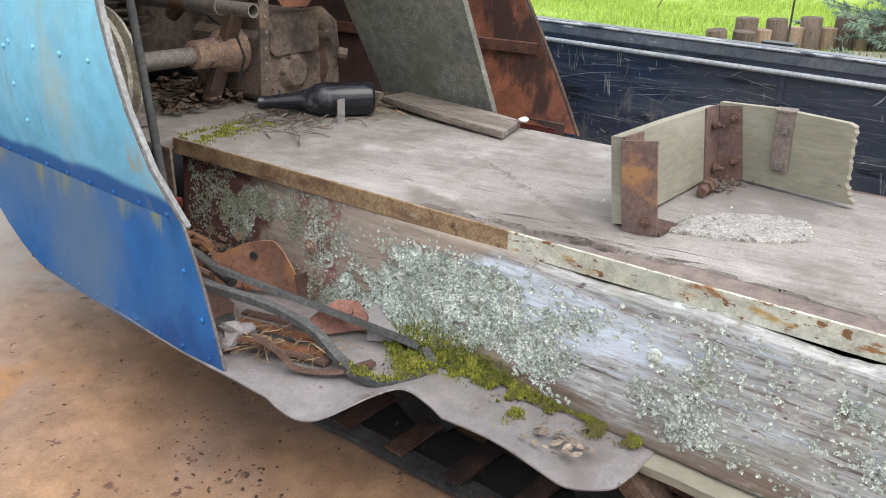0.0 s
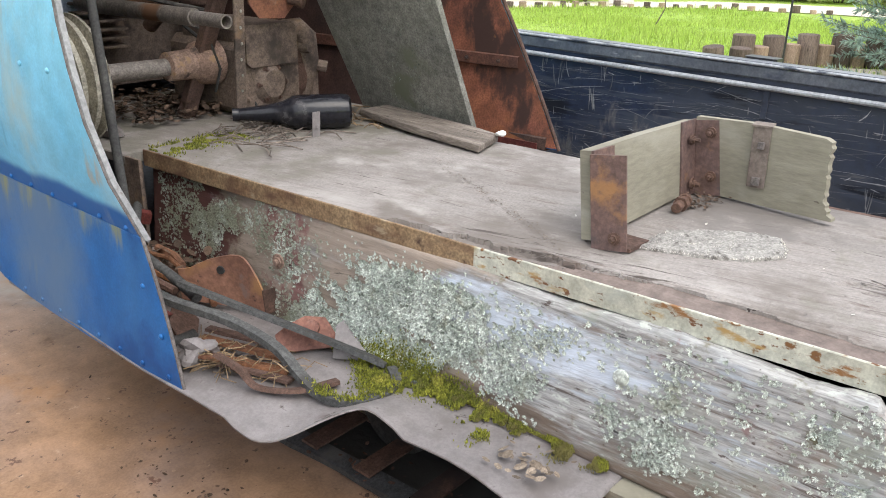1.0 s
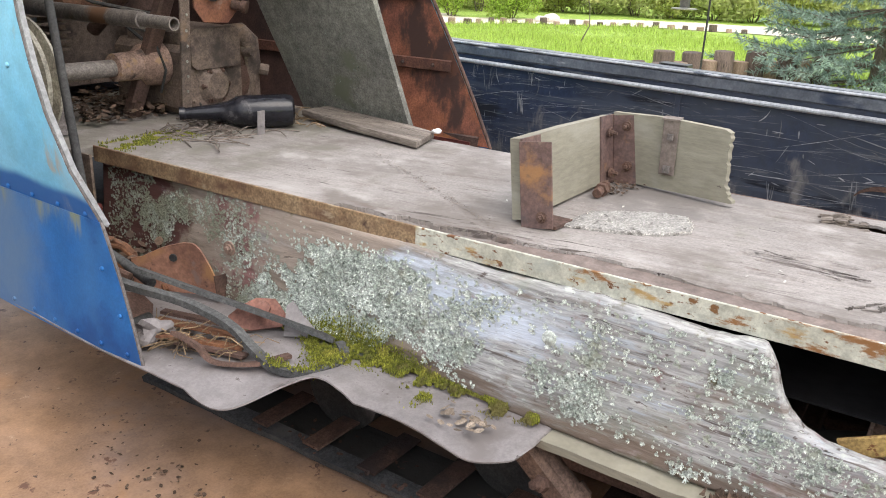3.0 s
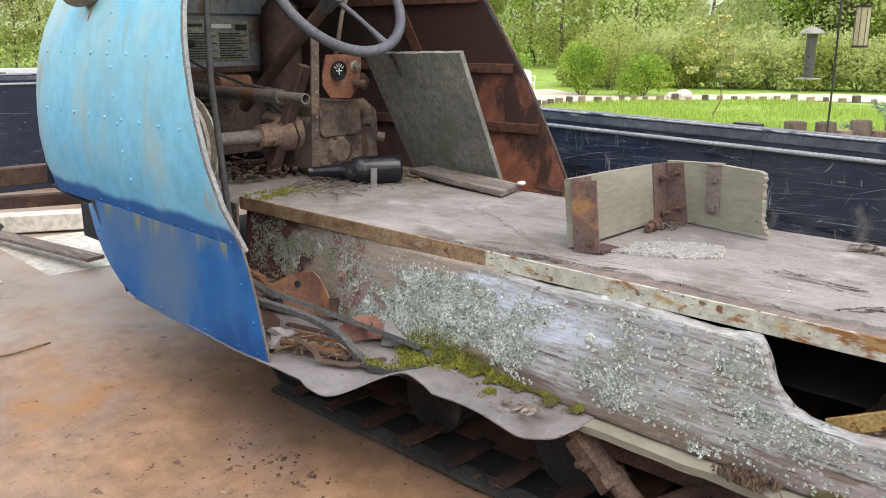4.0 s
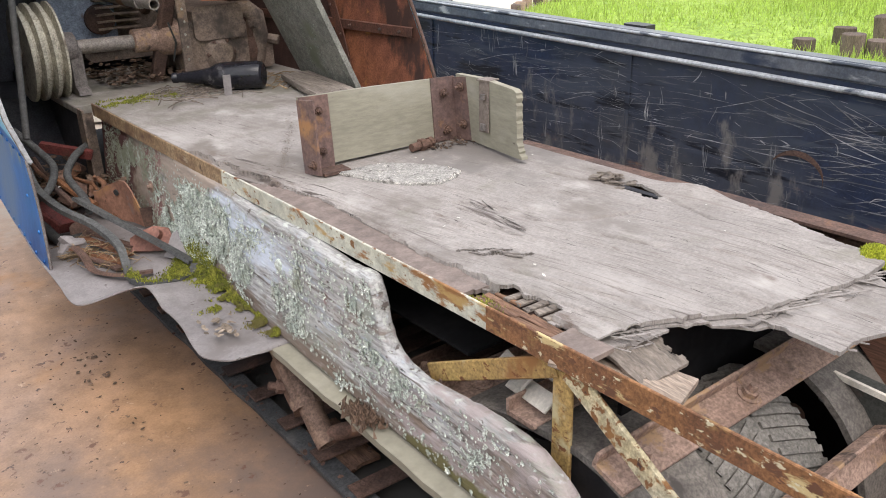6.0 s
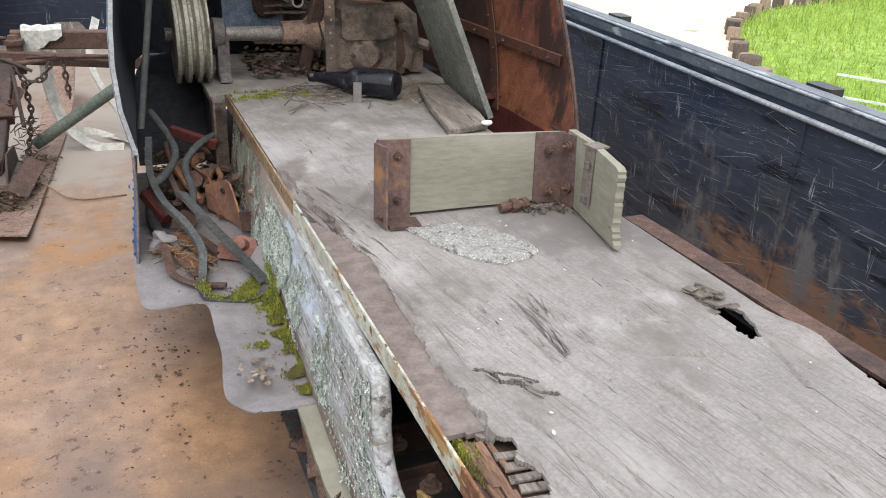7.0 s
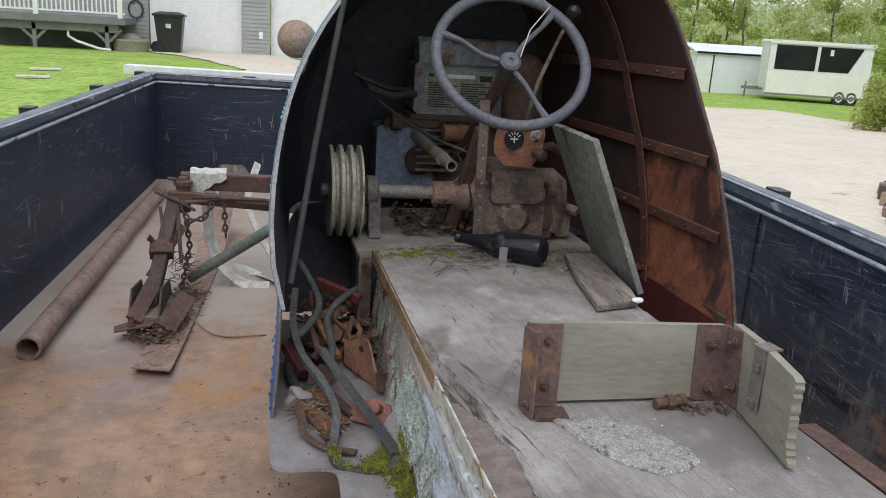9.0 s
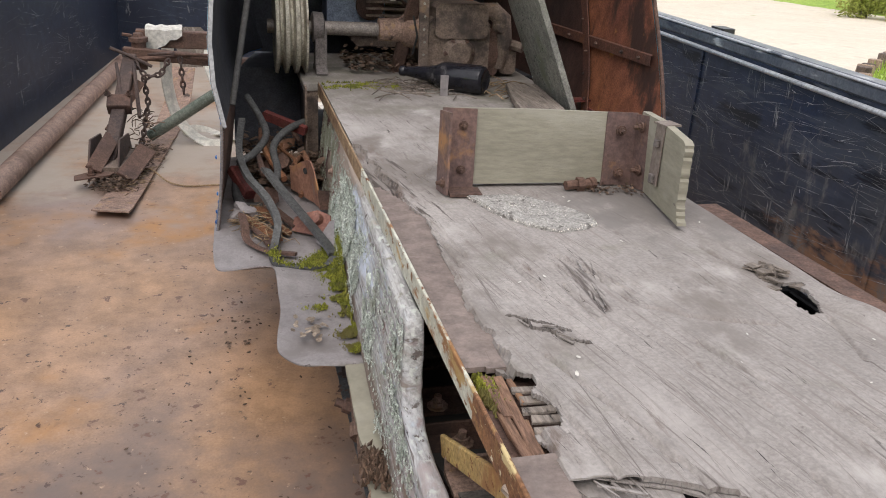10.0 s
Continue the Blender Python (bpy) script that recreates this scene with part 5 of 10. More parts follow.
flat_bar("brace", (0.004, -1.36, 0.352), (0.004, -1.585, 0.462), 0.026, yellow_rust, "rusty yellow diagonal brace")
flat_bar("brace", (0.006, -1.594, 0.30), (0.006, -1.594, 0.466), 0.028, yellow_rust, "rusty yellow upright brace")
flat_bar("brace", (0.002, -1.605, 0.466), (0.0, -1.98, 0.235), 0.028, cream_brace, "flaking cream and rust diagonal brace")
bm = bmesh.new()
lathe(bm, (-0.004, -1.911, 0.48), (-1, 0, 0), [(0, 0.017), (0.004, 0.017), (0.006, 0.013), (0.011, 0.012), (0.013, 0.006)], 14)
part("rail_bolt", bm, rust, machine, "large round rusty bolt head")
bm = bmesh.new()
bar(bm, (0.005, -1.3, 0.245), (0.005, -2.6, 0.235), 0.004, 0.035)
part("lower_rail", bm, rust, machine)
for y in (-1.99,):
    flat_bar("brace", (0.004, y, 0.24), (0.004, y, 0.47), 0.028, yellow_rust)

# right-hand edge angle, and an unseen dark panel added to block light
bm = bmesh.new()
bar(bm, (0.545, -0.95, DECK - 0.018), (0.6, -2.6, DECK - 0.03), 0.036, 0.005, (0.0, 0, 1))
bar(bm, (0.5635, -0.95, DECK - 0.036), (0.6185, -2.6, DECK - 0.05), 0.005, 0.04)
part("right_rail", bm, dark_rust, machine, "brown rusted angle along the deck")
bm = bmesh.new()
slab(bm, [(0, 0), (1.72, 0), (1.72, 0.38), (1.55, 0.4), (0, 0.4)], (0.515, -0.02, 0.06), (0, -1, 0), (0, 0, 1), 0.014)
part("inner_side", bm, lining_dark, machine)

# running board of thin sheet
EDGE = [(0.12, -0.232), (-0.1, -0.245), (-0.3, -0.258), (-0.43, -0.262), (-0.476, -0.262), (-0.56, -0.262), (-0.615, -0.25), (-0.645, -0.215), (-0.675, -0.17), (-0.7, -0.152), (-0.76, -0.148), (-0.84, -0.148), (-0.92, -0.158), (-0.96, -0.156), (-0.995, -0.135), (-1.008, -0.118), (-1.012, -0.09), (-1.013, -0.05)]


def smooth_line(pts, steps=4):
    """A rounded line through the points."""
    out = []
    for i in range(len(pts) - 1):
        p0, p1, p2, p3 = (pts[min(max(k, 0), len(pts) - 1)] for k in (i - 1, i, i + 1, i + 2))
        for s in range(steps):
            t = s / steps
            out.append(tuple(0.5 * (2 * b + (c - a) * t + (2 * a - 5 * b + 4 * c - d) * t * t + (3 * b - a - 3 * c + d) * t ** 3) for a, b, c, d in zip(p0, p1, p2, p3)))
    return out + [tuple(pts[-1])]


def sheet_rows():
    rows = []
    for i, (y, xo) in enumerate(smooth_line(EDGE)):
        row = []
        for j in range(9):
            t = j / 8
            x = xo + (0.03 - xo) * t
            lift = 0.0
            if -0.75 < y < -0.55:
                lift = -0.018 * math.exp(-((y + 0.6) / 0.05) ** 2) * (1 - t) ** 2 + 0.022 * math.exp(-((y + 0.7) / 0.05) ** 2) * (1 - t) ** 2
            if y < -0.9:
                lift += -0.012 * (1 - t) ** 2 * math.exp(-((y + 0.97) / 0.05) ** 2)
            row.append((x, y + 0.004 * wob(x * 20, y * 20, 0), 0.268 + lift + 0.003 * wob(x * 9, y * 9, 2)))
        rows.append(row)
    return rows


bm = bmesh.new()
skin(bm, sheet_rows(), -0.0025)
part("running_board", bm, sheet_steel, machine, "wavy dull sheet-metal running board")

# ---- cowl ----
LEFT = [(0.468, -0.236), (0.55, -0.255), (0.63, -0.259), (0.7, -0.254), (0.76, -0.246), (0.82, -0.234), (0.87, -0.221), (0.92, -0.203), (0.97, -0.18), (1.03, -0.145), (1.09, -0.103), (1.15, -0.052), (1.21, 0.005), (1.27, 0.07), (1.33, 0.15), (1.37, 0.22)]
TOP = [(1.39, 0.29)]
RIGHT = [(1.37, 0.4), (1.33, 0.5), (1.27, 0.6), (1.21, 0.648), (1.15, 0.688), (1.09, 0.712), (1.03, 0.729), (0.96, 0.741), (0.89, 0.75), (0.8, 0.765), (0.74, 0.768), (0.66, 0.768), (0.58, 0.765), (0.52, 0.76), (0.46, 0.752), (0.435, 0.748)]


def rim_points():
    pts = [V(x, -0.443 + 0.46 * (z - 0.266), z) for z, x in LEFT]
    pts += [V(x, 0.11, z) for z, x in TOP]
    pts += [V(x - 0.018, -0.453 + 0.58 * (z - 0.45), z) for z, x in RIGHT]
    return pts


RIM = rim_points()
CX = 0.26


def cowl_section(f):
    """f = 0 at the rim, 1 at the closed nose."""
    out = []
    w = 1.0 - 0.14 * f if f < 0.62 else max(0.0, 1.0 - 0.087 - 0.95 * ((f - 0.62) / 0.38) ** 2.2)
    for p in RIM:
        y1 = 1.02
        y = p.y + (y1 - p.y) * f
        top = 1.0 - 0.30 * f * f
        z = 0.468 + (p.z - 0.468) * top if p.z > 0.468 else p.z
        out.append(V(CX + (p.x - CX) * max(w, 0.06), y, z))
    return out


FS = [0, 0.04, 0.1, 0.18, 0.26, 0.34, 0.42, 0.5, 0.58, 0.66, 0.73, 0.79, 0.85, 0.9, 0.94, 0.97, 1.0]
cowl_rows = [cowl_section(f) for f in FS]
bm = bmesh.new()
skin(bm, cowl_rows, 0.0022)
cowl = part("cowl", bm, blue_paint, machine, "chalky sky-blue riveted sheet-metal cowl")
k = len(LEFT)
bm = bmesh.new()
slab(bm, [(p.x, p.z) for p in cowl_rows[-1]], (0, 1.02, 0), (1, 0, 0), (0, 0, 1), 0.003)
part("nose_cap", bm, blue_paint, cowl)
# dark sheets added to keep light out of the cowl from below and ahead
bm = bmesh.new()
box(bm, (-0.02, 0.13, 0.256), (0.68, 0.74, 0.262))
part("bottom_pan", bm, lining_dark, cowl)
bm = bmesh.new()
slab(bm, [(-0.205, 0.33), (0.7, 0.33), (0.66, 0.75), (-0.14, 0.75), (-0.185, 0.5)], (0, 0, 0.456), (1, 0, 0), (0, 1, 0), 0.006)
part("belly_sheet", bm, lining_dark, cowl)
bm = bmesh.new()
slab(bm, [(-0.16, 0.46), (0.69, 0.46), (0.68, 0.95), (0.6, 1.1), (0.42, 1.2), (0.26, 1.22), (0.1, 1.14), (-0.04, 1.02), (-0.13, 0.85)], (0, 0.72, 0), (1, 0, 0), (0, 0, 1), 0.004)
part("firewall", bm, lining_dark, cowl, "black sheet added to darken the engine bay")


def inset(rows, d):
    P = np.array([[tuple(p) for p in r] for r in rows], float)
    c = np.array([CX, 0, 0.8])
    v = P - c
    v[:, :, 1] = 0
    v /= np.linalg.norm(v, axis=2, keepdims=True)
    Q = P - v * d
    Q[:, :, 1] -= 0
    Q[0, :, 1] += 0.004
    return [[tuple(p) for p in r] for r in Q]


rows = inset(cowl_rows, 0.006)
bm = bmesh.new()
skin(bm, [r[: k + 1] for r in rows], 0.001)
part("lining", bm, lining_dark, cowl, "dark inner sheet with shade in its colour")
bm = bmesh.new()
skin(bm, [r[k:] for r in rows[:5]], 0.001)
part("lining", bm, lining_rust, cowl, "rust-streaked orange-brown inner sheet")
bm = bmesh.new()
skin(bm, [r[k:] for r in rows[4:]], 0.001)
part("lining", bm, lining_brown, cowl, "brown inner sheet darkened for the shade inside")
seam = [Vector(p) + V(-0.004, 0, -0.002) for p in rows[4][k + 2:]]
bm = bmesh.new()
skin(bm, [[p + V(-0.006, -0.02, 0), p + V(-0.006, 0.02, 0)] for p in seam], 0.003)
part("hoop", bm, rib_rust, cowl, "riveted dark hoop strap")
for i, p in enumerate(seam[1:-1]):
    bm = bmesh.new()
    bolt(bm, p + V(-0.012, -0.008 + 0.016 * (i % 2), 0.01), (-1, 0, 0), 0.004, 0.004, False)
    part("hoop_bolt", bm, dark_rust, cowl)
# rolled rim edge
bm = bmesh.new()
tube(bm, [p + V(0.001, -0.001, 0) for p in RIM[: k + 1]], 0.003, 8)
part("rim_bead", bm, dull_sheet, cowl, "bare worn rim bead")
bm = bmesh.new()
tube(bm, [p + V(0, -0.001, 0) for p in RIM[k:]], 0.0045, 8)
part("rim_bead", bm, dark_rust, cowl, "rusty rim bead")
# flange plate along the left rim
bm = bmesh.new()
skin(bm, [[p + V(0.0, -0.004, 0), p + V(0.0085, -0.004, 0)] for p in RIM[: k + 1]], 0.003)
part("rim_flange", bm, bare_rim, cowl, "bare pale grey rim strip")

# rivets along the rim strip
acc = 0.0
for a, b in zip(RIM[: k], RIM[1: k + 1]):
    L_ = (b - a).length
    while acc < L_:
        q = bmesh.new()
        lathe(q, a.lerp(b, acc / L_) + V(0.0045, -0.0045, 0), (0, -1, 0), [(-0.001, 0.003), (0.0012, 0.0025), (0.0018, 0.001)], 8)
        part("rim_rivet", q, bare_rim, cowl)
        acc += 0.036
    acc -= L_

# lower skirt, left
SK = [(-0.443, 0.266), (-0.35, 0.2655), (-0.25, 0.265), (-0.15, 0.265), (-0.05, 0.266), (0.05, 0.27), (0.13, 0.277), (0.19, 0.3), (0.24, 0.33), (0.275, 0.36), (0.305, 0.4), (0.325, 0.44), (0.336, 0.464)]


def skirt_rows():
    rows = []
    for y, zb in SK:
        zt = 0.474
        row = []
        for j in range(9):
            t = j / 8
            z = zb + (zt - zb) * t
            yy = y + (0.092 * t if y < -0.3 else 0.092 * t * max(0.0, (0.0 - y) / 0.35) if y < 0 else 0)
            x = -0.2535 + 0.0165 * t + 0.004 * math.sin(t * 3)
            f = max(0.0, (yy + 0.35) / 1.37)
            row.append((CX + (x - CX) * (1.0 - 0.14 * f) - 0.003, yy, z))
        rows.append(row)
    return rows


srows = skirt_rows()
bm = bmesh.new()
skin(bm, srows, 0.002)
skirt = part("skirt", bm, skirt_blue, machine, "deep-blue riveted lower side skirt")
bm = bmesh.new()
skin(bm, [[(p[0] + 0.005, p[1] + 0.002, p[2]) for p in r] for r in srows], 0.001)
part("lining", bm, dark_rust, skirt, "brown inner face")
bm = bmesh.new()
tube(bm, [V(*p) + V(0.001, -0.001, 0) for p in srows[0]], 0.0028, 8)
part("rim_bead", bm, dull_sheet, skirt)


def rivets(name, pts, axis, parent, r=0.0044):
    q = bmesh.new()
    for p in pts:
        lathe(q, p, axis, [(-0.001, r), (0.001, r * 0.95), (0.0023, r * 0.6), (0.0028, r * 0.1)], 10)
    return part(name, q, blue_paint if parent is cowl else skirt_blue, parent)


# rivet rows along seam, bottom edge and frames
def cowl_at(f, z):
    """A point of the left flank."""
    sec = cowl_section(f)[:k]
    for a, b in zip(sec, sec[1:]):
        if a.z <= z <= b.z:
            t = (z - a.z) / (b.z - a.z)
            return a + (b - a) * t
    return sec[0] if z < sec[0].z else sec[-1]


for i in range(13):
    p = cowl_at(0.02 + i * 0.055, 0.481)
    rivets("rivet", [p + V(-0.003, 0, 0)], (-1, 0, 0.1), cowl)
for i in range(9):
    p = cowl_at(0.05 + i * 0.07, 0.69)
    rivets("rivet", [p + V(-0.003, 0, 0)], (-1, 0, 0.1), cowl, 0.0044)
for i in range(8):
    p = cowl_at(0.05 + i * 0.08, 0.83)
    rivets("rivet", [p + V(-0.003, 0, 0)], (-1, 0, 0.2), cowl, 0.0044)
for f in (0.28,):
    for i in range(7):
        p = cowl_at(f, 0.56 + i * 0.06)
        rivets("rivet", [p + V(-0.003, 0, 0)], (-1, 0, 0.1), cowl, 0.0044)
for i in range(9):
    y = -0.41 + i * 0.065
    rivets("rivet", [V(CX - 0.518 * (1.0 - 0.14 * max(0.0, (y + 0.35) / 1.37)), y, 0.279)], (-1, 0, 0), skirt)
for y, z in ((0.165, 0.297), (0.22, 0.329), (0.262, 0.362), (0.295, 0.405)):
    rivets("rivet", [V(CX - 0.514 * (1.0 - 0.14 * (y + 0.35) / 1.37), y, z)], (-1, 0, 0), skirt)
for t in (0.35, 0.7):
    rivets("rivet", [V(-0.252, -0.425 + 0.092 * t, 0.266 + 0.2 * t)], (-1, 0, 0), skirt)

# ribs and right lower frame inside the cowl
for z, yo in ((0.615, -0.33), (0.775, -0.23), (0.965, -0.12)):
    bm = bmesh.new()
    pts = []
    for f in (0.012, 0.15, 0.3, 0.45, 0.6):
        sec = cowl_section(f)[k + 1:]
        for a, b in zip(sec, sec[1:]):
            if b.z <= z <= a.z:
                t = (a.z - z) / (a.z - b.z)
                pts.append(a + (b - a) * t + V(-0.012, 0, 0))
                break
    skin(bm, [[p + V(0, 0, 0.014), p + V(-0.006, 0, 0.012), p + V(-0.006, 0, -0.012), p + V(0, 0, -0.014)] for p in pts], 0.001)
    part("rib", bm, rib_rust, cowl, "bolted rusty rib")
    for t in (0.25, 0.7, 1.4, 2.2):
        i = int(t)
        p = pts[i] + (pts[i + 1] - pts[i]) * (t - i)
        bm = bmesh.new()
        bolt(bm, p + V(-0.008, 0, 0), (-1, 0, 0), 0.005, 0.005, False)
        part("rib_bolt", bm, dark_rust, cowl)
bm = bmesh.new()
bar(bm, (0.738, -0.43, 0.445), (0.735, 0.6, 0.455), 0.03, 0.03, (0, 0, 1), 0.003)
part("lower_frame", bm, dark_rust, machine, "dusty angle along the cowl foot")
bm = bmesh.new()
bar(bm, (0.6, -0.03, 0.455), (0.735, -0.06, 0.468), 0.045, 0.005)
part("red_strap", bm, red_paint, machine, "faded red cross strap")
bm = bmesh.new()
slab(bm, [(0, 0), (0.9, 0), (0.9, 0.25), (0, 0.25)], (0.705, -0.42, 0.2), (0, 1, 0), (0, 0, 1), 0.003)
part("red_side_sheet", bm, red_paint, machine, "dull red lower side sheet")
bm = bmesh.new()
box(bm, (0.5, -0.42, 0.2), (0.72, 0.5, 0.215))
part("right_footwell", bm, red_paint, machine, "dull red footwell floor")

# ---- track, wheels and under-frame ----
TY0, TY1, TZ, TRAD = -0.2, -1.605, 0.195, 0.168


def loop_point(s):
    """Along the track loop, s in metres, from the top front backwards; also the outward normal."""
    run = TY0 - TY1
    arc = math.pi * TRAD
    s = s % (2 * run + 2 * arc)
    if s < run:
        t = min(1.0, max(0.0, (TY0 - s - TY1) / 0.5))
        sag = 0.115 * t * t * (3 - 2 * t) * min(1.0, s / 0.2)
        return V(0, TY0 - s, TZ + TRAD - sag), V(0, 0, 1)
    s -= run
    if s < arc:
        a = math.pi / 2 + s / TRAD
        return V(0, TY1 + TRAD * math.cos(a), TZ + TRAD * math.sin(a)), V(0, math.cos(a), math.sin(a))
    s -= arc
    if s < run:
        return V(0, TY1 + s, TZ - TRAD), V(0, 0, -1)
    s -= run
    a = -math.pi / 2 + s / TRAD
    return V(0, TY0 + TRAD * math.cos(a), TZ + TRAD * math.sin(a)), V(0, math.cos(a), math.sin(a))


LOOP = 2 * (TY0 - TY1) + 2 * math.pi * TRAD
for x0, x1 in ((0.005, 0.122), (0.355, 0.478)):
    bm = bmesh.new()
    rings = []
    for i in range(120):
        p, nrm = loop_point(LOOP * i / 120)
        rings.append([V(x0, p.y, p.z), V(x1, p.y, p.z), V(x1, p.y, p.z) + nrm * 0.009, V(x0, p.y, p.z) + nrm * 0.009])
    quad_ring(bm, rings, True)
    part("track_belt", bm, grey_rubber, machine, "weathered grey rubber track belt")
tread_rubber = mat("dusty_tyre_tread", (0.12, 0.112, 0.1), (0.19, 0.176, 0.155), 14.0, 0.85, 0, bump=(70, 0.4))
TX = 0.235
n_cleat = 30
for i in range(n_cleat):
    p, nrm = loop_point(LOOP * (i + 0.35) / n_cleat)
    tan = nrm.cross(V(1, 0, 0))
    bm = bmesh.new()
    c = p + nrm * 0.012
    bar(bm, c + V(0.0, 0, 0), c + V(0.48, 0, 0), 0.046, 0.006, nrm, 0.0015)
    bar(bm, c + nrm * 0.01 + tan * 0.021, c + V(0.48, 0, 0) + nrm * 0.01 + tan * 0.021, 0.005, 0.018, nrm, 0.001)
    part("track_cleat", bm, cleat_rust if p.y < -1.3 and p.z > 0.15 else dark_rust, machine, "rusty steel track cleat")
    for x in (0.05, 0.245, 0.43):
        if p.y < -1.3 or x < 0.1:
            bm = bmesh.new()
            bolt(bm, c + V(x, 0, 0) + nrm * 0.003 - tan * 0.004, nrm, 0.01, 0.012)
            part("cleat_bolt", bm, cleat_rust, machine)
for yy in (TY1, TY0):
    bm = bmesh.new()
    r_, w_ = 0.164, 0.2
    crown = [(-0.5, 0.62), (-0.5, 0.84), (-0.44, 0.93), (-0.3, 0.985), (0.0, 1.0), (0.3, 0.985), (0.44, 0.93), (0.5, 0.84), (0.5, 0.62)]
    lathe(bm, (TX, yy, TZ), (1, 0, 0), [(a * w_, b * r_) for a, b in crown], 48)
    w0 = part("track_wheel", bm, tread_rubber, machine, "dusty grey treaded rubber tyre inside the track")
    bm = bmesh.new()
    for i in range(58):
        for sx in (-1, 1):
            pts = []
            for g, q in ((0.03, 1.004), (0.17, 1.0), (0.32, 0.984), (0.43, 0.94)):
                a = 2 * math.pi * (i + 0.5 * (sx > 0)) / 58 + g * 0.42
                pts.append(V(TX + sx * g * w_, yy + math.cos(a) * r_ * q, TZ + math.sin(a) * r_ * q))
            for a, b in zip(pts, pts[1:]):
                bar(bm, a, b, 0.0085, 0.006, (a - V(a.x, yy, TZ)).normalized())
    part("tread", bm, tread_rubber, w0)["kind"] = "stuff"
    bm = bmesh.new()
    lathe(bm, (TX, yy, TZ), (1, 0, 0), [(-0.03, 0.1), (-0.03, 0.085), (-0.008, 0.03), (0.008, 0.03), (0.03, 0.085), (0.03, 0.1)], 28)
    part("wheel_rim", bm, dark_rust, w0)
    bm = bmesh.new()
    lathe(bm, (0.035, yy, TZ), (1, 0, 0), [(-0.02, 0.13), (-0.02, 0.16), (0.02, 0.16), (0.02, 0.13)], 36)
    part("drive_hoop", bm, black_plastic, machine, "black drive hoop")
    bm = bmesh.new()
    tube(bm, [(-0.02, yy, TZ), (0.5, yy, TZ)], 0.018, 12)
    part("track_axle", bm, dark_rust, machine)
for yy in (-0.55, -0.9, -1.25):
    bm = bmesh.new()
    lathe(bm, (0.12, yy, 0.115), (1, 0, 0), [(-0.04, 0.01), (-0.04, 0.08), (0.04, 0.08), (0.04, 0.01)], 24)
    part("bogie_wheel", bm, rubber, machine)
    bm = bmesh.new()
    lathe(bm, (0.41, yy, 0.115), (1, 0, 0), [(-0.04, 0.01), (-0.04, 0.08), (0.04, 0.08), (0.04, 0.01)], 24)
    part("bogie_wheel", bm, rubber, machine)
bm = bmesh.new()
bar(bm, (0.06, -0.4, 0.17), (0.06, -1.4, 0.17), 0.03, 0.03, bev=0.003)
bar(bm, (0.41, -0.4, 0.17), (0.41, -1.4, 0.17), 0.03, 0.03, bev=0.003)
part("bogie_frame", bm, dark_rust, machine)
for yy in (-0.3, -1.0, -1.3):
    bm = bmesh.new()
    bar(bm, (-0.02, yy, 0.25), (0.52, yy, 0.25), 0.035, 0.035, bev=0.002)
    part("cross_member", bm, dark_rust, machine)
# lower run of the track, standing out below the running board
bm = bmesh.new()
skin(bm, [[(-0.032 + 0.006 * wob(y * 9, 0, 2), y, 0.046 + 0.003 * wob(y * 14, 1, 0)), (0.004, y, 0.05 + 0.003 * wob(y * 11, 2, 0))] for y in [-0.12 - i * 0.04 for i in range(36)]], 0.012)
part("track_edge", bm, slate_rubber, machine, "slate-grey outer edge of the track belt")
for i in range(11):
    y = -0.2 - i * 0.122
    bm = bmesh.new()
    bar(bm, (-0.026, y, 0.056), (0.1, y - 0.006, 0.058), 0.04, 0.005, (0, 0, 1), 0.0012)
    part("track_plate", bm, dark_rust, machine, "rusty plate on the lower track run")
# spring shackle pipe under the sill
bm = bmesh.new()
pipe(bm, (-0.03, -0.975, 0.24), (-0.033, -1.122, 0.122), 0.019, 0.004, 18)
bar(bm, (-0.03, -0.985, 0.222), (-0.032, -1.05, 0.168), 0.044, 0.046, (0, 0.6, 0.8), 0.008)
bar(bm, (-0.03, -1.045, 0.174), (-0.032, -1.062, 0.16), 0.05, 0.05, (0, 0.6, 0.8), 0.01)
part("shackle_pipe", bm, mat("dull_brown_pipe_rust", (0.2, 0.13, 0.095), (0.12, 0.078, 0.06), 14.0, 0.8, 0, [((0.3, 0.2, 0.14), 18.0, 0.58, 0.68, None, None), ((0.05, 0.035, 0.03), 16.0, 0.6, 0.7, None, None)], bump=(70, 0.4)), machine, "rusty stub pipe with bolted clamp")
bm = bmesh.new()
lathe(bm, (-0.052, -1.02, 0.19), (-0.8, 0.2, 0.3), [(0, 0.012), (0.012, 0.012), (0.014, 0.007), (0.026, 0.007)], 6)
part("clamp_bolt", bm, dark_rust, machine)
bm = bmesh.new()
tube(bm, [(-0.03, -1.115, 0.135), (0.1, -1.2, 0.17)], 0.014, 10)
part("cross_tube", bm, dark_rust, machine)
# crumbling rubber flap and rotten wood low on the left
bm = bmesh.new()
skin(bm, [[(-0.012 + 0.02 * wob(y * 20, 0, 1), y, 0.036 + 0.02 * wob(y * 30, 2, 0)), (0.03, y, 0.05 + 0.014 * wob(y * 24, 1, 0)), (0.07, y, 0.045)] for y in [-0.96 - i * 0.01 for i in range(16)]], 0.008)
part("rotten_slat", bm, rotten_wood, machine, "crumbling brown wooden slat on the track")
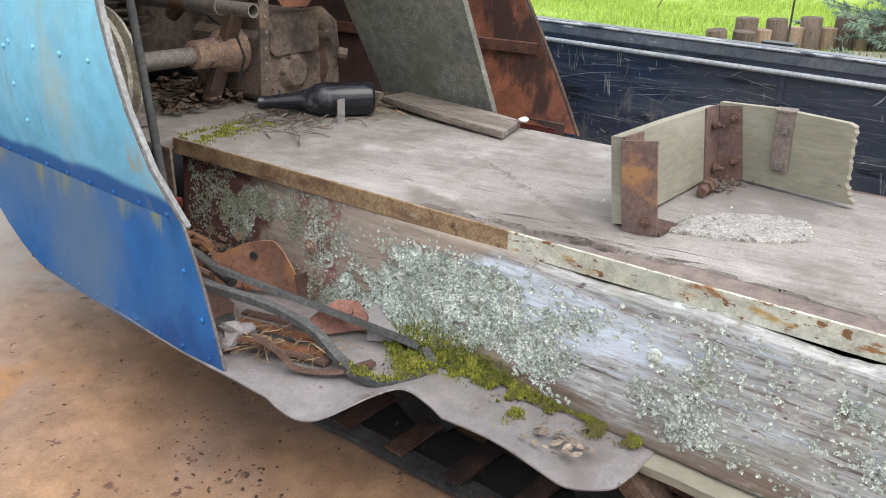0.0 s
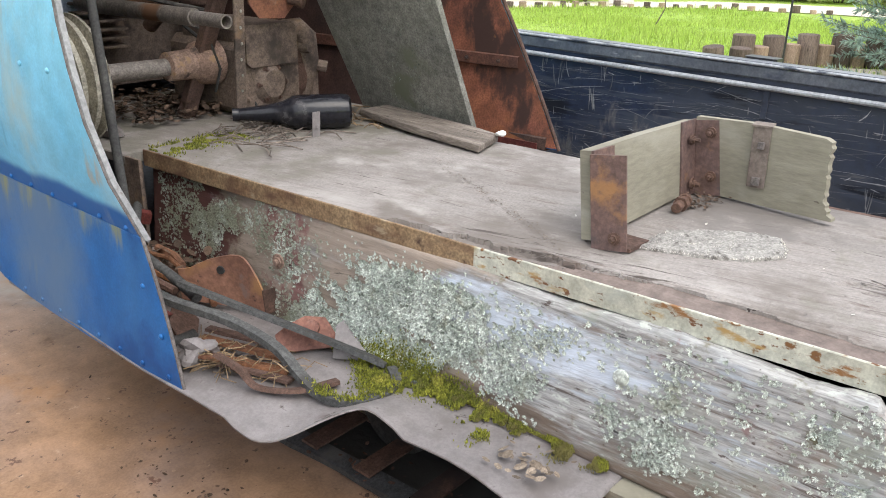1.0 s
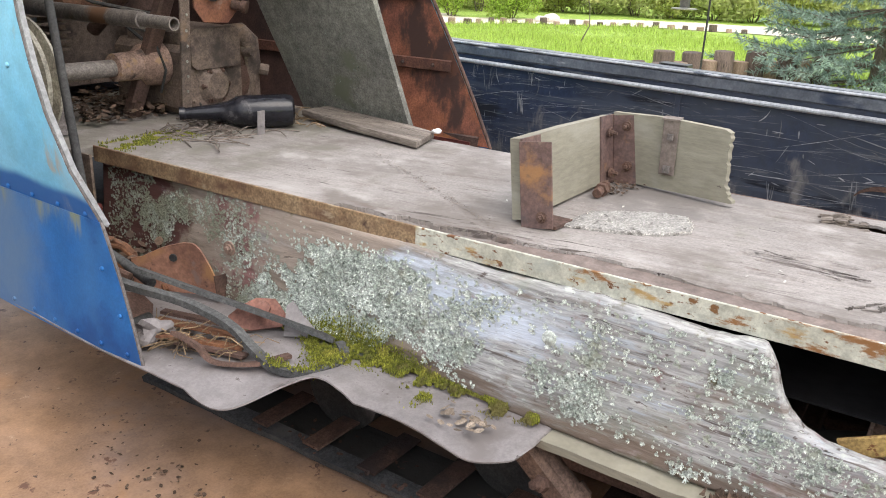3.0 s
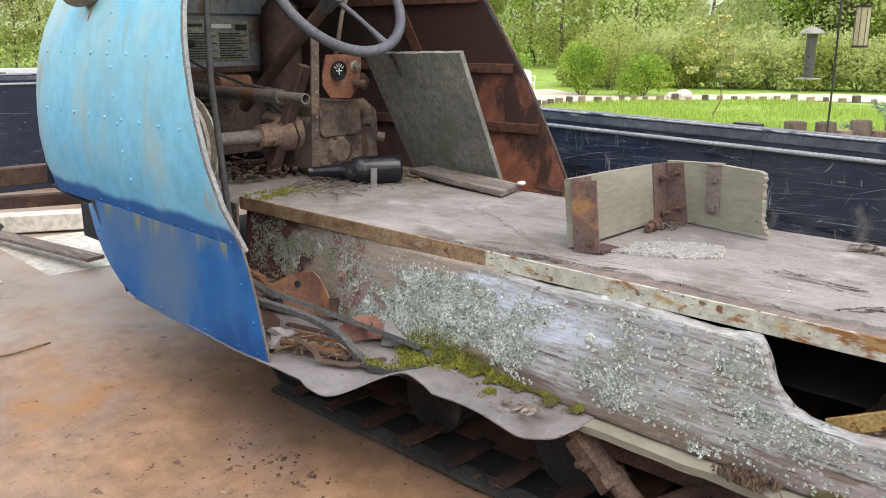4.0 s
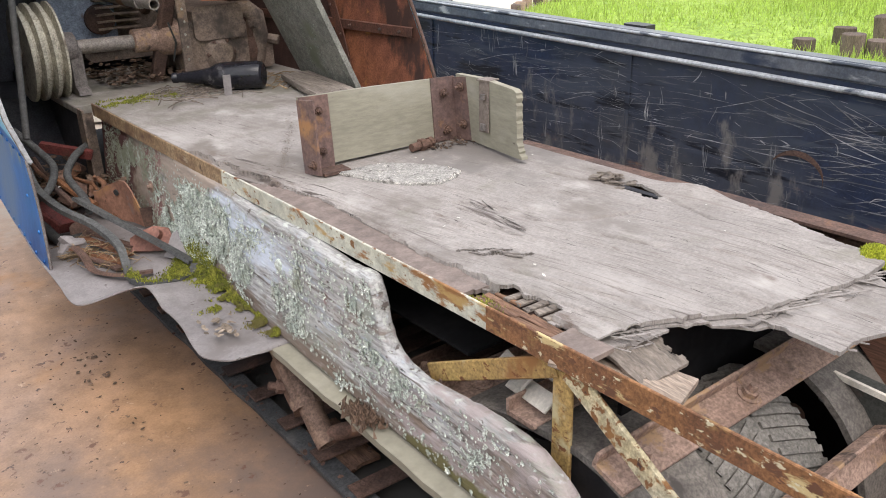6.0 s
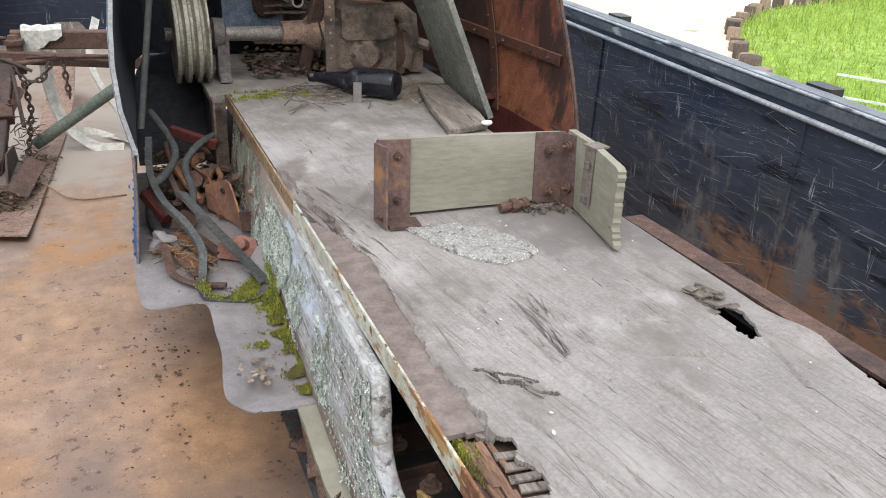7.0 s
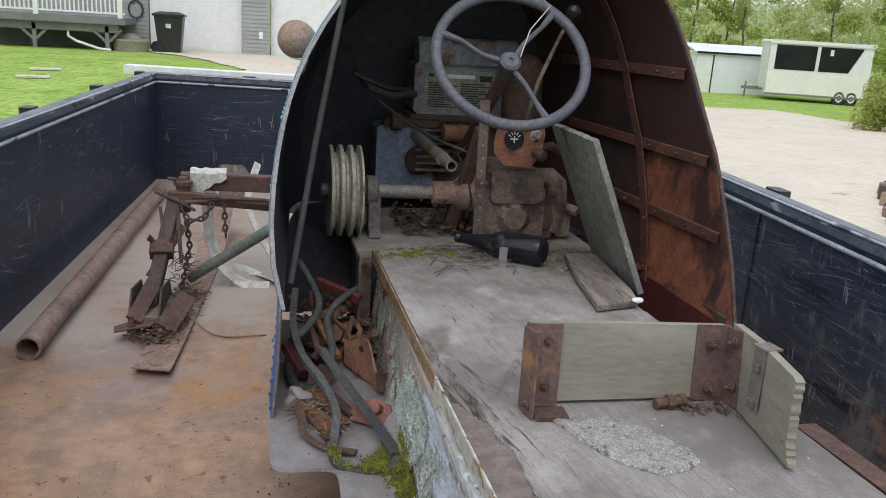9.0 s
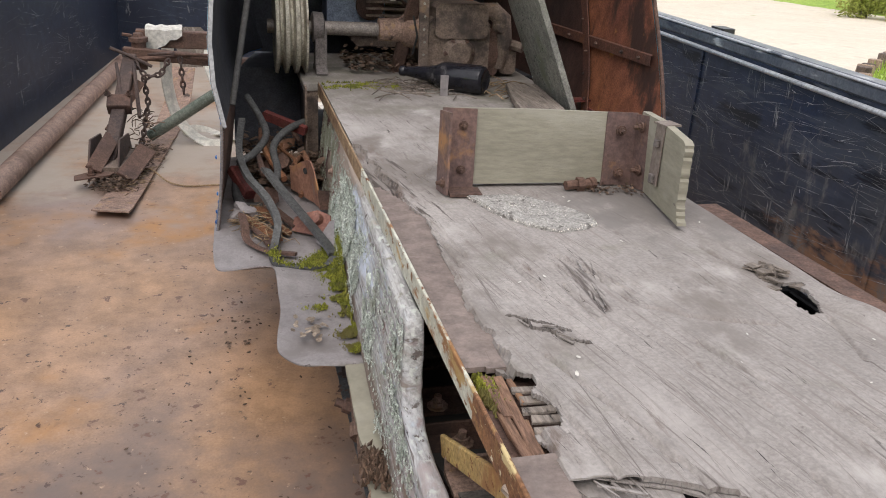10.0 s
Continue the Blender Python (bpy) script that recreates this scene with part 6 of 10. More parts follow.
# rear right: brown ply cheek, green channel, white-edged bar
bm = bmesh.new()
slab(bm, [(0.022, 0.006), (-0.007, 0.043), (-0.04, 0.074), (0.0, 0.085), (0.03, 0.106), (0.05, 0.109), (0.17, 0.062), (0.4, -0.02), (0.6, -0.08), (0.6, -0.14), (0.17, -0.02)], (0.47, -1.715, 0.3), (0.0, -1, 0), (0.0, 0, 1), 0.012)
part("rear_cheek", bm, mat("stained_brown_ply", (0.2, 0.1, 0.06), (0.13, 0.065, 0.045), 3.0, 0.7, 0, [((0.05, 0.03, 0.025), 7.0, 0.54, 0.7, (1, 0.4, 4), None), ((0.3, 0.16, 0.09), 5.0, 0.58, 0.72, (1, 0.4, 3), None)], stretch=(1, 0.5, 6)), machine, "stained brown plywood cheek at the rear")
bm = bmesh.new()
bar(bm, (0.42, -1.68, 0.318), (0.42, -2.4, 0.275), 0.03, 0.05, bev=0.003)
part("rear_channel", bm, mat("green_grey_channel", (0.035, 0.036, 0.033), (0.06, 0.062, 0.055), 5.0, 0.7, 0, [((0.4, 0.42, 0.4), 8.0, 0.58, 0.68, (1, 0.5, 2), None), ((0.1, 0.06, 0.045), 6.0, 0.56, 0.7, None, None)]), machine, "green-grey channel with white streaks")
bm = bmesh.new()
bar(bm, (0.403, -1.68, 0.344), (0.403, -2.4, 0.301), 0.005, 0.008)
part("channel_edge", bm, white_strip, machine, "thin pale edge of the channel")
bm = bmesh.new()
bar(bm, (0.525, -1.755, 0.43), (0.5, -2.3, 0.235), 0.042, 0.004, (-0.7, 0, 1), 0.001)
part("rear_strip", bm, dull_sheet, machine, "bent grey sheet strip")
bm = bmesh.new()
bar(bm, (-0.01, -1.9, 0.43), (0.02, -1.92, 0.33), 0.035, 0.01, (1, 0, 0), 0.002)
part("rear_link", bm, dull_sheet, machine, "bare grey link plate")
# pale drilled plates seen under the deck
for x, y, z, a in ((0.045, -1.475, 0.392, 1.2), (0.075, -1.53, 0.395, 1.5), (0.03, -1.52, 0.388, 1.35)):
    bm = bmesh.new()
    M_ = pose(x, y, z, -38, 8, math.degrees(a))
    box(bm, (-0.045, -0.012, -0.002), (0.045, 0.012, 0.002), M_, 0.001)
    part("pale_plate", bm, white_strip, machine, "pale pinkish drilled plate")

# ---- seat frame on the deck ----
S0 = DECK + 0.001
BY = -0.857
LEAN = V(0.04, 0.13, 1)
bm = bmesh.new()
slab(bm, [(0, 0), (0.322, 0), (0.324, 0.113), (0.15, 0.119), (0, 0.121)], (0.112, BY, S0 + 0.002), (1, -0.03, 0), LEAN, -0.018)
part("seat_back_board", bm, bench_wood, machine, "pale weathered plywood seat upright")
bm = bmesh.new()
e = [(0, 0)]
for i in range(27):
    e.append((0.222 + 0.004 * wob(i * 0.7, 0, 0) + 0.0028 * wob(i * 2.3, 4, 0) + max(0.0, 0.016 - 0.0028 * i), i * 0.0044))
e += [(0.212, 0.119), (0.1, 0.1245), (0, 0.121)]
slab(bm, e, (0.449, -0.872, S0), (-0.19, -0.98, 0.03), (0.01, 0.03, 1), 0.013)
part("seat_side_board", bm, bench_wood, machine, "pale side board with ragged plywood end")


def angle_iron(name, corner, a, b, h, label, th=0.004):
    """An upright angle: two flanges from a corner line."""
    corner, a, b = Vector(corner), Vector(a), Vector(b)
    q = bmesh.new()
    up = LEAN
    for d in (a, b):
        n = d.cross(up).normalized()
        bar(q, corner + d * 0.5 + n * th * 0.5, corner + d * 0.5 + n * th * 0.5 + up * h, th, d.length, d, 0.0008)
    return part(name, q, seat_rust, machine, label)


angle_iron("seat_bracket", (0.104, BY - 0.021, S0), (0.004, -0.05, 0), (0.056, -0.002, 0), 0.126, "brown rusted upright angle bracket with an orange centre")
bm = bmesh.new()
bar(bm, (0.112, BY - 0.055, S0 + 0.003), (0.163, BY - 0.058, S0 + 0.003), 0.036, 0.005)
part("seat_bracket_foot", bm, dark_rust, machine, "rusty foot of the bracket")


def nut(at, axis, r=0.006, h=0.008):
    q = bmesh.new()
    bolt(q, at, axis, r, h)
    part("nut", q, dark_rust, machine)


nut((0.104, BY - 0.052, S0 + 0.018), (-1, 0, 0))
nut((0.142, BY - 0.014, S0 + 0.1), (0, -1, 0), 0.005)
nut((0.139, BY - 0.023, S0 + 0.03), (0, -1, 0), 0.005)
angle_iron("seat_bracket", (0.438, BY - 0.03, S0), (-0.056, 0.0, 0), (0.005, -0.052, 0), 0.12, "dark brown rusty angle in the seat corner")
for z in (0.022, 0.092):
    nut((0.409, BY - 0.036 + 0.13 * z, S0 + z), (0, -1, 0), 0.006, 0.009)
    nut((0.434, BY - 0.056 + 0.13 * z, S0 + z + 0.01), (-1, 0, 0), 0.006, 0.009)
bm = bmesh.new()
bar(bm, (0.4215, -0.985, S0 + 0.032), (0.4245, -0.982, S0 + 0.1245), 0.027, 0.003, (-1, 0, 0), 0.001)
bar(bm, (0.421, -0.982, S0 + 0.1265), (0.45, -0.978, S0 + 0.1265), 0.03, 0.003)
strap = part("side_strap", bm, taupe_strap, machine, "bolted taupe steel strap over the side board")
for z_, r_ in ((0.042, 0.0062), (0.098, 0.005)):
    bm = bmesh.new()
    box(bm, (-r_, -r_, -0.003), (r_, r_, 0.003), look((0.4185, -0.985, S0 + z_), (0.3, -0.98, S0 + z_)), 0.0012)
    part("strap_bolt", bm, dull_sheet, strap, "square dull bolt head")
bm = bmesh.new()
tube(bm, [(0.31, -0.908, S0 + 0.008), (0.335, -0.905, S0 + 0.009), (0.36, -0.903, S0 + 0.008)], 0.008, 8)
lathe(bm, (0.33, -0.906, S0 + 0.009), (1, 0, 0), [(0, 0.007), (0, 0.012), (0.012, 0.012), (0.012, 0.007)], 6)
lathe(bm, (0.352, -0.904, S0 + 0.009), (0.9, 0.3, 0), [(0, 0.004), (0, 0.0105), (0.01, 0.0105), (0.01, 0.004)], 8)
solo("loose_bolt", bm, dark_rust, "loose rusty bolt and nuts by the seat", "bolt")

# ---- steering ----
HUB = V(0.316, 0.008, 0.963)
WN = V(-0.05, -0.80, 0.60).normalized()
U = V(1, 0, 0) - WN * WN.x
U.normalize()
W = WN.cross(U)
wheel_r = 0.185
bm = bmesh.new()
tube(bm, [HUB + WN * 0.022 + (U * math.cos(t) + W * math.sin(t)) * wheel_r for t in (2 * math.pi * i / 48 for i in range(48))], 0.0135, 12, True)
steer = part("steering_wheel", bm, wheel_grey, machine, "faded grey three-spoke steering wheel")
for a in (158, 48, -68):
    d = U * math.cos(radians(a)) + W * math.sin(radians(a))
    s = U * -math.sin(radians(a)) + W * math.cos(radians(a))
    bm = bmesh.new()
    tube(bm, [HUB + d * 0.02, HUB + d * 0.07 + WN * 0.006 + s * 0.006, HUB + d * 0.13 + WN * 0.02 - s * 0.002, HUB + d * 0.187 + WN * 0.022], [0.0075, 0.006, 0.0065, 0.011], 8)
    part("spoke", bm, wheel_grey, steer)
bm = bmesh.new()
lathe(bm, HUB - WN * 0.045, WN, [(0, 0.02), (0.03, 0.022), (0.036, 0.0265), (0.058, 0.0265), (0.064, 0.02), (0.064, 0.006), (0.06, 0.004)], 20)
part("hub", bm, wheel_grey, steer)
bm = bmesh.new()
tube(bm, [HUB - WN * 0.03, HUB - WN * 0.5 + V(-0.04, 0, 0)], 0.017, 14)
part("steering_column", bm, dark_rust, machine, "dark rusty steering column")
flat_bar("column_support", (0.283, 0.07, DECK), (0.268, 0.03, 0.872), 0.026, greasy_iron, "drilled upright strap", up=(0, 1, 0))
for i in range(9):
    bm = bmesh.new()
    z = 0.56 + i * 0.033
    lathe(bm, (0.283 - 0.015 * (z - DECK) / 0.377 + 0.002 * (i % 2), 0.0655 - 0.04 * (z - DECK) / 0.377, z), (0, -1, 0), [(0, 0.0035), (0.0015, 0.003)], 8)
    part("strap_rivet", bm, alloy, machine)
# throttle lever behind the wheel
bm = bmesh.new()
tube(bm, [(0.4, 0.11, 0.8), (0.43, 0.11, 0.92), (0.475, 0.11, 1.03), (0.5, 0.11, 1.08)], [0.007, 0.006, 0.005, 0.005], 8)
lever = part("lever", bm, greasy_iron, machine, "thin bent throttle lever")
bm = bmesh.new()
lathe(bm, (0.507, 0.11, 1.095), (0.3, -0.1, 1), [(-0.02, 0.006), (-0.01, 0.016), (0.004, 0.02), (0.016, 0.013), (0.02, 0.003)], 16)
part("knob", bm, black_plastic, lever, "round black knob")

# ---- engine and drive ----
bm = bmesh.new()
box(bm, (0.19, 0.575, 0.775), (0.53, 0.95, 0.935), bev=0.012)
engine = part("engine", bm, grey_shroud, machine, "dirty grey sheet-shrouded air-cooled engine")
bm = bmesh.new()
tube(bm, [(0.2, 0.62, 0.965), (0.52, 0.62, 0.965)], 0.045, 16)
part("tank", bm, grey_shroud, engine, "small grey fuel tank")
bm = bmesh.new()
lathe(bm, (0.515, 0.5, 0.7), (0, 0, 1), [(0, 0.06), (0.2, 0.062), (0.25, 0.055), (0.27, 0.035), (0.275, 0.01)], 20)
part("air_cleaner", bm, dark_rust, engine, "rusty canister")
bm = bmesh.new()
slab(bm, [(0, 0), (0.222, 0), (0.222, 0.118), (0, 0.118)], (0.222, 0.571, 0.793), (1, 0, 0), (0, 0, 1), 0.003)
part("label_plate", bm, alloy, engine, "worn aluminium instruction plate")
bm = bmesh.new()
for r_ in range(11):
    z = 0.8 + r_ * 0.0072
    for x0, x1 in ((0.232, 0.325), (0.335, 0.434)):
        bar(bm, (x0, 0.5675, z), (x1 - 0.02 * ((r_ * 7) % 3), 0.5675, z), 0.0016, 0.0032, (0, 0, 1))
bar(bm, (0.232, 0.5675, 0.896), (0.28, 0.5675, 0.896), 0.0016, 0.009)
bar(bm, (0.395, 0.5675, 0.89), (0.436, 0.5675, 0.89), 0.0016, 0.018)
part("print", bm, black_ink, engine)["kind"] = "stuff"
bm = bmesh.new()
bar(bm, (0.29, 0.5672, 0.894), (0.38, 0.5672, 0.894), 0.002, 0.012)
part("print_box", bm, white_paint, engine)
bm = bmesh.new()
box(bm, (0.18, 0.56, 0.757), (0.55, 0.7, 0.775), bev=0.004)
part("shroud_lip", bm, dark_rust, engine)
bm = bmesh.new()
box(bm, (0.16, 0.6, 0.5), (0.55, 0.98, 0.765), bev=0.02)
part("crankcase", bm, greasy_iron, engine, "greasy cast crankcase")
bm = bmesh.new()
lathe(bm, (0.27, 0.5, 0.727), (1, 0, 0), [(0, 0.02), (0.004, 0.026), (0.05, 0.026), (0.052, 0.028), (0.06, 0.028), (0.062, 0.026), (0.11, 0.025), (0.112, 0.016)], 18)
part("ignition_coil", bm, bracket_rust, engine, "orange-rusted cylinder")
bm = bmesh.new()
lathe(bm, (0.215, 0.575, 0.63), (0, -1, 0), [(-0.02, 0.045), (0.012, 0.044), (0.018, 0.036), (0.02, 0.01)], 22)
part("starter_cover", bm, dark_rust, engine, "round brown cover")
bm = bmesh.new()
box(bm, (0.08, 0.58, 0.54), (0.265, 0.9, 0.735), bev=0.01)
part("battery_box", bm, mat("blue_grey_box_paint", (0.26, 0.31, 0.4), (0.2, 0.235, 0.3), 7.0, 0.55, 0, [((0.17, 0.085, 0.045), 9.0, 0.58, 0.68, None, 0.85)], bump=(50, 0.2)), engine, "blue-grey steel box")
# lever pipe towards the driver
bm = bmesh.new()
pipe(bm, (0.176, -0.04, 0.717), (0.18, 0.1, 0.717), 0.0135, 0.003, 18)
pipe(bm, (0.178, 0.06, 0.717), (0.188, 0.5, 0.715), 0.0175, 0.004, 18)
part("control_pipe", bm, bare_tube, machine, "open-ended rusty control pipe")
# jackshaft, bearing and sheave
bm = bmesh.new()
tube(bm, [(-0.12, 0.17, 0.612), (0.2, 0.17, 0.608)], 0.0185, 18)
part("jackshaft", bm, bare_tube, machine, "bare steel jackshaft")
bm = bmesh.new()
lathe(bm, (0.175, 0.17, 0.609), (1, 0, 0), [(0, 0.022), (0.002, 0.03), (0.06, 0.032), (0.075, 0.045), (0.12, 0.05)], 18)
part("shaft_collar", bm, cleat_rust, machine, "rust-brown shaft collar")
bm = bmesh.new()
prof = [(-0.04, 0.03), (-0.04, 0.118)]
for i in range(3):
    x = -0.036 + i * 0.026
    prof += [(x, 0.12), (x + 0.004, 0.12), (x + 0.009, 0.1), (x + 0.015, 0.1), (x + 0.021, 0.12)]
prof += [(0.042, 0.12), (0.042, 0.03)]
lathe(bm, (-0.062, 0.17, 0.61), (1, 0, 0), prof, 40)
part("sheave", bm, mat("yellowed_grey_steel", (0.42, 0.39, 0.315), (0.31, 0.285, 0.23), 9.0, 0.6, 0.2, [((0.1, 0.07, 0.05), 9.0, 0.58, 0.7, None, 0.85)]), machine, "three-groove belt sheave")
bm = bmesh.new()
lathe(bm, (-0.005, 0.17, 0.612), (1, 0, 0), [(0, 0.03), (0.004, 0.04), (0.03, 0.038), (0.034, 0.028)], 18)
slab(bm, [(-0.05, 0), (0.05, 0), (0.045, 0.012), (0.025, 0.02), (0.03, 0.115), (-0.03, 0.115), (-0.025, 0.02), (-0.045, 0.012)], (0.034, 0.17, DECK), (0, 1, 0), (0, 0, 1), 0.03)
part("pillow_block", bm, dull_sheet, machine, "dirty brown-grey cast bearing block")
# gearbox
bm = bmesh.new()
box(bm, (0.3, 0.09, DECK), (0.47, 0.33, 0.655), bev=0.018)
box(bm, (0.315, 0.08, 0.6), (0.46, 0.3, 0.69), bev=0.012)
lathe(bm, (0.385, 0.075, 0.56), (0, 1, 0), [(0, 0.03), (0.012, 0.045), (0.02, 0.05)], 20)
for x, z in ((0.32, 0.53), (0.45, 0.53), (0.32, 0.64), (0.45, 0.64)):
    bolt(bm, (x, 0.09, z), (0, -1, 0), 0.007, 0.006)
gearbox = part("gearbox", bm, greasy_iron, machine, "oily rust-brown cast gearbox")
bm = bmesh.new()
tube(bm, [(0.44, 0.11, 0.672), (0.48, 0.1, 0.672), (0.505, 0.1, 0.65), (0.515, 0.1, 0.6), (0.505, 0.11, 0.52)], [0.02, 0.024, 0.026, 0.022, 0.018], 12)
lathe(bm, (0.497, 0.075, 0.63), (0, 1, 0), [(0, 0.012), (0.03, 0.02)], 10)
part("cast_elbow", bm, greasy_iron, machine, "rusty cast elbow")
bm = bmesh.new()
box(bm, (0.515, 0.12, 0.5), (0.56, 0.24, 0.57), bev=0.008)
tube(bm, [(0.51, 0.15, 0.59), (0.57, 0.1, 0.575)], 0.014, 8)
part("side_casting", bm, greasy_iron, machine)
# dash plate with dial
bm = bmesh.new()
slab(bm, [(-0.065, -0.03), (-0.035, -0.062), (0.035, -0.066), (0.06, -0.04), (0.066, 0.02), (0.06, 0.05), (-0.06, 0.05), (-0.068, 0.0)], (0.372, 0.052, 0.768), (1, 0, 0), (0, -0.15, 1), -0.004)
part("dash_plate", bm, mat("red_orange_dash_rust", (0.34, 0.15, 0.085), (0.22, 0.095, 0.065), 18.0, 0.75, 0, [((0.36, 0.24, 0.2), 16.0, 0.56, 0.68, None, None), ((0.1, 0.045, 0.035), 22.0, 0.6, 0.7, None, None)], bump=(60, 0.3), grit=0.12), machine, "rusty red-brown dash plate")
bm = bmesh.new()
lathe(bm, (0.355, 0.05, 0.777), (0, -1, -0.15), [(0, 0.026), (0.01, 0.026), (0.01, 0.022), (0.006, 0.021)], 24)
dial = part("dial", bm, black_plastic, machine, "black ammeter dial")
bm = bmesh.new()
for i in range(5):
    a = radians(30 + i * 30)
    c = V(0.355, 0.0415, 0.777) + V(math.cos(a), 0, math.sin(a)) * 0.0145
    d = V(math.cos(a), 0, math.sin(a)) * 0.004
    bar(bm, c - d, c + d, 0.0022, 0.001, (0, 1, 0))
bar(bm, (0.345, 0.0415, 0.776), (0.365, 0.0415, 0.776), 0.001, 0.003)
bar(bm, (0.355, 0.0415, 0.766), (0.355, 0.0415, 0.784), 0.003, 0.001, (0, 1, 0))
part("dial_marks", bm, white_paint, dial)
bm = bmesh.new()
lathe(bm, (0.413, 0.05, 0.788), (0, -1, 0), [(0, 0.016), (0.006, 0.016), (0.008, 0.01), (0.016, 0.009), (0.016, 0.004)], 16)
part("key_switch", bm, alloy, machine, "bright switch barrel")
bm = bmesh.new()
lathe(bm, (0.415, 0.05, 0.742), (0.5, -1, -0.2), [(0, 0.012), (0.02, 0.011), (0.022, 0.014), (0.034, 0.014), (0.036, 0.006)], 12)
tube(bm, [(0.43, 0.06, 0.75), (0.47, 0.08, 0.755), (0.5, 0.1, 0.74)], 0.012, 8)
part("knob", bm, dark_rust, machine)
# wires and hoses in the engine bay
for pts, r_ in (([(0.05, 0.35, 0.83), (0.12, 0.3, 0.78), (0.2, 0.25, 0.74), (0.27, 0.15, 0.72)], 0.004), ([(-0.02, 0.4, 0.9), (0.08, 0.45, 0.86), (0.17, 0.52, 0.85)], 0.007), ([(0.22, 0.2, 0.7), (0.26, 0.14, 0.68), (0.275, 0.12, 0.6), (0.265, 0.13, 0.55)], 0.003), ([(0.3, 0.3, 0.72), (0.26, 0.25, 0.7), (0.28, 0.2, 0.66)], 0.004), ([(0.33, 0.11, 0.55), (0.34, 0.09, 0.52), (0.345, 0.085, DECK)], 0.003)):
    bm = bmesh.new()
    tube(bm, pts, r_, 6)
    part("wire", bm, rubber, machine)
# diagonal stay at the left of the opening
bm = bmesh.new()
tube(bm, [(-0.215, -0.28, 0.5), (-0.16, -0.16, 0.78), (-0.09, -0.06, 1.12)], 0.007, 10)
part("stay", bm, rubber, machine, "dark slate-grey bent stay rod")
# corner strut below the deck
bm = bmesh.new()
bar(bm, (-0.037, -0.012, 0.27), (-0.037, -0.012, DECK - 0.006), 0.005, 0.05, (0, 1, 0))
bar(bm, (-0.02, 0.012, 0.27), (-0.02, 0.012, DECK - 0.006), 0.034, 0.005, (0, 1, 0))
part("corner_strut", bm, greasy_iron, machine, "dark drilled corner strut")
# dark panels added so no daylight shows through the footwell cavity
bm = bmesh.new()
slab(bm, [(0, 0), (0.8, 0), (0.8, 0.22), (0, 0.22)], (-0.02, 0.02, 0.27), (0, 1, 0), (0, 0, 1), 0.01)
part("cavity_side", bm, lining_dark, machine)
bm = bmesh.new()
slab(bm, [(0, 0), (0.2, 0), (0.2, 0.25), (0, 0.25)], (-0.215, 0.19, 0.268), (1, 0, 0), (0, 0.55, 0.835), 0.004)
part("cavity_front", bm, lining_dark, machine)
# round lamp outside the left flank
bm = bmesh.new()
LP = V(-0.176, 0.32, 0.985)
lathe(bm, LP, (-0.1, 1, 0), [(-0.045, 0.004), (-0.041, 0.02), (-0.027, 0.038), (-0.005, 0.047), (0.03, 0.05), (0.04, 0.051), (0.045, 0.045)], 24)
tube(bm, [LP + V(0.02, 0, -0.045), (-0.17, 0.32, 0.9)], 0.01, 8)
part("head_lamp", bm, cleat_rust, machine, "rusty round head lamp shell")


# fins, pipes and clamps round the engine
for i in range(7):
    bm = bmesh.new()
    box(bm, (0.2, 0.545, 0.6 + 0.021 * i), (0.33, 0.6, 0.606 + 0.021 * i), None, 0.001)
    part("cooling_fin", bm, greasy_iron, engine)
bm = bmesh.new()
box(bm, (0.1, 0.56, 0.735), (0.27, 0.63, 0.76), None, 0.006)
lathe(bm, (0.12, 0.555, 0.75), (1, 0, 0), [(0, 0.008), (0, 0.026), (0.03, 0.026), (0.03, 0.008)], 14)
part("box_lid", bm, dark_rust, engine, "rust-brown box lid")
bm = bmesh.new()
bar(bm, (0.235, 0.2, DECK), (0.285, 0.1, 0.79), 0.035, 0.03, (0, 1, 0), 0.005)
part("slant_strut", bm, dark_rust, machine, "dark slanting strut behind the pedal pipe")
bm = bmesh.new()
tube(bm, [(0.0, 0.5, 0.9), (0.03, 0.42, 0.86), (0.09, 0.4, 0.84), (0.17, 0.45, 0.845)], 0.011, 8)
part("fuel_hose", bm, rubber, machine)
for x in (0.19, 0.27, 0.45):
    bm = bmesh.new()
    bolt(bm, (x, 0.56, 0.765), (0, -1, 0), 0.006, 0.006)
    part("shroud_bolt", bm, dark_rust, engine)
bm = bmesh.new()
skin(bm, [[(x, 0.565 - 0.006 * (i % 2), z) for z in (0.93, 0.95, 0.975)] for i, x in enumerate([0.2 + 0.03 * j for j in range(11)])], 0.004)
part("shroud_top", bm, grey_shroud, engine, "rust-streaked upper shroud edge")
bm = bmesh.new()
box(bm, (0.47, 0.1, 0.5), (0.5, 0.15, 0.63), None, 0.008)
lathe(bm, (0.485, 0.09, 0.56), (0, 1, 0), [(0, 0.01), (0.006, 0.034), (0.05, 0.038)], 18)
part("end_cover", bm, dark_rust, machine, "rusty gearbox end cover")
for i in range(6):
    a = 6.283 * i / 6
    bm = bmesh.new()
    bolt(bm, (0.385 + 0.036 * math.cos(a), 0.084, 0.56 + 0.036 * math.sin(a)), (0, -1, 0), 0.005, 0.006)
    part("cover_bolt", bm, dark_rust, gearbox)
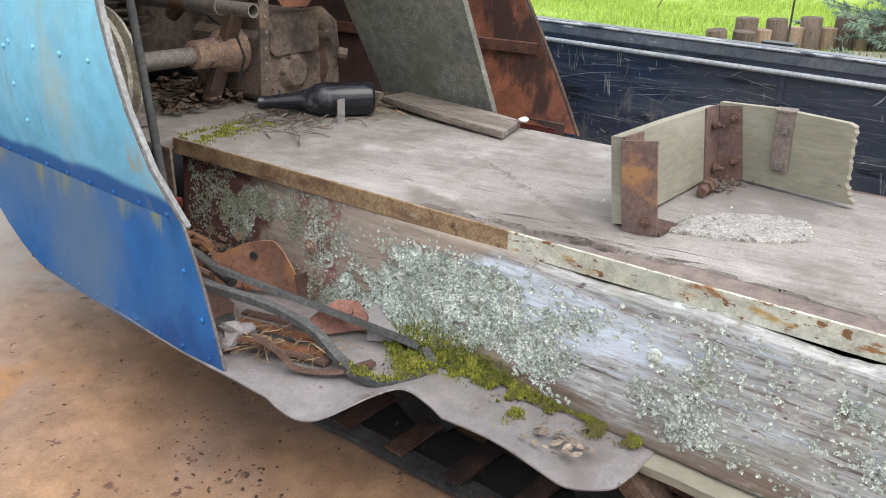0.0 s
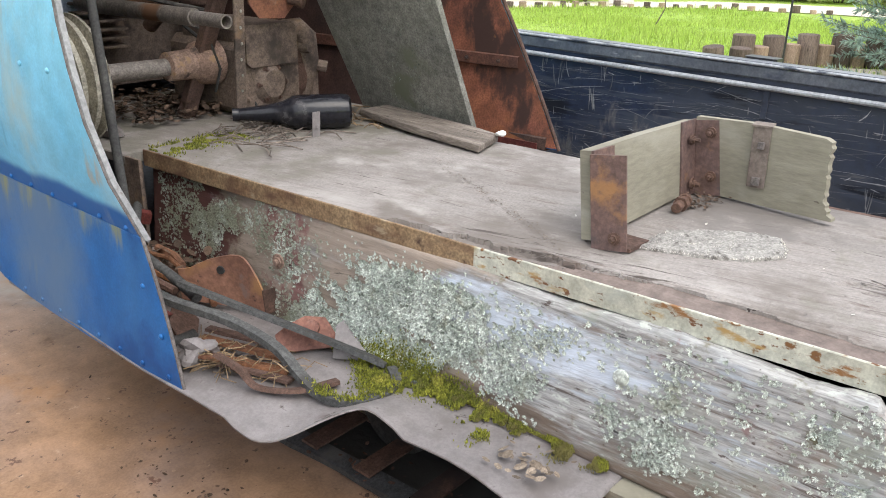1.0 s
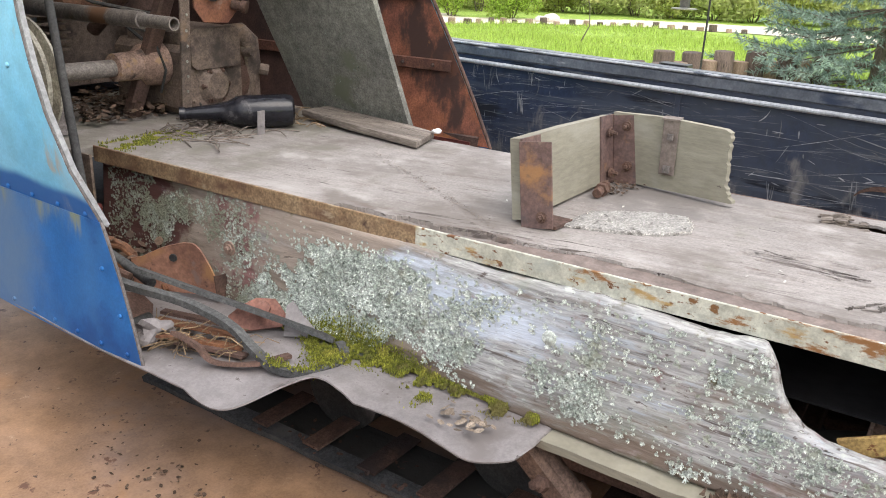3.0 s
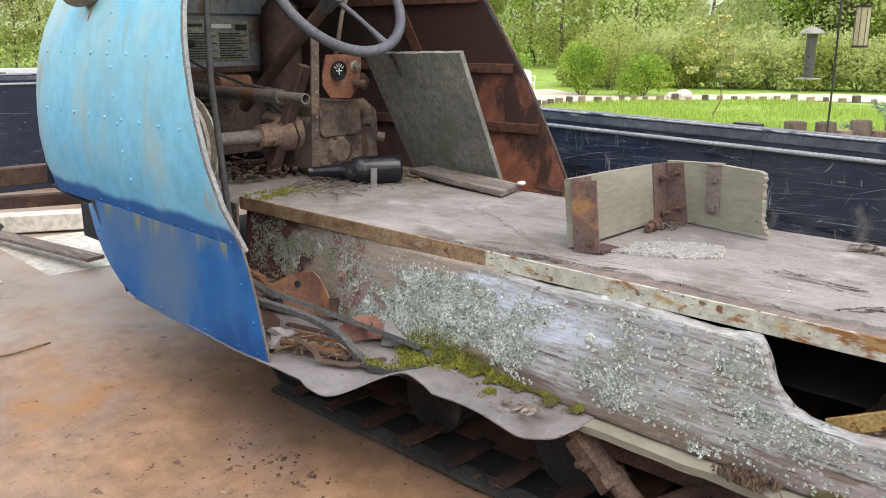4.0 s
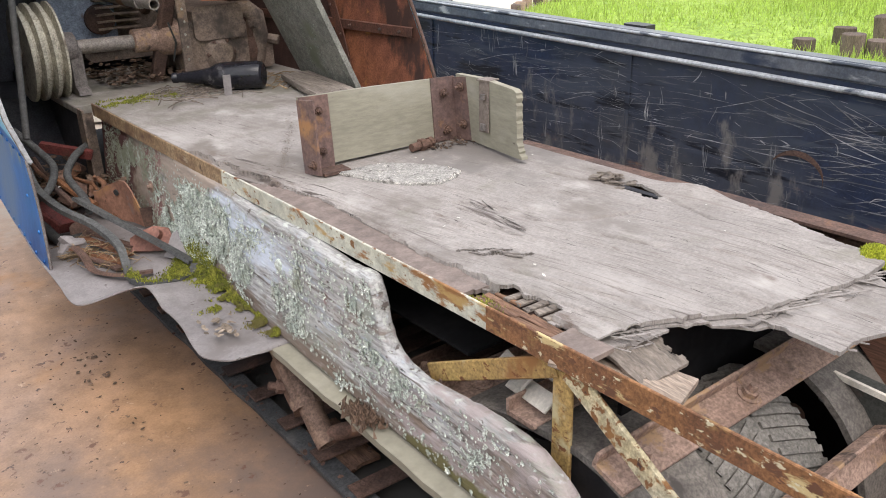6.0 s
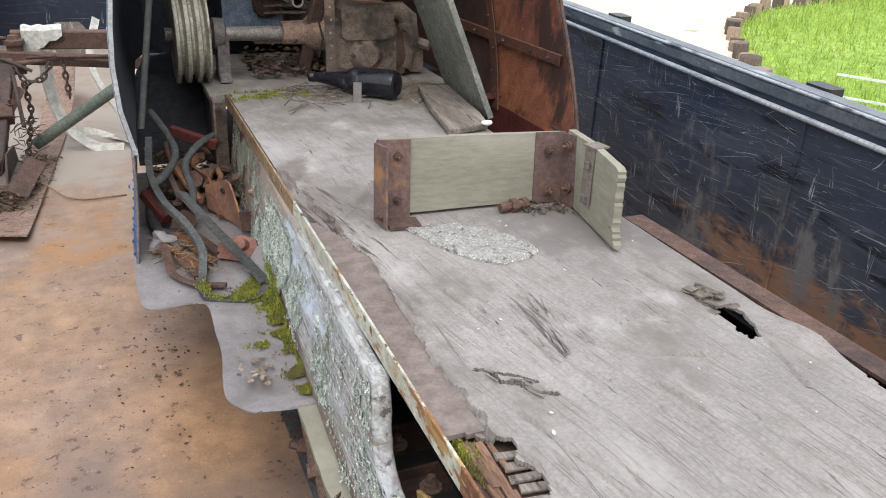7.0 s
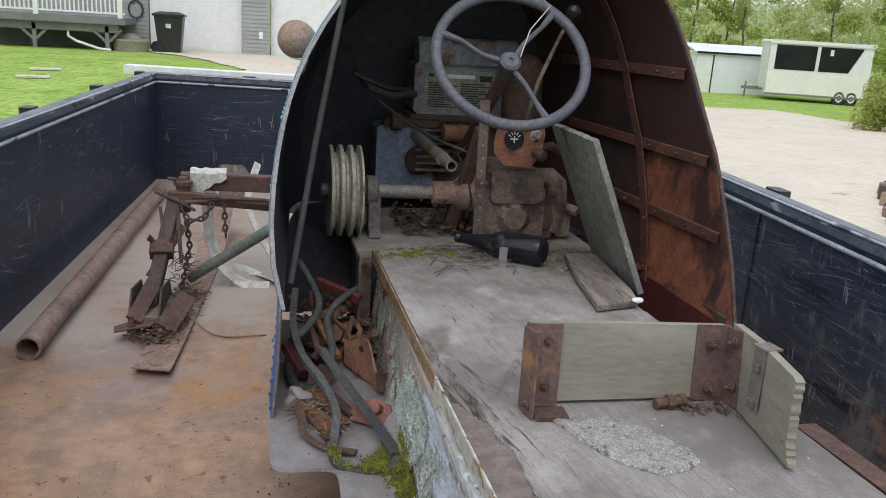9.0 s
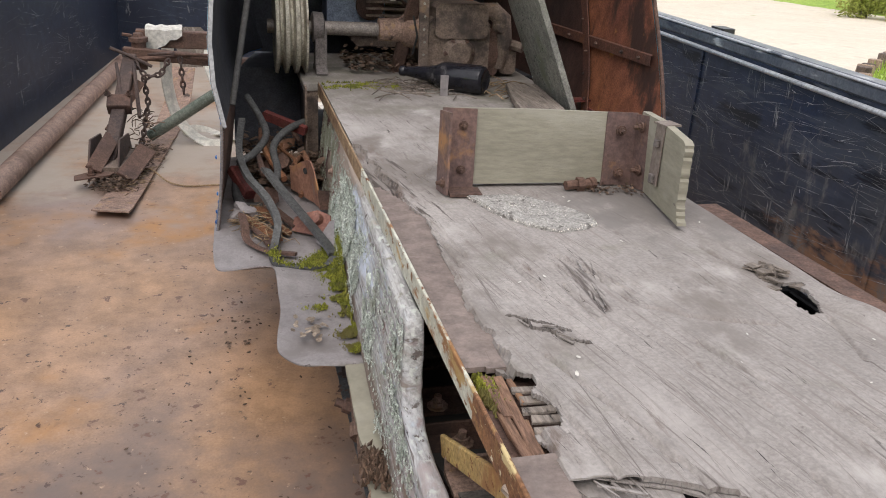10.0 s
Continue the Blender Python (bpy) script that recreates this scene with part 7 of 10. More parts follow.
# cord wound on the wheel
for pts in ([HUB + WN * 0.03 + U * 0.02, HUB + WN * 0.03 + (U * 0.55 + W * 0.8) * 0.1, HUB + WN * 0.035 + (U * 0.6 + W * 0.78) * 0.19, HUB + WN * 0.03 + (U * 0.5 + W * 0.85) * 0.2], [HUB + WN * 0.04 + W * wheel_r * 1.02, HUB + WN * 0.042 + W * wheel_r * 0.96 + U * 0.02, HUB + WN * 0.036 + W * wheel_r * 1.03 + U * 0.045]):
    bm = bmesh.new()
    tube(bm, pts, 0.0016, 5)
    part("cord", bm, white_cloth, steer, "dirty white cord")
# ---- loose things on the machine ----
bm = bmesh.new()
TL, TRr, BR, BL = V(0.465, 0.05, 0.822), V(0.42, -0.337, 0.831), V(0.555, -0.362, 0.4965), V(0.585, -0.02, 0.4965)
nn = (TRr - BR).cross(BL - BR).normalized()
ring = []
N = 14
loop = [TL.lerp(TRr, i / N) + V(0, 0, 0.003 * wob(i * 1.3, 0, 0)) for i in range(N)] + [TRr.lerp(BR, i / N) for i in range(N)] + [BR.lerp(BL, i / N) for i in range(N)] + [BL.lerp(TL, i / N) for i in range(N)]
quad_ring(bm, [[p for p in loop], [p + nn * 0.013 for p in loop]])
solo("plywood_sheet", bm, panel_wood, "mossy grey-green plywood sheet leaning against the cowl", "plywood")

bm = bmesh.new()
slab(bm, [(0, 0), (0.1, 0.025), (0.106, 0.1), (0.1, 0.36), (0.02, 0.372), (0.005, 0.2)], (0.394, -0.482, DECK + 0.017), (1, 0.02, 0), (0.12, 0.99, 0.02), 0.014)
bmesh.ops.bevel(bm, geom=bm.edges[:], offset=0.0015, segments=1, affect="EDGES")
solo("loose_plank", bm, plank_wood, "short split grey-brown plank lying on the deck", "plank")
bm = bmesh.new()
bmesh.ops.create_icosphere(bm, subdivisions=3, radius=0.012, matrix=Matrix.Translation((0.487, -0.468, DECK + 0.022)) @ Matrix.Diagonal((1.2, 0.8, 0.5, 1)))
for v in bm.verts:
    v.co += v.co.normalized() * 0.005 * wob(v.co.x * 60, v.co.y * 60, v.co.z * 60)
solo("white_scrap", bm, white_paint, "small white crumpled scrap on the plank end", "scrap")

# bottle
BM, BB = V(0.212, 0.008, 0.527), V(0.392, -0.152, 0.532)
ax = (BB - BM).normalized()
L = (BB - BM).length
bottle = thing("bottle", (0.3, -0.07, DECK), "dusty dark glass bottle lying on its side", "bottle")
bm = bmesh.new()
lathe(bm, BM, ax, [(0, 0.009), (0, 0.0135), (0.012, 0.0135), (0.014, 0.012), (L * 0.3, 0.0185), (L * 0.42, 0.024), (L * 0.5, 0.033), (L * 0.56, 0.0355), (L * 0.93, 0.0355), (L * 0.98, 0.033), (L, 0.027), (L - 0.006, 0.01)], 28)
part("body", bm, black_glass, bottle)
bm = bmesh.new()
bar(bm, (0.287, -0.156, DECK), (0.287, -0.158, DECK + 0.05), 0.02, 0.004, (0, -1, 0), 0.001)
lathe(bm, (0.287, -0.1602, DECK + 0.02), (0, -1, 0), [(0, 0.004), (0.0012, 0.0035)], 10)
solo("drilled_tab", bm, sheet_steel, "small drilled steel tab standing by the bottle", "bracket")

# white grit patch
bm = bmesh.new()
pts = [(0.136, -0.928), (0.175, -0.925), (0.225, -0.932), (0.262, -0.975), (0.3, -1.035), (0.298, -1.068), (0.262, -1.088), (0.232, -1.094), (0.19, -1.062), (0.158, -1.0)]
cx, cy = sum(p[0] for p in pts) / 10, sum(p[1] for p in pts) / 10
rings = []
for s, h in ((1.0, 0.0), (0.98, 0.004), (0.93, 0.006), (0.8, 0.007), (0.65, 0.006), (0.5, 0.0065), (0.35, 0.006), (0.2, 0.006), (0.05, 0.006)):
    ring = []
    for i in range(60):
        q = i / 6
        a, b = pts[int(q) % 10], pts[(int(q) + 1) % 10]
        t = q - int(q)
        x, y = a[0] + (b[0] - a[0]) * t, a[1] + (b[1] - a[1]) * t
        j = 1 + 0.05 * wob(x * 60, y * 60, 0)
        x, y = cx + (x - cx) * s * j, cy + (y - cy) * s * j
        ring.append((x, y, DECK - 0.001 + h + 0.003 * wob(x * 140, y * 140, 1) * (s < 1)))
    rings.append(ring)
quad_ring(bm, rings)
solo("grit_patch", bm, crumb_mat, "crumbling off-white gritty patch stuck to the deck", "grit patch")

# ---- rubbish in the left footwell ----
SH0 = 0.2695


def ribbon(name, pts, w, th, material, label, category, up=(0, 0, 1), n=6):
    """A strap or hose of flat section along a smooth line."""
    P = [Vector(p) for p in pts]
    fine_ = []
    for i in range(len(P) - 1):
        p0, p1, p2, p3 = P[max(i - 1, 0)], P[i], P[i + 1], P[min(i + 2, len(P) - 1)]
        for j in range(n):
            t = j / n
            fine_.append(0.5 * ((2 * p1) + (p2 - p0) * t + (2 * p0 - 5 * p1 + 4 * p2 - p3) * t * t + (3 * p1 - p0 - 3 * p2 + p3) * t ** 3))
    fine_.append(P[-1])
    q = bmesh.new()
    if th <= 0:
        tube(q, fine_, w, 10)
    else:
        rings, upv = [], Vector(up)
        for i, p in enumerate(fine_):
            d = (fine_[min(i + 1, len(fine_) - 1)] - fine_[max(i - 1, 0)]).normalized()
            u = (upv - d * upv.dot(d)).normalized()
            s = d.cross(u)
            rings.append([p + s * a + u * b for a, b in ((-w / 2, -th / 2), (w / 2, -th / 2), (w / 2, th / 2), (-w / 2, th / 2))])
        quad_ring(q, rings)
    return solo(name, q, material, label, category)


hose_mat = mat("grey_perished_hose", (0.065, 0.066, 0.066), (0.095, 0.095, 0.092), 9.0, 0.85, 0, [((0.06, 0.055, 0.05), 12.0, 0.56, 0.7, None, None), ((0.18, 0.17, 0.15), 8.0, 0.6, 0.74, None, None)], bump=(60, 0.4))
ribbon("drive_belt", [(-0.195, -0.08, 0.42), (-0.205, -0.2, 0.375), (-0.19, -0.32, 0.352), (-0.155, -0.42, 0.335), (-0.135, -0.5, 0.31), (-0.142, -0.56, 0.288), (-0.15, -0.61, 0.279), (-0.135, -0.655, 0.276), (-0.095, -0.675, 0.276), (-0.055, -0.668, 0.277), (-0.034, -0.64, 0.28)], 0.015, 0.011, hose_mat, "old grey rubber drive belt looping over the running board", "belt")
ribbon("rubber_strap", [(-0.15, -0.3, 0.36), (-0.11, -0.42, 0.334), (-0.08, -0.5, 0.315), (-0.05, -0.58, 0.295), (-0.035, -0.632, 0.284)], 0.022, 0.007, hose_mat, "flat grey rubber strap on top of the rubbish", "strap", (0.3, 0.2, 1))
ribbon("hose", [(-0.18, 0.05, 0.45), (-0.15, -0.02, 0.41), (-0.14, -0.1, 0.385), (-0.17, -0.18, 0.365), (-0.205, -0.24, 0.36)], 0.009, 0, hose_mat, "kinked grey rubber hose", "hose")
ribbon("hose", [(-0.04, -0.02, 0.4), (-0.09, -0.09, 0.395), (-0.125, -0.15, 0.37), (-0.12, -0.24, 0.34), (-0.13, -0.31, 0.33)], 0.009, 0, hose_mat, "bent grey rubber hose", "hose")
ribbon("hose", [(-0.205, -0.18, 0.33), (-0.215, -0.27, 0.3), (-0.2, -0.33, 0.285), (-0.16, -0.34, 0.285)], 0.011, 0, rubber, "black rubber hose end", "hose")

# rusty folded bracket with a hole, leaning on the side board
fold_rust = mat("pinkish_brown_sheet_rust", (0.33, 0.17, 0.115), (0.24, 0.12, 0.085), 10.0, 0.75, 0, [((0.41, 0.215, 0.1), 11.0, 0.54, 0.7, None, None), ((0.27, 0.18, 0.15), 20.0, 0.58, 0.7, None, None), ((0.08, 0.045, 0.038), 24.0, 0.63, 0.72, None, None)], bump=(60, 0.25), grit=0.1)
bracket = thing("rusty_bracket", (-0.07, -0.3, SH0), "bent orange-rusted sheet bracket with a round hole", "bracket")
FU, FW = V(0.383, -0.923, 0).normalized(), V(-0.03, 0.02, 1).normalized()
FN = FU.cross(FW)


def fold_point(u, w):
    """On the plate: flat in two facets that meet in a slanting crease, dented a little."""
    lift = 0.22 * max(0.0, u - 0.075 - 0.45 * (0.06 - w)) + 0.001 * wob(u * 60, w * 60, 4)
    return V(-0.085, -0.226, 0.282) + FU * u + FW * w + FN * (lift - 0.004)


outline = [(-0.045, 0.0), (-0.05, 0.052), (-0.02, 0.057), (0.0, 0.061), (0.04, 0.082), (0.085, 0.098), (0.107, 0.102), (0.118, 0.097), (0.128, 0.082), (0.138, 0.062), (0.144, 0.046), (0.145, 0.02), (0.142, -0.002)]
rows = []
for i in range(29):
    u = -0.02 + 0.164 * i / 28
    top = 0.05
    for (u0, w0), (u1, w1) in zip(outline[1:], outline[2:]):
        if u0 <= u <= u1 and u1 > u0:
            top = w0 + (w1 - w0) * (u - u0) / (u1 - u0)
    rows.append([fold_point(u, top * g / 9) for g in range(10)])
bm = bmesh.new()
skin(bm, rows, 0.003)
part("plate", bm, fold_rust, bracket)
bm = bmesh.new()
hc, hn = fold_point(0.064, 0.067), -FN if FN.x > 0 else FN
lathe(bm, hc + hn * 0.0035, hn, [(-0.002, 0.0075), (0.0006, 0.007)], 14)
part("hole", bm, black_ink, bracket)
# side turned back towards the board, open at its end
bm = bmesh.new()
skin(bm, [[fold_point(0.143, w), fold_point(0.15, w * 0.96) - hn * 0.014, fold_point(0.152, w * 0.9) - hn * 0.028] for w in (0.0, 0.015, 0.03, 0.046)], 0.003)
part("fold", bm, dark_rust, bracket, "turned-back side of the bracket")
bm = bmesh.new()
slab(bm, [(0, 0), (0.09, 0.0), (0.1, 0.02), (0.085, 0.05), (0.05, 0.056), (0.02, 0.045), (-0.005, 0.03)], (-0.105, -0.475, 0.278), (0.7, -0.55, 0.02), (0.35, 0.5, 0.75), 0.005)
lathe(bm, (-0.05, -0.49, 0.305), (-0.6, -0.5, 0.5), [(0, 0.012), (0.014, 0.012), (0.014, 0.006)], 10)
solo("rusty_lug", bm, mat("dull_red_lug_rust", (0.25, 0.115, 0.085), (0.17, 0.08, 0.062), 16.0, 0.75, 0, [((0.3, 0.18, 0.15), 22.0, 0.56, 0.68, None, None), ((0.07, 0.042, 0.036), 26.0, 0.6, 0.7, None, None)], bump=(60, 0.3), grit=0.1), "red-brown rusted lug plate under the strap", "bracket")
# bent strap irons
for k_, (pts, m_) in enumerate((([(-0.21, -0.4, 0.295), (-0.17, -0.46, 0.285), (-0.135, -0.53, 0.279)], rust), ([(-0.19, -0.44, 0.285), (-0.165, -0.5, 0.28), (-0.15, -0.55, 0.277)], dark_rust), ([(-0.17, -0.37, 0.296), (-0.14, -0.44, 0.288), (-0.115, -0.5, 0.281)], rust), ([(-0.15, -0.36, 0.3), (-0.115, -0.43, 0.29), (-0.095, -0.47, 0.285)], dark_rust))):
    ribbon("strap_iron", pts, 0.02, 0.005, m_, "rusty flat iron with a drilled end", "iron strap", (0.2, 0, 1))
ribbon("bent_iron", [(-0.205, -0.455, 0.31), (-0.2, -0.5, 0.3), (-0.195, -0.53, 0.28), (-0.16, -0.575, 0.276), (-0.105, -0.6, 0.276)], 0.016, 0.006, dark_rust, "hooked rusty iron strap", "iron strap", (0.5, 0, 1))
bm = bmesh.new()
slab(bm, [(0, 0), (0.05, 0), (0.055, 0.06), (0.03, 0.075), (0.0, 0.05)], (-0.062, -0.545, 0.276), (0.5, -0.85, 0), (0.6, 0.4, 0.75), 0.003)
solo("tin_offcut", bm, sheet_steel, "dull grey tin offcut", "offcut")
bm = bmesh.new()
box(bm, (-0.06, -0.008, -0.011), (0.06, 0.008, 0.011), pose(-0.09, -0.03, 0.4, 8, 15, -28), 0.003)
solo("red_bar", bm, red_paint, "faded red steel bar among the rubbish", "bar")
bm = bmesh.new()
box(bm, (-0.022, -0.045, -0.012), (0.022, 0.045, 0.012), pose(-0.195, -0.25, 0.315, 25, 10, 30), 0.004)
solo("red_tin", bm, red_paint, "rusty red tin by the cowl flank", "tin")
bm = bmesh.new()
bmesh.ops.create_icosphere(bm, subdivisions=3, radius=0.026, matrix=Matrix.Translation((-0.198, -0.4, 0.297)) @ Matrix.Diagonal((1.1, 0.8, 0.7, 1)))
for v in bm.verts:
    v.co += (v.co - V(-0.198, -0.4, 0.3)) * 0.9 * wob(v.co.x * 50, v.co.y * 50, v.co.z * 50)
solo("crumpled_plastic", bm, sheet_steel, "crumpled dull grey plastic scrap", "scrap", smooth=False)


def straws(name, count, area, material, label, category, lay=0.25, ln=(0.03, 0.09), r_=0.0012, parent=None):
    """A loose heap of stalks in a box area."""
    verts, faces = [], []
    (x0, x1), (y0, y1), (z0, z1) = area
    for _ in range(count):
        p = V(rng.uniform(x0, x1), rng.uniform(y0, y1), rng.uniform(z0, z1))
        a = rng.uniform(0, 2 * math.pi)
        d = V(math.cos(a), math.sin(a), rng.uniform(-lay, lay)).normalized()
        L_ = rng.uniform(*ln)
        s = d.cross(V(0, 0, 1)).normalized()
        u = s.cross(d)
        k0 = len(verts)
        mid = p + d * L_ * 0.5 + s * rng.uniform(-0.012, 0.012) + V(0, 0, rng.uniform(-0.002, 0.01))
        for c in (p, mid, p + d * L_):
            c = V(max(c.x, x0 - 0.035), c.y, max(c.z, z0))
            verts += [tuple(c + s * r_), tuple(c - s * r_ * 0.5 + u * r_), tuple(c - s * r_ * 0.5 - u * r_)]
        for g in (0, 3):
            for i in range(3):
                j = (i + 1) % 3
                faces.append((k0 + g + i, k0 + g + j, k0 + g + 3 + j, k0 + g + 3 + i))
    ob = raw(name, verts, faces, material, parent)
    return tagged(ob, label, category, kind="stuff")


straws("straw_heap", 70, ((-0.2, -0.17), (-0.46, -0.38), (0.272, 0.3)), straw_mat, "tangle of dry straw on the running board", "straw", 0.15, (0.02, 0.055), 0.0009)
straws("straw_heap", 24, ((-0.17, -0.12), (-0.55, -0.45), (0.273, 0.3)), straw_mat, "curled dry grass over rusty irons", "straw", 0.2, (0.015, 0.04), 0.0009)
straws("twigs", 90, ((0.14, 0.33), (-0.16, 0.04), (DECK, DECK + 0.008)), mat("grey_twigs", (0.14, 0.115, 0.095), (0.2, 0.165, 0.14), 20.0, 0.95, 0, vary=0.3), "scatter of thin grey twigs round the bottle", "twigs", 0.1, (0.03, 0.1), 0.0013)
straws("twigs", 36, ((0.38, 0.5), (-0.22, 0.0), (DECK, DECK + 0.012)), straw_mat, "thin twigs by the leaning panel", "twigs", 0.15, (0.03, 0.09), 0.0013)


def litter(name, count, spot, size, material, label, category):
    """Curled dead leaves and crumbs."""
    verts, faces = [], []
    for _ in range(count):
        c = Vector(spot())
        s = rng.uniform(*size)
        a = rng.uniform(0, 6.283)
        u = V(math.cos(a), math.sin(a), rng.uniform(-0.5, 0.5)).normalized()
        w = V(-math.sin(a), math.cos(a), rng.uniform(-0.5, 0.5)).normalized()
        up = u.cross(w)
        k0 = len(verts)
        cu = rng.uniform(0.1, 0.5)
        for aa, bb in ((-1, 0), (-0.4, 0.6), (0.5, 0.5), (1, 0), (0.4, -0.6), (-0.5, -0.5)):
            p = c + u * aa * s + w * bb * s + up * cu * s * (aa * aa * 0.5 + bb * bb)
            verts.append(tuple(p))
        faces += [(k0, k0 + 1, k0 + 5), (k0 + 1, k0 + 2, k0 + 4, k0 + 5), (k0 + 2, k0 + 3, k0 + 4)]
    ob = raw(name, verts, faces, material)
    return tagged(ob, label, category, kind="stuff")


litter("leaf_litter", 620, lambda: (rng.uniform(0.1, 0.32), rng.uniform(0.14, 0.43), DECK + abs(rng.gauss(0, 0.014)) + 0.001), (0.004, 0.013), leaf_litter, "drift of dark dead leaves before the engine", "leaf litter")
litter("footwell_litter", 800, lambda: (rng.uniform(-0.195, -0.01), rng.uniform(-0.2, 0.17), 0.272 + abs(rng.gauss(0, 0.03))), (0.005, 0.016), leaf_litter, "dead leaves and scraps heaped in the footwell", "leaf litter")
litter("leaf_crumbs", 30, lambda: (rng.gauss(-0.1, 0.022), rng.gauss(-0.925, 0.03), 0.276 + abs(rng.gauss(0, 0.004))), (0.004, 0.011), mat("pale_dead_leaves", (0.27, 0.22, 0.17), (0.16, 0.12, 0.09), 20.0, 0.9, 0, vary=0.35), "pale dead leaf scraps caught in moss", "leaf litter")
litter("corner_dust", 130, lambda: (rng.uniform(0.34, 0.43), rng.gauss(-0.91, 0.016), DECK + abs(rng.gauss(0, 0.004))), (0.0015, 0.005), leaf_litter, "dark crumbs in the corner of the seat", "debris")
litter("splinter_crumbs", 420, lambda: (lambda t: (0.31 - 0.24 * t + rng.gauss(0, 0.006) + 0.012 * wob(t * 9, 0, 0), -0.45 - 0.4 * t + rng.gauss(0, 0.006), DECK + 0.001))(rng.random()), (0.0007, 0.0021), plank_wood, "line of loose splinters across the deck", "debris")
litter("bed_crumbs", 170, lambda: (lambda p: (p.x, p.y, p.z))(TR @ (V(rng.gauss(-0.19, 0.035), rng.gauss(-0.4, 0.13), 0.004) if rng.random() < 0.6 else V(rng.gauss(-0.25, 0.2), rng.gauss(-0.6, 0.4), 0.004))), (0.0018, 0.0055), leaf_litter, "scatter of dark crumbs on the trailer bed", "debris")

# ---- moss and lichen ----


def moss_patch(name, count, spot, size, label, parent=None, material=None):
    verts, faces = [], []
    for _ in range(count):
        got = spot()
        if got is None:
            continue
        c = Vector(got)
        h = rng.uniform(*size)
        a = rng.uniform(0, 6.28)
        tip = c + V(rng.gauss(0, 0.35) * h, rng.gauss(0, 0.35) * h, h)
        k0 = len(verts)
        w = h * rng.uniform(0.3, 0.55)
        for i in range(3):
            verts.append(tuple(c + V(math.cos(a + i * 2.09) * w, math.sin(a + i * 2.09) * w, -0.001)))
        verts.append(tuple(tip))
        faces += [(k0, k0 + 1, k0 + 3), (k0 + 1, k0 + 2, k0 + 3), (k0 + 2, k0, k0 + 3)]
    ob = raw(name, verts, faces, material or moss_mat, parent)
    return tagged(ob, label, "moss", kind="stuff")


def foot_moss():
    y = rng.uniform(-1.0, -0.52)
    w = 0.012 + 0.05 * math.exp(-((y + 0.66) / 0.06) ** 2) + 0.05 * math.exp(-((y + 0.86) / 0.08) ** 2) * (0.4 + 0.8 * wob(y * 14, 0, 0))
    x0 = board_x(y, 0.29)
    x = x0 - abs(rng.gauss(0, 1)) * w * 0.6
    if x < x0 - 0.125 or wob(x * 40, y * 40, 5.0) + 0.5 * wob(x * 130, y * 130, 2.0) < (-0.22 if y > -0.78 else 0.12):
        return None
    t = (x0 - x)
    return (x, y, SH0 + 0.004 + 0.014 * math.exp(-(t / 0.02) ** 2) * math.exp(-((y + 0.68) / 0.1) ** 2) + 0.007 * rng.random() * math.exp(-t / 0.04))


moss_patch("moss", 46000, foot_moss, (0.0014, 0.004), "thick yellow-green moss along the foot of the side board")


def wall_moss():
    y = rng.uniform(-0.95, -0.5)
    h = abs(rng.gauss(0, 0.022)) * math.exp(-((y + 0.68) / 0.13) ** 2)
    return (board_x(y, 0.28) - 0.004, y, SH0 + 0.006 + h)


moss_patch("moss", 7000, wall_moss, (0.0014, 0.004), "moss climbing the side board foot")
HOSE_LINE = [(-0.145, -0.585, 0.289), (-0.15, -0.615, 0.286), (-0.135, -0.655, 0.283), (-0.095, -0.675, 0.283), (-0.06, -0.67, 0.284)]


def belt_moss():
    t = rng.random() * (len(HOSE_LINE) - 1.001)
    i = int(t)
    p = Vector(HOSE_LINE[i]).lerp(Vector(HOSE_LINE[i + 1]), t - i)
    return p + V(rng.gauss(0, 0.006), rng.gauss(0, 0.006), 0) if wob(p.x * 60, p.y * 60, 0) > -0.15 else None


moss_patch("moss", 900, belt_moss, (0.0015, 0.004), "moss crust on the old drive belt")


def corner_moss():
    x, y = rng.uniform(0.005, 0.2), -0.03 + rng.gauss(0, 0.022)
    if wob(x * 30, y * 30, 2.0) < -0.1 or y > 0.03:
        return None
    return (x, y, DECK - 0.001)


moss_patch("moss", 3000, corner_moss, (0.002, 0.0055), "thin olive moss film at the deck corner")
def cushion_moss():
    a, q = rng.uniform(0, 6.28), math.sqrt(rng.random())
    q *= 1 + 0.25 * math.sin(3 * a)
    return (0.488 + 0.032 * q * math.cos(a), -1.68 + 0.022 * q * math.sin(a), DECK - 0.02 + 0.017 * (1 - q * q))


moss_patch("moss", 3600, cushion_moss, (0.002, 0.005), "bright green moss cushion on the torn deck corner", None, bright_moss)
moss_patch("moss", 420, lambda: (0.012 + abs(rng.gauss(0, 0.008)), -1.455 + rng.gauss(0, 0.012), DECK - 0.018), (0.004, 0.01), "pale moss in the broken deck corner")
moss_patch("moss", 300, lambda: (board_x(-1.28, 0.27) - 0.012 + rng.gauss(0, 0.01), -1.28 + rng.gauss(0, 0.018), 0.27), (0.005, 0.012), "brown-green moss tuft on the sill", None, leaf_litter)


GRIT = [(0.136, -0.928), (0.175, -0.925), (0.225, -0.932), (0.262, -0.975), (0.3, -1.035), (0.298, -1.068), (0.262, -1.088), (0.232, -1.094), (0.19, -1.062), (0.158, -1.0)]
moss_patch("grit_grains", 15000, lambda: (lambda x, y: (x, y, DECK + 0.003 + 0.002 * wob(x * 60, y * 60, 0)) if inside_poly(x, y, GRIT) else None)(rng.uniform(0.13, 0.305), rng.uniform(-1.095, -0.92)), (0.0009, 0.0021), "loose pale grains on the gritty patch", None, crumb_mat)["category"] = "grit"

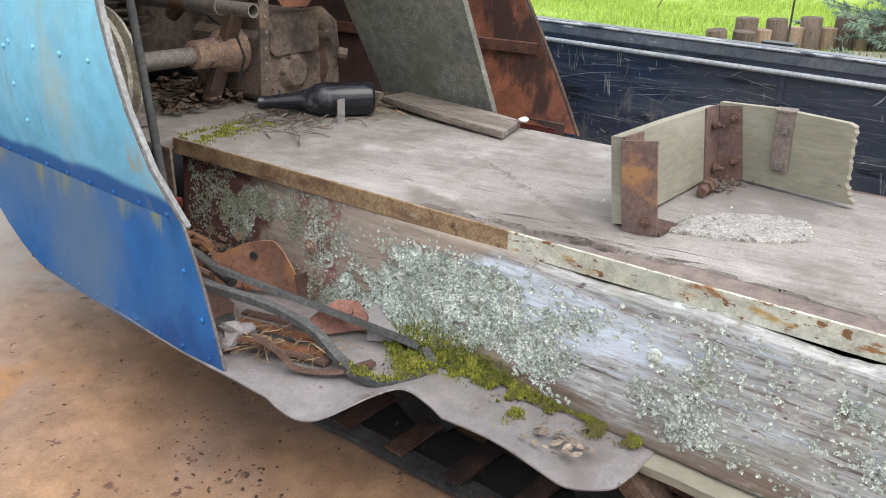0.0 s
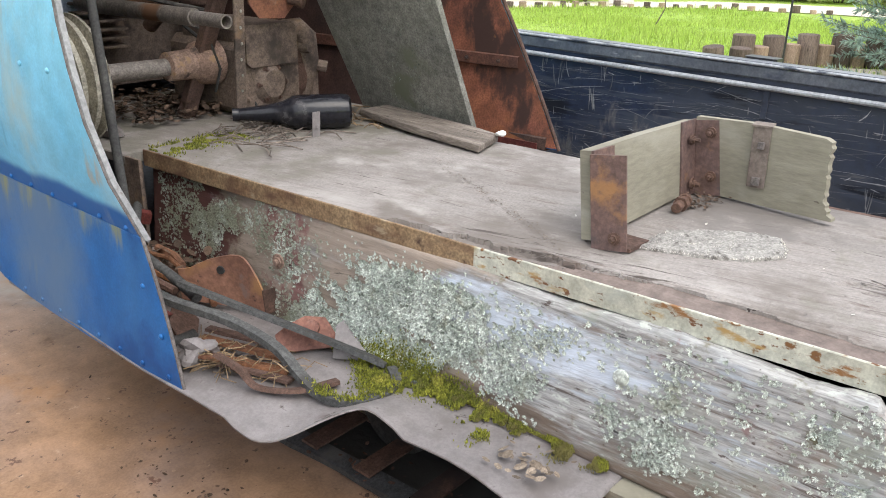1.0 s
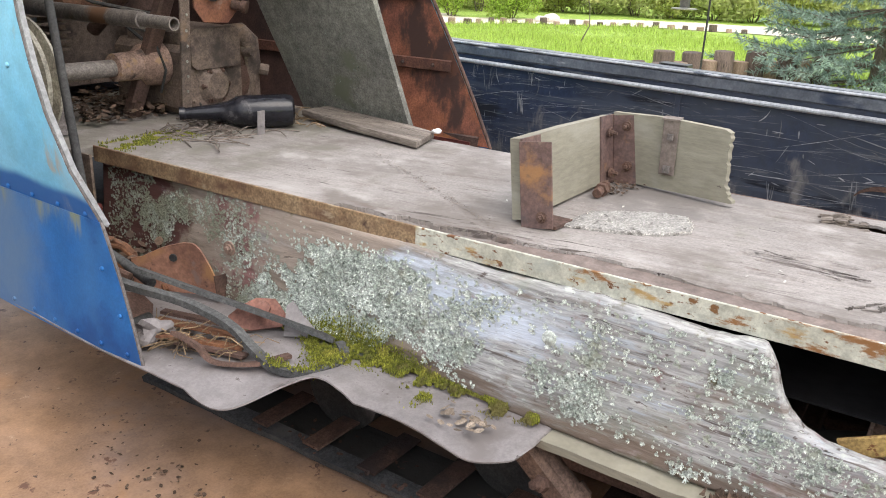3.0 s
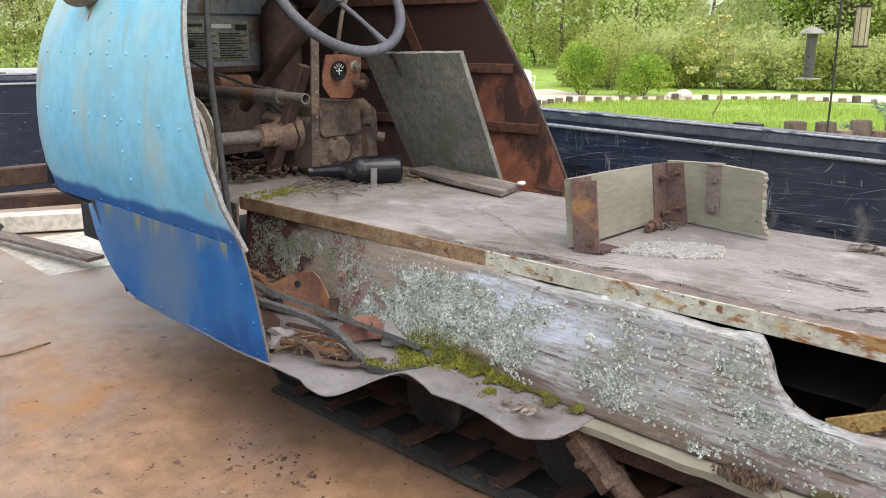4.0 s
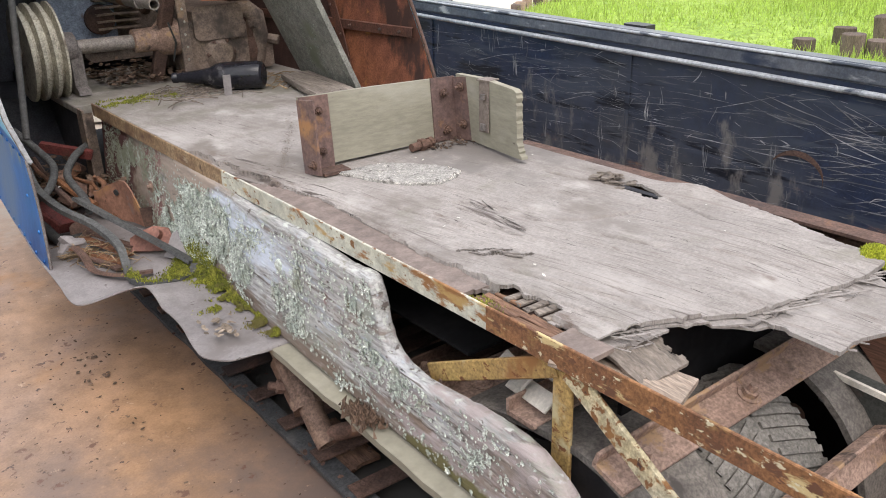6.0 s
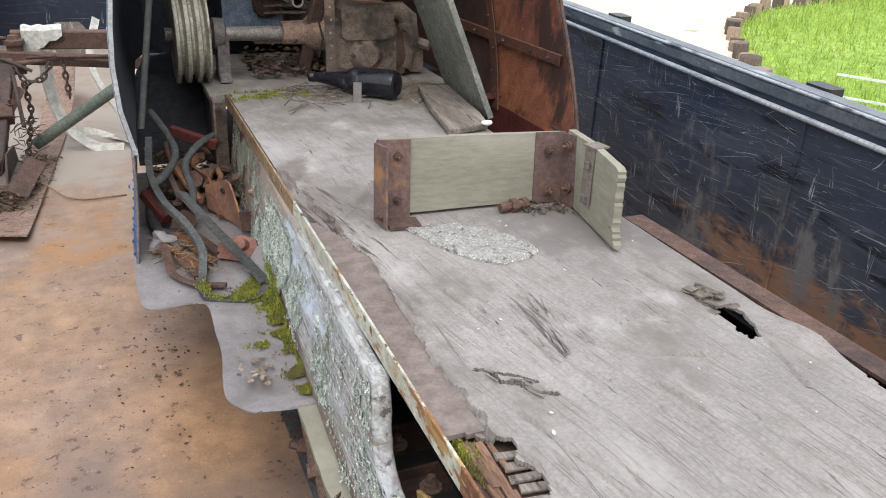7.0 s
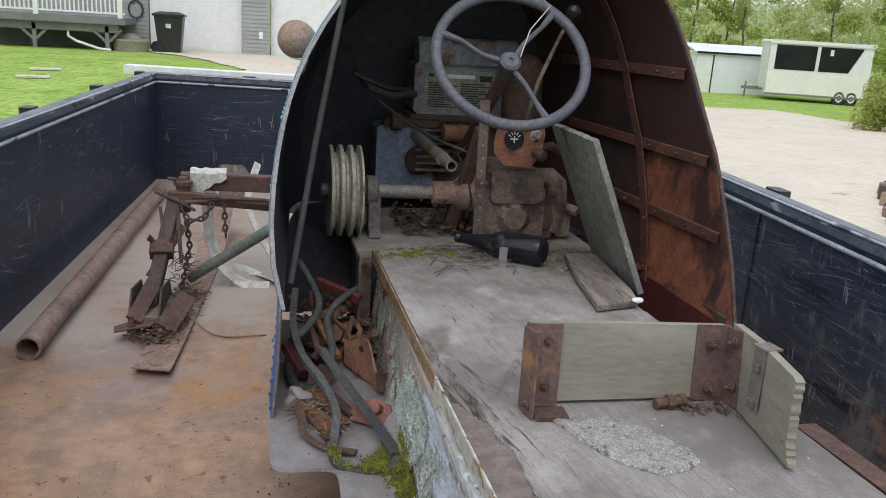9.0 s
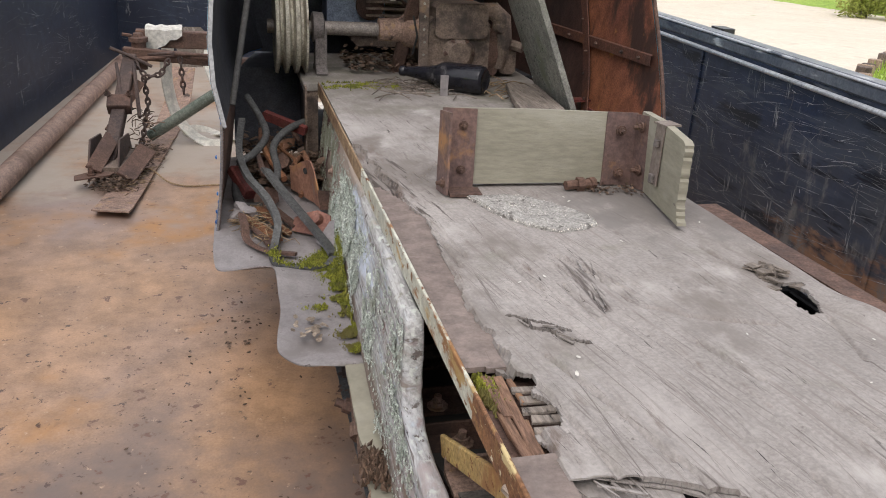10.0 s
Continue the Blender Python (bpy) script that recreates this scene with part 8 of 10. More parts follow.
def soft(v, lo, hi):
    t = min(1.0, max(0.0, (v - lo) / (hi - lo)))
    return t * t * (3 - 2 * t)


def lichen(name, count, label):
    """Frilly foliose rosettes on the outer face of the side board: lobes that fork, curl and shade each other."""
    verts, faces = [], []
    made = 0
    while made < count:
        y, z = rng.uniform(-1.66, -0.02), rng.uniform(0.275, 0.464)
        if z > board_top(y) - 0.006:
            continue
        n1 = wob(y * 9, z * 16, 0.0) + 0.6 * wob(y * 24, z * 34, 4.0)
        # thick crust in the middle, a speckled front, and loose clusters low towards the rear
        core = math.exp(-((y + 0.62 + 0.9 * (z - 0.36)) / 0.15) ** 2) * soft(z, 0.455, 0.4)
        d = (0.75 + 1.3 * n1) * core
        d += (0.3 + 1.6 * n1) * math.exp(-((y + 0.2) / 0.14) ** 2) * soft(z, 0.32, 0.37)
        d += (0.12 + 1.3 * n1) * math.exp(-((y + 0.88) / 0.14) ** 2) * soft(z, 0.42, 0.34)
        d += 1.6 * max(0.0, n1 - 0.32) * soft(-y, 0.75, 0.95)
        d += (0.02 + 0.5 * max(0.0, n1)) * soft(z, 0.36, 0.42) * soft(-y, 0.95, 1.1)
        d += 0.02 + 0.1 * soft(-y, 1.0, 1.25) * (0.6 + n1) + 0.1 * soft(-y, 0.5, 0.3)
        if rng.random() > d:
            continue
        big = core > 0.35 or (y < -0.8 and rng.random() < 0.12)
        r_ = (rng.uniform(0.0022, 0.007) if y > -0.8 else rng.uniform(0.002, 0.0055)) if big else rng.uniform(0.001, 0.0034)
        x = board_x(y, z) - 0.0005
        n = rng.randint(7, 12)
        a0 = rng.uniform(0, 6.28)
        up0 = rng.uniform(0.0004, 0.0035) if big else 0.0005
        for i in range(n):
            a = a0 + 6.28 * i / n + rng.gauss(0, 0.2)
            L_ = r_ * rng.uniform(0.6, 1.2)
            ca, sa = math.cos(a), math.sin(a)
            lift = rng.uniform(0.15, 0.75)
            k0 = len(verts)

            def at(rr, side, up_):
                return (x - up0 - up_, y + ca * rr - sa * side, z + sa * rr + ca * side)

            w = L_ * 0.24
            e1, e2 = rng.uniform(0.75, 1.15), rng.uniform(0.75, 1.15)
            verts += [at(0.0, w * 0.5, 0.0), at(0.0, -w * 0.5, 0.0), at(L_ * 0.55, w * 0.7, L_ * lift * 0.25), at(L_ * 0.55, -w * 0.7, L_ * lift * 0.25), at(L_ * e1, w * 2.1, L_ * lift), at(L_ * e1 * 1.02, w * 0.7, L_ * lift * 0.7), at(L_ * 0.78, 0, L_ * lift * 0.35), at(L_ * e2 * 1.02, -w * 0.7, L_ * lift * 0.7), at(L_ * e2, -w * 2.1, L_ * lift)]
            faces += [(k0, k0 + 1, k0 + 3, k0 + 2), (k0 + 2, k0 + 6, k0 + 5, k0 + 4), (k0 + 2, k0 + 3, k0 + 6), (k0 + 3, k0 + 8, k0 + 7, k0 + 6)]
        made += 1
    ob = raw(name, verts, faces, lichen_mat)
    return tagged(ob, label, "lichen", kind="stuff")


lichen("lichen", 12500, "crust of frilly pale grey-green lichen on the side board")


# ---- scratches on the trailer sides ----
scratch_mat = mat("pale_scratch_marks", (0.12, 0.125, 0.135), (0.3, 0.3, 0.305), 14.0, 0.7, 0, bump=None, vary=0.5)


def scratches(wall, along, origin, length, inward, count, seed):
    """Fine pale scrapes: long shallow ones, short flecks and a few curls."""
    r = random.Random(seed)
    verts, faces = [], []
    o, d, inn = Vector(origin), Vector(along), Vector(inward)

    def stroke(s, z, ang, L_, w, curl=0.0):
        k0 = len(verts)
        n = 6
        x, y, a = s, z, ang
        for i in range(n + 1):
            ww = w * math.sin(math.pi * (0.12 + 0.8 * i / n)) * r.uniform(0.5, 1.2)
            ca, sa = math.cos(a), math.sin(a)
            for sg in (-1, 1):
                p = o + d * (x - sa * ww * sg) + V(0, 0, min(max(y + ca * ww * sg, 0.02), WALL - 0.06)) + inn * 0.0022
                verts.append(tuple(TR @ p))
            x += ca * L_ / n
            y += sa * L_ / n
            a += curl + r.gauss(0, 0.04)
        for i in range(n):
            b = k0 + 2 * i
            faces.append((b, b + 1, b + 3, b + 2))

    for _ in range(count):
        s, z = r.uniform(0, length), r.uniform(0.05, WALL - 0.07)
        kind = r.random()
        if kind < 0.035:
            a0 = r.gauss(-0.05, 0.2)
            for _k in range(r.randint(4, 9)):
                stroke(s + r.gauss(0, 0.07), z + r.gauss(0, 0.03), a0 + r.gauss(0, 0.12), r.uniform(0.03, 0.2), r.uniform(0.0003, 0.0013))
            continue
        if kind < 0.06:
            for _k in range(r.randint(4, 8)):
                stroke(s + r.gauss(0, 0.006), z + r.gauss(0, 0.012), 1.55 + r.gauss(0, 0.12), r.uniform(0.02, 0.07), r.uniform(0.0005, 0.002))
            continue
        if kind < 0.62:
            stroke(s, z, r.gauss(-0.05, 0.11), r.uniform(0.03, 0.24), r.uniform(0.00015, 0.0006))
        elif kind < 0.86:
            stroke(s, z, r.gauss(0.0, 0.28), r.uniform(0.006, 0.03), r.uniform(0.0004, 0.0016))
        elif kind < 0.93:
            stroke(s, z, r.gauss(1.5, 0.2), r.uniform(0.006, 0.02), r.uniform(0.0006, 0.0018))
        else:
            stroke(s, z, r.uniform(0, 3), r.uniform(0.02, 0.05), r.uniform(0.0006, 0.0016), r.uniform(-0.25, 0.25))
    ob = raw("scratches", verts, faces, scratch_mat, wall)
    ob["kind"] = "stuff"


scratches(wall_right, (0, 1, 0), (XR, YB, 0), YF - YB, (-1, 0, 0), 3000, 1)
scratches(wall_left, (0, 1, 0), (XL, YB, 0), YF - YB, (1, 0, 0), 900, 2)
scratches(wall_front, (1, 0, 0), (XL, YF, 0), XR - XL, (0, -1, 0), 260, 3)
# curled rusty scrape on the right side
bm = bmesh.new()
pts = []
for i in range(15):
    a = radians(150 - i * 11)
    pts.append(TR @ V(XR - 0.003, -1.187 - 0.064 * math.cos(a), 0.375 + 0.05 * math.sin(a)))
skin(bm, [[p + V(0, 0, 0.0065 * math.sin(math.pi * (17 - i) / 19)), p - V(0, 0, 0.0065 * math.sin(math.pi * (17 - i) / 19))] for i, p in enumerate(pts)], 0.0008)
part("curled_scrape", bm, dark_rust, wall_right, "curled rusty scrape mark")


def sheet_lichen():
    """Crust on the face of the leaning plywood."""
    u, v = rng.random(), rng.random()
    if wob(u * 9, v * 9, 1.0) + 0.5 * wob(u * 30, v * 30, 3.0) < 0.12:
        return None
    return TL.lerp(TRr, u).lerp(BL.lerp(BR, u), v) + nn * 0.0135


moss_patch("sheet_lichen", 2600, sheet_lichen, (0.0015, 0.0035), "grey lichen crust on the leaning plywood", None, grey_crust)["category"] = "lichen"
litter("deck_specks", 22, lambda: (rng.uniform(0.08, 0.46), rng.uniform(-1.6, -0.3), DECK + 0.001), (0.0015, 0.0035), white_cloth, "few small white specks on the deck", "debris")

# rusty rods, links and scraps heaped in the footwell
rng = random.Random(21)
for _ in range(16):
    a_, y_, x_ = rng.uniform(-0.7, 0.7), rng.uniform(-0.22, 0.08), rng.uniform(-0.17, -0.05)
    L_, z_ = rng.uniform(0.07, 0.18), rng.uniform(0.29, 0.35)
    d_ = V(math.sin(a_) * 0.55, math.cos(a_), rng.uniform(-0.15, 0.35)).normalized() * L_ * 0.5
    c_ = V(x_, y_, z_)
    bm = bmesh.new()
    tube(bm, [c_ - d_, c_ + V(rng.uniform(-0.015, 0.015), 0, rng.uniform(-0.01, 0.015)), c_ + d_], rng.uniform(0.004, 0.008), 7)
    solo("scrap_rod", bm, rng.choice((dark_rust, bracket_rust, rust)), "bent rusty rod in the footwell heap", "rod", "scrap rods")
for x_, y_, z_, a_ in ((-0.12, -0.15, 0.33, 0.4), (-0.1, -0.02, 0.34, -0.6), (-0.15, -0.3, 0.29, 0.9)):
    bm = bmesh.new()
    u_, w_ = V(math.cos(a_), math.sin(a_), 0.3).normalized(), V(-math.sin(a_), math.cos(a_), 0.5).normalized()
    slab(bm, [(-0.035, -0.02), (0.02, -0.024), (0.04, -0.004), (0.03, 0.022), (-0.01, 0.026), (-0.04, 0.01)], (x_, y_, z_), u_, w_, 0.004)
    solo("scrap_plate", bm, dark_rust if a_ > 0 else bracket_rust, "small rusted scrap plate in the footwell heap", "scrap", "scrap plates")
litter("rust_scale", 90, lambda: (rng.gauss(-0.01, 0.03), rng.uniform(-1.2, -0.45), 0.05 + abs(rng.gauss(0, 0.008))), (0.002, 0.007), dark_rust, "flakes of rust and rotten wood beside the track", "debris")
# ---- things lying on the trailer bed ----
bm = bmesh.new()
a_, b_ = V(-0.925, 0.43, 0.082), V(-0.788, 2.58, 0.108)
pipe(bm, a_, b_, 0.036, 0.006, 28)
solo("steel_pipe", bm, mat("brown_rusted_pipe", (0.22, 0.145, 0.115), (0.3, 0.2, 0.155), 4.0, 0.7, 0, [((0.12, 0.07, 0.05), 5.0, 0.54, 0.7, None, None)], bump=(50, 0.25)), "long brown rusted steel pipe lying by the trailer side", "pipe")

ski = thing("ski_assembly", (-0.56, 0.9, 0.03), "rusty steerable ski and axle under the front of the machine", "ski")
bm = bmesh.new()
skin(bm, [[(-0.63 + 0.085 * (y - 0.3), y, 0.05 + z), (-0.524 + 0.085 * (y - 0.3), y - 0.03, 0.05 + z)] for y, z in ((0.31, 0.012), (0.36, 0.004), (0.5, 0), (0.8, 0), (1.1, 0), (1.4, 0.0), (1.7, 0.05), (1.9, 0.15))], 0.005)
part("ski_plate", bm, cleat_rust, ski, "flat rusty ski plate")
bm = bmesh.new()
slab(bm, [(0, 0), (0.1, 0.03), (0.11, 0.06), (0.05, 0.1), (-0.01, 0.05)], (-0.71, 0.54, 0.085), (1, 0.1, 0.03), (0.05, 1, 0), 0.004)
part("front_tab", bm, dark_rust, ski)
bm = bmesh.new()
bolt(bm, (-0.665, 0.585, 0.09), (0, 0, 1), 0.009, 0.02)
part("tab_bolt", bm, dark_rust, ski)
for sx in (-0.675, -0.585):
    bm = bmesh.new()
    slab(bm, [(0, 0), (0.3, 0), (0.24, 0.1), (0.08, 0.12), (0.03, 0.06)], (sx, 0.6, 0.058), (0.05, 1, 0), (0, 0, 1), 0.006)
    part("saddle_plate", bm, dark_iron, ski)
bm = bmesh.new()
box(bm, (-0.655, 0.62, 0.055), (-0.545, 0.86, 0.1), None, 0.004)
part("saddle_pad", bm, greasy_iron, ski)
bm = bmesh.new()
bar(bm, (-0.632, 0.72, 0.08), (-0.575, 1.1, 0.372), 0.046, 0.045, (0, -0.6, 0.8), 0.004)
part("spring_leg", bm, dark_iron, ski, "heavy rusty spring leg")
bm = bmesh.new()
bar(bm, (-0.642, 0.91, 0.243), (-0.565, 0.91, 0.243), 0.055, 0.048, (0, -0.6, 0.8), 0.003)
part("clamp", bm, dark_rust, ski)
bm = bmesh.new()
bar(bm, (-0.6, 1.12, 0.388), (0.2, 1.05, 0.335), 0.035, 0.04, (0, 0, 1), 0.003)
part("axle_beam", bm, dark_rust, ski, "rusty cross beam of the axle")
bm = bmesh.new()
bar(bm, (-0.56, 1.2, 0.43), (0.2, 1.2, 0.412), 0.05, 0.062, (0, 0, 1), 0.004)
part("upper_beam", bm, dark_rust, ski)
bm = bmesh.new()
lathe(bm, (-0.548, 1.14, 0.325), (0, 0, 1), [(0, 0.026), (0.1, 0.026), (0.1, 0.034), (0.115, 0.034), (0.118, 0.02), (0.13, 0.016), (0.132, 0.004)], 16)
tube(bm, [(-0.57, 1.13, 0.447), (-0.6, 1.12, 0.453)], 0.006, 6)
part("king_pin", bm, dark_rust, ski)
bm = bmesh.new()
tube(bm, [(-0.575, 1.1, 0.365), (-0.4, 1.06, 0.387), (-0.25, 1.05, 0.375)], 0.008, 8)
tube(bm, [(-0.42, 1.05, 0.395), (-0.25, 1.05, 0.391)], 0.006, 8)
part("tie_rod", bm, dark_rust, ski)
bm = bmesh.new()
tube(bm, [(-0.53, 1.08, 0.085), (-0.2, 1.02, 0.312)], 0.021, 12)
part("brace_tube", bm, mat("faded_green_tube", (0.12, 0.145, 0.12), (0.17, 0.19, 0.16), 7.0, 0.7, 0, [((0.14, 0.08, 0.05), 8.0, 0.6, 0.72, None, None)]), ski, "faded green brace tube")


def chain(pts, parent, label, link=0.027):
    """Links of bent rod along a hanging line."""
    P = [Vector(p) for p in pts]
    total = sum((b - a).length for a, b in zip(P, P[1:]))
    count = max(2, int(total / (link * 0.72)))
    for i in range(count):
        s = total * (i + 0.5) / count
        for a, b in zip(P, P[1:]):
            if s <= (b - a).length:
                break
            s -= (b - a).length
        c = a + (b - a).normalized() * s
        d = (b - a).normalized()
        u = (V(1, 0, 0) if abs(d.x) < 0.8 else V(0, 1, 0))
        u = (u - d * u.dot(d)).normalized()
        if i % 2:
            u = d.cross(u)
        q = bmesh.new()
        tube(q, [c + d * link * 0.5 * math.cos(t) + u * link * 0.28 * math.sin(t) for t in (6.2832 * j / 10 for j in range(10))], 0.0042, 5, True)
        part("chain_link", q, dark_iron, parent)


chain([(-0.56, 1.06, 0.365), (-0.52, 1.03, 0.315), (-0.47, 1.03, 0.325), (-0.44, 1.05, 0.375)], ski, "chain")
chain([(-0.4, 1.05, 0.385), (-0.395, 1.04, 0.255)], ski, "chain")
chain([(-0.53, 1.04, 0.315), (-0.52, 1.02, 0.22), (-0.535, 0.98, 0.14), (-0.55, 0.9, 0.07)], ski, "chain")
bm = bmesh.new()
rows = []
for i in range(13):
    t = i / 12
    x = -0.525 + 0.13 * t
    hang = 0.1 + 0.03 * wob(t * 4, 0, 1) - 0.075 * t
    rows.append([V(x + 0.004 * wob(i, j, 0), y + 0.006 * wob(t * 5, j * 0.8, 3), z + 0.006 * wob(t * 6, j * 0.7, 5)) for j, (y, z) in enumerate(((1.16, 0.47 - hang), (1.162, 0.47 - hang * 0.6), (1.164, 0.464), (1.178, 0.474), (1.215, 0.477), (1.235, 0.467), (1.242, 0.42)))])
skin(bm, rows, 0.004)
solo("rag", bm, white_cloth, "dirty white rag draped over the axle", "rag")
# white curled strip and hoops behind the axle
for pts, w_ in (([(-0.45, 1.3, 0.42), (-0.47, 1.27, 0.3), (-0.45, 1.22, 0.17), (-0.4, 1.16, 0.09), (-0.32, 1.1, 0.05), (-0.24, 1.08, 0.045)], 0.05), ([(-0.2, 1.12, 0.05), (-0.28, 1.25, 0.045), (-0.36, 1.3, 0.05), (-0.42, 1.24, 0.06)], 0.05), ([(-0.28, 1.5, 0.45), (-0.32, 1.4, 0.3), (-0.25, 1.25, 0.16), (-0.18, 1.15, 0.08)], 0.03)):
    ribbon("curled_strip", pts, w_, 0.006, white_strip, "dirty white curled strip on the trailer bed", "strip", (0.6, -0.6, 0.5))
bm = bmesh.new()
slab(bm, [(0, 0), (0.78, 0.0), (0.78, 0.6), (0.02, 0.64)], (-0.47, 1.335, 0.042), (0.989, -0.15, 0), (0.15, 0.989, 0.01), 0.026)
solo("white_sheet", bm, white_strip, "off-white board lying under the front axle", "board")
bm = bmesh.new()
bar(bm, (-0.16, 2.2, 0.096), (0.6, 1.76, 0.09), 0.09, 0.075, bev=0.004)
solo("white_beam", bm, white_strip, "off-white painted beam under the nose", "beam")
bm = bmesh.new()
bar(bm, (0.04, 2.0, 0.09), (0.17, 1.21, 0.083), 0.07, 0.014, bev=0.002)
solo("grey_plank", bm, plank_wood, "thin weathered plank lying on the off-white board", "plank")
bm = bmesh.new()
slab(bm, [(-0.045, 0), (0.045, 0), (0.075, 0.13), (0.045, 0.165), (-0.045, 0.165), (-0.07, 0.13)], (-0.39, 1.62, 0.25), (1, 0, 0), (0, 0.2, 1), 0.012)
solo("grey_cover", bm, plank_wood, "dull grey-beige cover plate behind the axle", "cover")
straws("root_litter", 46, ((-0.6, -0.5), (0.5, 0.72), (0.054, 0.075)), straw_mat, "dead straw caught on the ski", "straw", 0.12, (0.02, 0.06), 0.001)
straws("root_litter", 45, ((-0.6, -0.5), (0.8, 1.1), (0.05, 0.22)), leaf_litter, "dark roots tangled round the chain", "twigs", 0.6, (0.03, 0.07), 0.0018)
ribbon("wire_end", [(-0.56, 0.66, 0.075), (-0.5, 0.7, 0.07), (-0.44, 0.62, 0.05), (-0.38, 0.58, 0.045), (-0.3, 0.585, 0.045), (-0.255, 0.6, 0.04)], 0.0028, 0, straw_mat, "thin bent wire across the trailer bed", "wire")

# irons and caked dirt on the ski
for a0, b0, w0 in (((-0.66, 0.6, 0.1), (-0.62, 0.8, 0.16), 0.05), ((-0.56, 0.56, 0.085), (-0.51, 0.78, 0.12), 0.06), ((-0.64, 0.86, 0.16), (-0.54, 1.02, 0.3), 0.03)):
    bm = bmesh.new()
    bar(bm, a0, b0, w0, 0.008, (0.4, -0.3, 0.8), 0.001)
    part("side_iron", bm, dark_rust, ski)
for x, y, z in ((-0.64, 0.91, 0.3), (-0.57, 0.91, 0.3), (-0.645, 0.7, 0.11), (-0.56, 0.72, 0.11)):
    bm = bmesh.new()
    bolt(bm, (x, y, z - 0.02), (0, -0.5, 0.8), 0.008, 0.012)
    part("ski_bolt", bm, dark_rust, ski)
litter("ski_dirt", 1100, lambda: (lambda t: (-0.6 + 0.08 * t + rng.gauss(0, 0.032), 0.5 + 0.5 * t, 0.054 + abs(rng.gauss(0, 0.018))))(rng.random()), (0.003, 0.009), leaf_litter, "dark leaf crumbs caked on the ski", "debris")

straws("root_litter", 120, ((-0.66, -0.52), (0.5, 0.95), (0.054, 0.085)), leaf_litter, "dark matted roots along the ski", "twigs", 0.2, (0.015, 0.045), 0.0014)
for p_, q_, r_ in (((-0.64, 1.08, 0.41), (-0.5, 1.05, 0.35), 0.006), ((-0.61, 1.16, 0.37), (-0.42, 1.04, 0.4), 0.005), ((-0.62, 1.05, 0.36), (-0.6, 0.93, 0.27), 0.006), ((-0.56, 1.04, 0.36), (-0.54, 0.9, 0.2), 0.007)):
    bm = bmesh.new()
    tube(bm, [p_, tuple((a + b) / 2 + 0.008 * wob(a * 30, b * 30, i) for i, (a, b) in enumerate(zip(p_, q_))), q_], r_, 7)
    part("linkage_rod", bm, dark_iron, ski)
# ---- the yard beyond the trailer ----
rng = random.Random(11)


def leaf_cloud(name, blobs, count, size, material, parent=None, seed=1, flat=0.3):
    """Small leaf blades scattered through overlapping clumps with gaps: blobs of (x, y, z, rx, ry, rz)."""
    r = np.random.RandomState(seed)
    w = np.array([b[3] * b[4] + b[4] * b[5] + b[3] * b[5] for b in blobs])
    pick = r.choice(len(blobs), count, p=w / w.sum())
    B = np.array(blobs)[pick]
    d = r.normal(size=(count, 3))
    d /= np.linalg.norm(d, axis=1, keepdims=True)
    rad = r.uniform(0.25, 1.0, count) ** 0.45
    rad *= 1 + 0.22 * np.sin(d[:, 0] * 7 + B[:, 0] * 3) * np.sin(d[:, 1] * 6 + B[:, 2] * 5) * np.sin(d[:, 2] * 8)
    C = B[:, :3] + d * B[:, 3:6] * rad[:, None]
    u = r.normal(size=(count, 3))
    u /= np.linalg.norm(u, axis=1, keepdims=True)
    v = np.cross(u, r.normal(size=(count, 3)))
    v /= np.linalg.norm(v, axis=1, keepdims=True)
    s = r.uniform(size[0], size[1], count)[:, None]
    P = np.stack([C - u * s, C + v * s * 0.5, C + u * s, C - v * s * 0.5], 1).reshape(-1, 3)
    F = np.arange(count * 4).reshape(-1, 4)
    return raw(name, P.tolist(), F.tolist(), material, parent)


def limb(bm, a, b, r0, r1, r, kinks=4, sway=0.04):
    a, b = Vector(a), Vector(b)
    pts = [a.lerp(b, i / kinks) + V(r.gauss(0, 1), r.gauss(0, 1), 0) * (b - a).length * sway * (0 < i < kinks) for i in range(kinks + 1)]
    tube(bm, pts, [r0 + (r1 - r0) * i / kinks for i in range(kinks + 1)], 7)
    return pts


def bush(x, y, rx, ry, h, material, label, seed, count=2600, leaf=(0.03, 0.06), stems=6, group="garden shrubs"):
    z = ground_z(x, y)
    e = thing("bush", (x, y, z), label, "bush", group)
    r = random.Random(seed)
    bm = bmesh.new()
    for i in range(stems):
        a = 6.28 * i / stems + r.random()
        limb(bm, (x + 0.1 * math.cos(a), y + 0.1 * math.sin(a), z - 0.02), (x + rx * 0.55 * math.cos(a), y + ry * 0.55 * math.sin(a), z + h * 0.7), 0.02, 0.006, r, 3)
    part("stem", bm, bark_mat, e)
    blobs = []
    for i in range(9):
        a = 6.28 * i / 9 + r.random()
        q = r.uniform(0.25, 0.62)
        blobs.append((x + rx * q * math.cos(a), y + ry * q * math.sin(a), z + h * r.uniform(0.2, 0.72), rx * r.uniform(0.38, 0.52), ry * r.uniform(0.38, 0.52), h * r.uniform(0.24, 0.34)))
    blobs.append((x, y, z + h * 0.5, rx * 0.6, ry * 0.6, h * 0.45))
    leaf_cloud("leaves", blobs, count, leaf, material, e, seed)
    return e


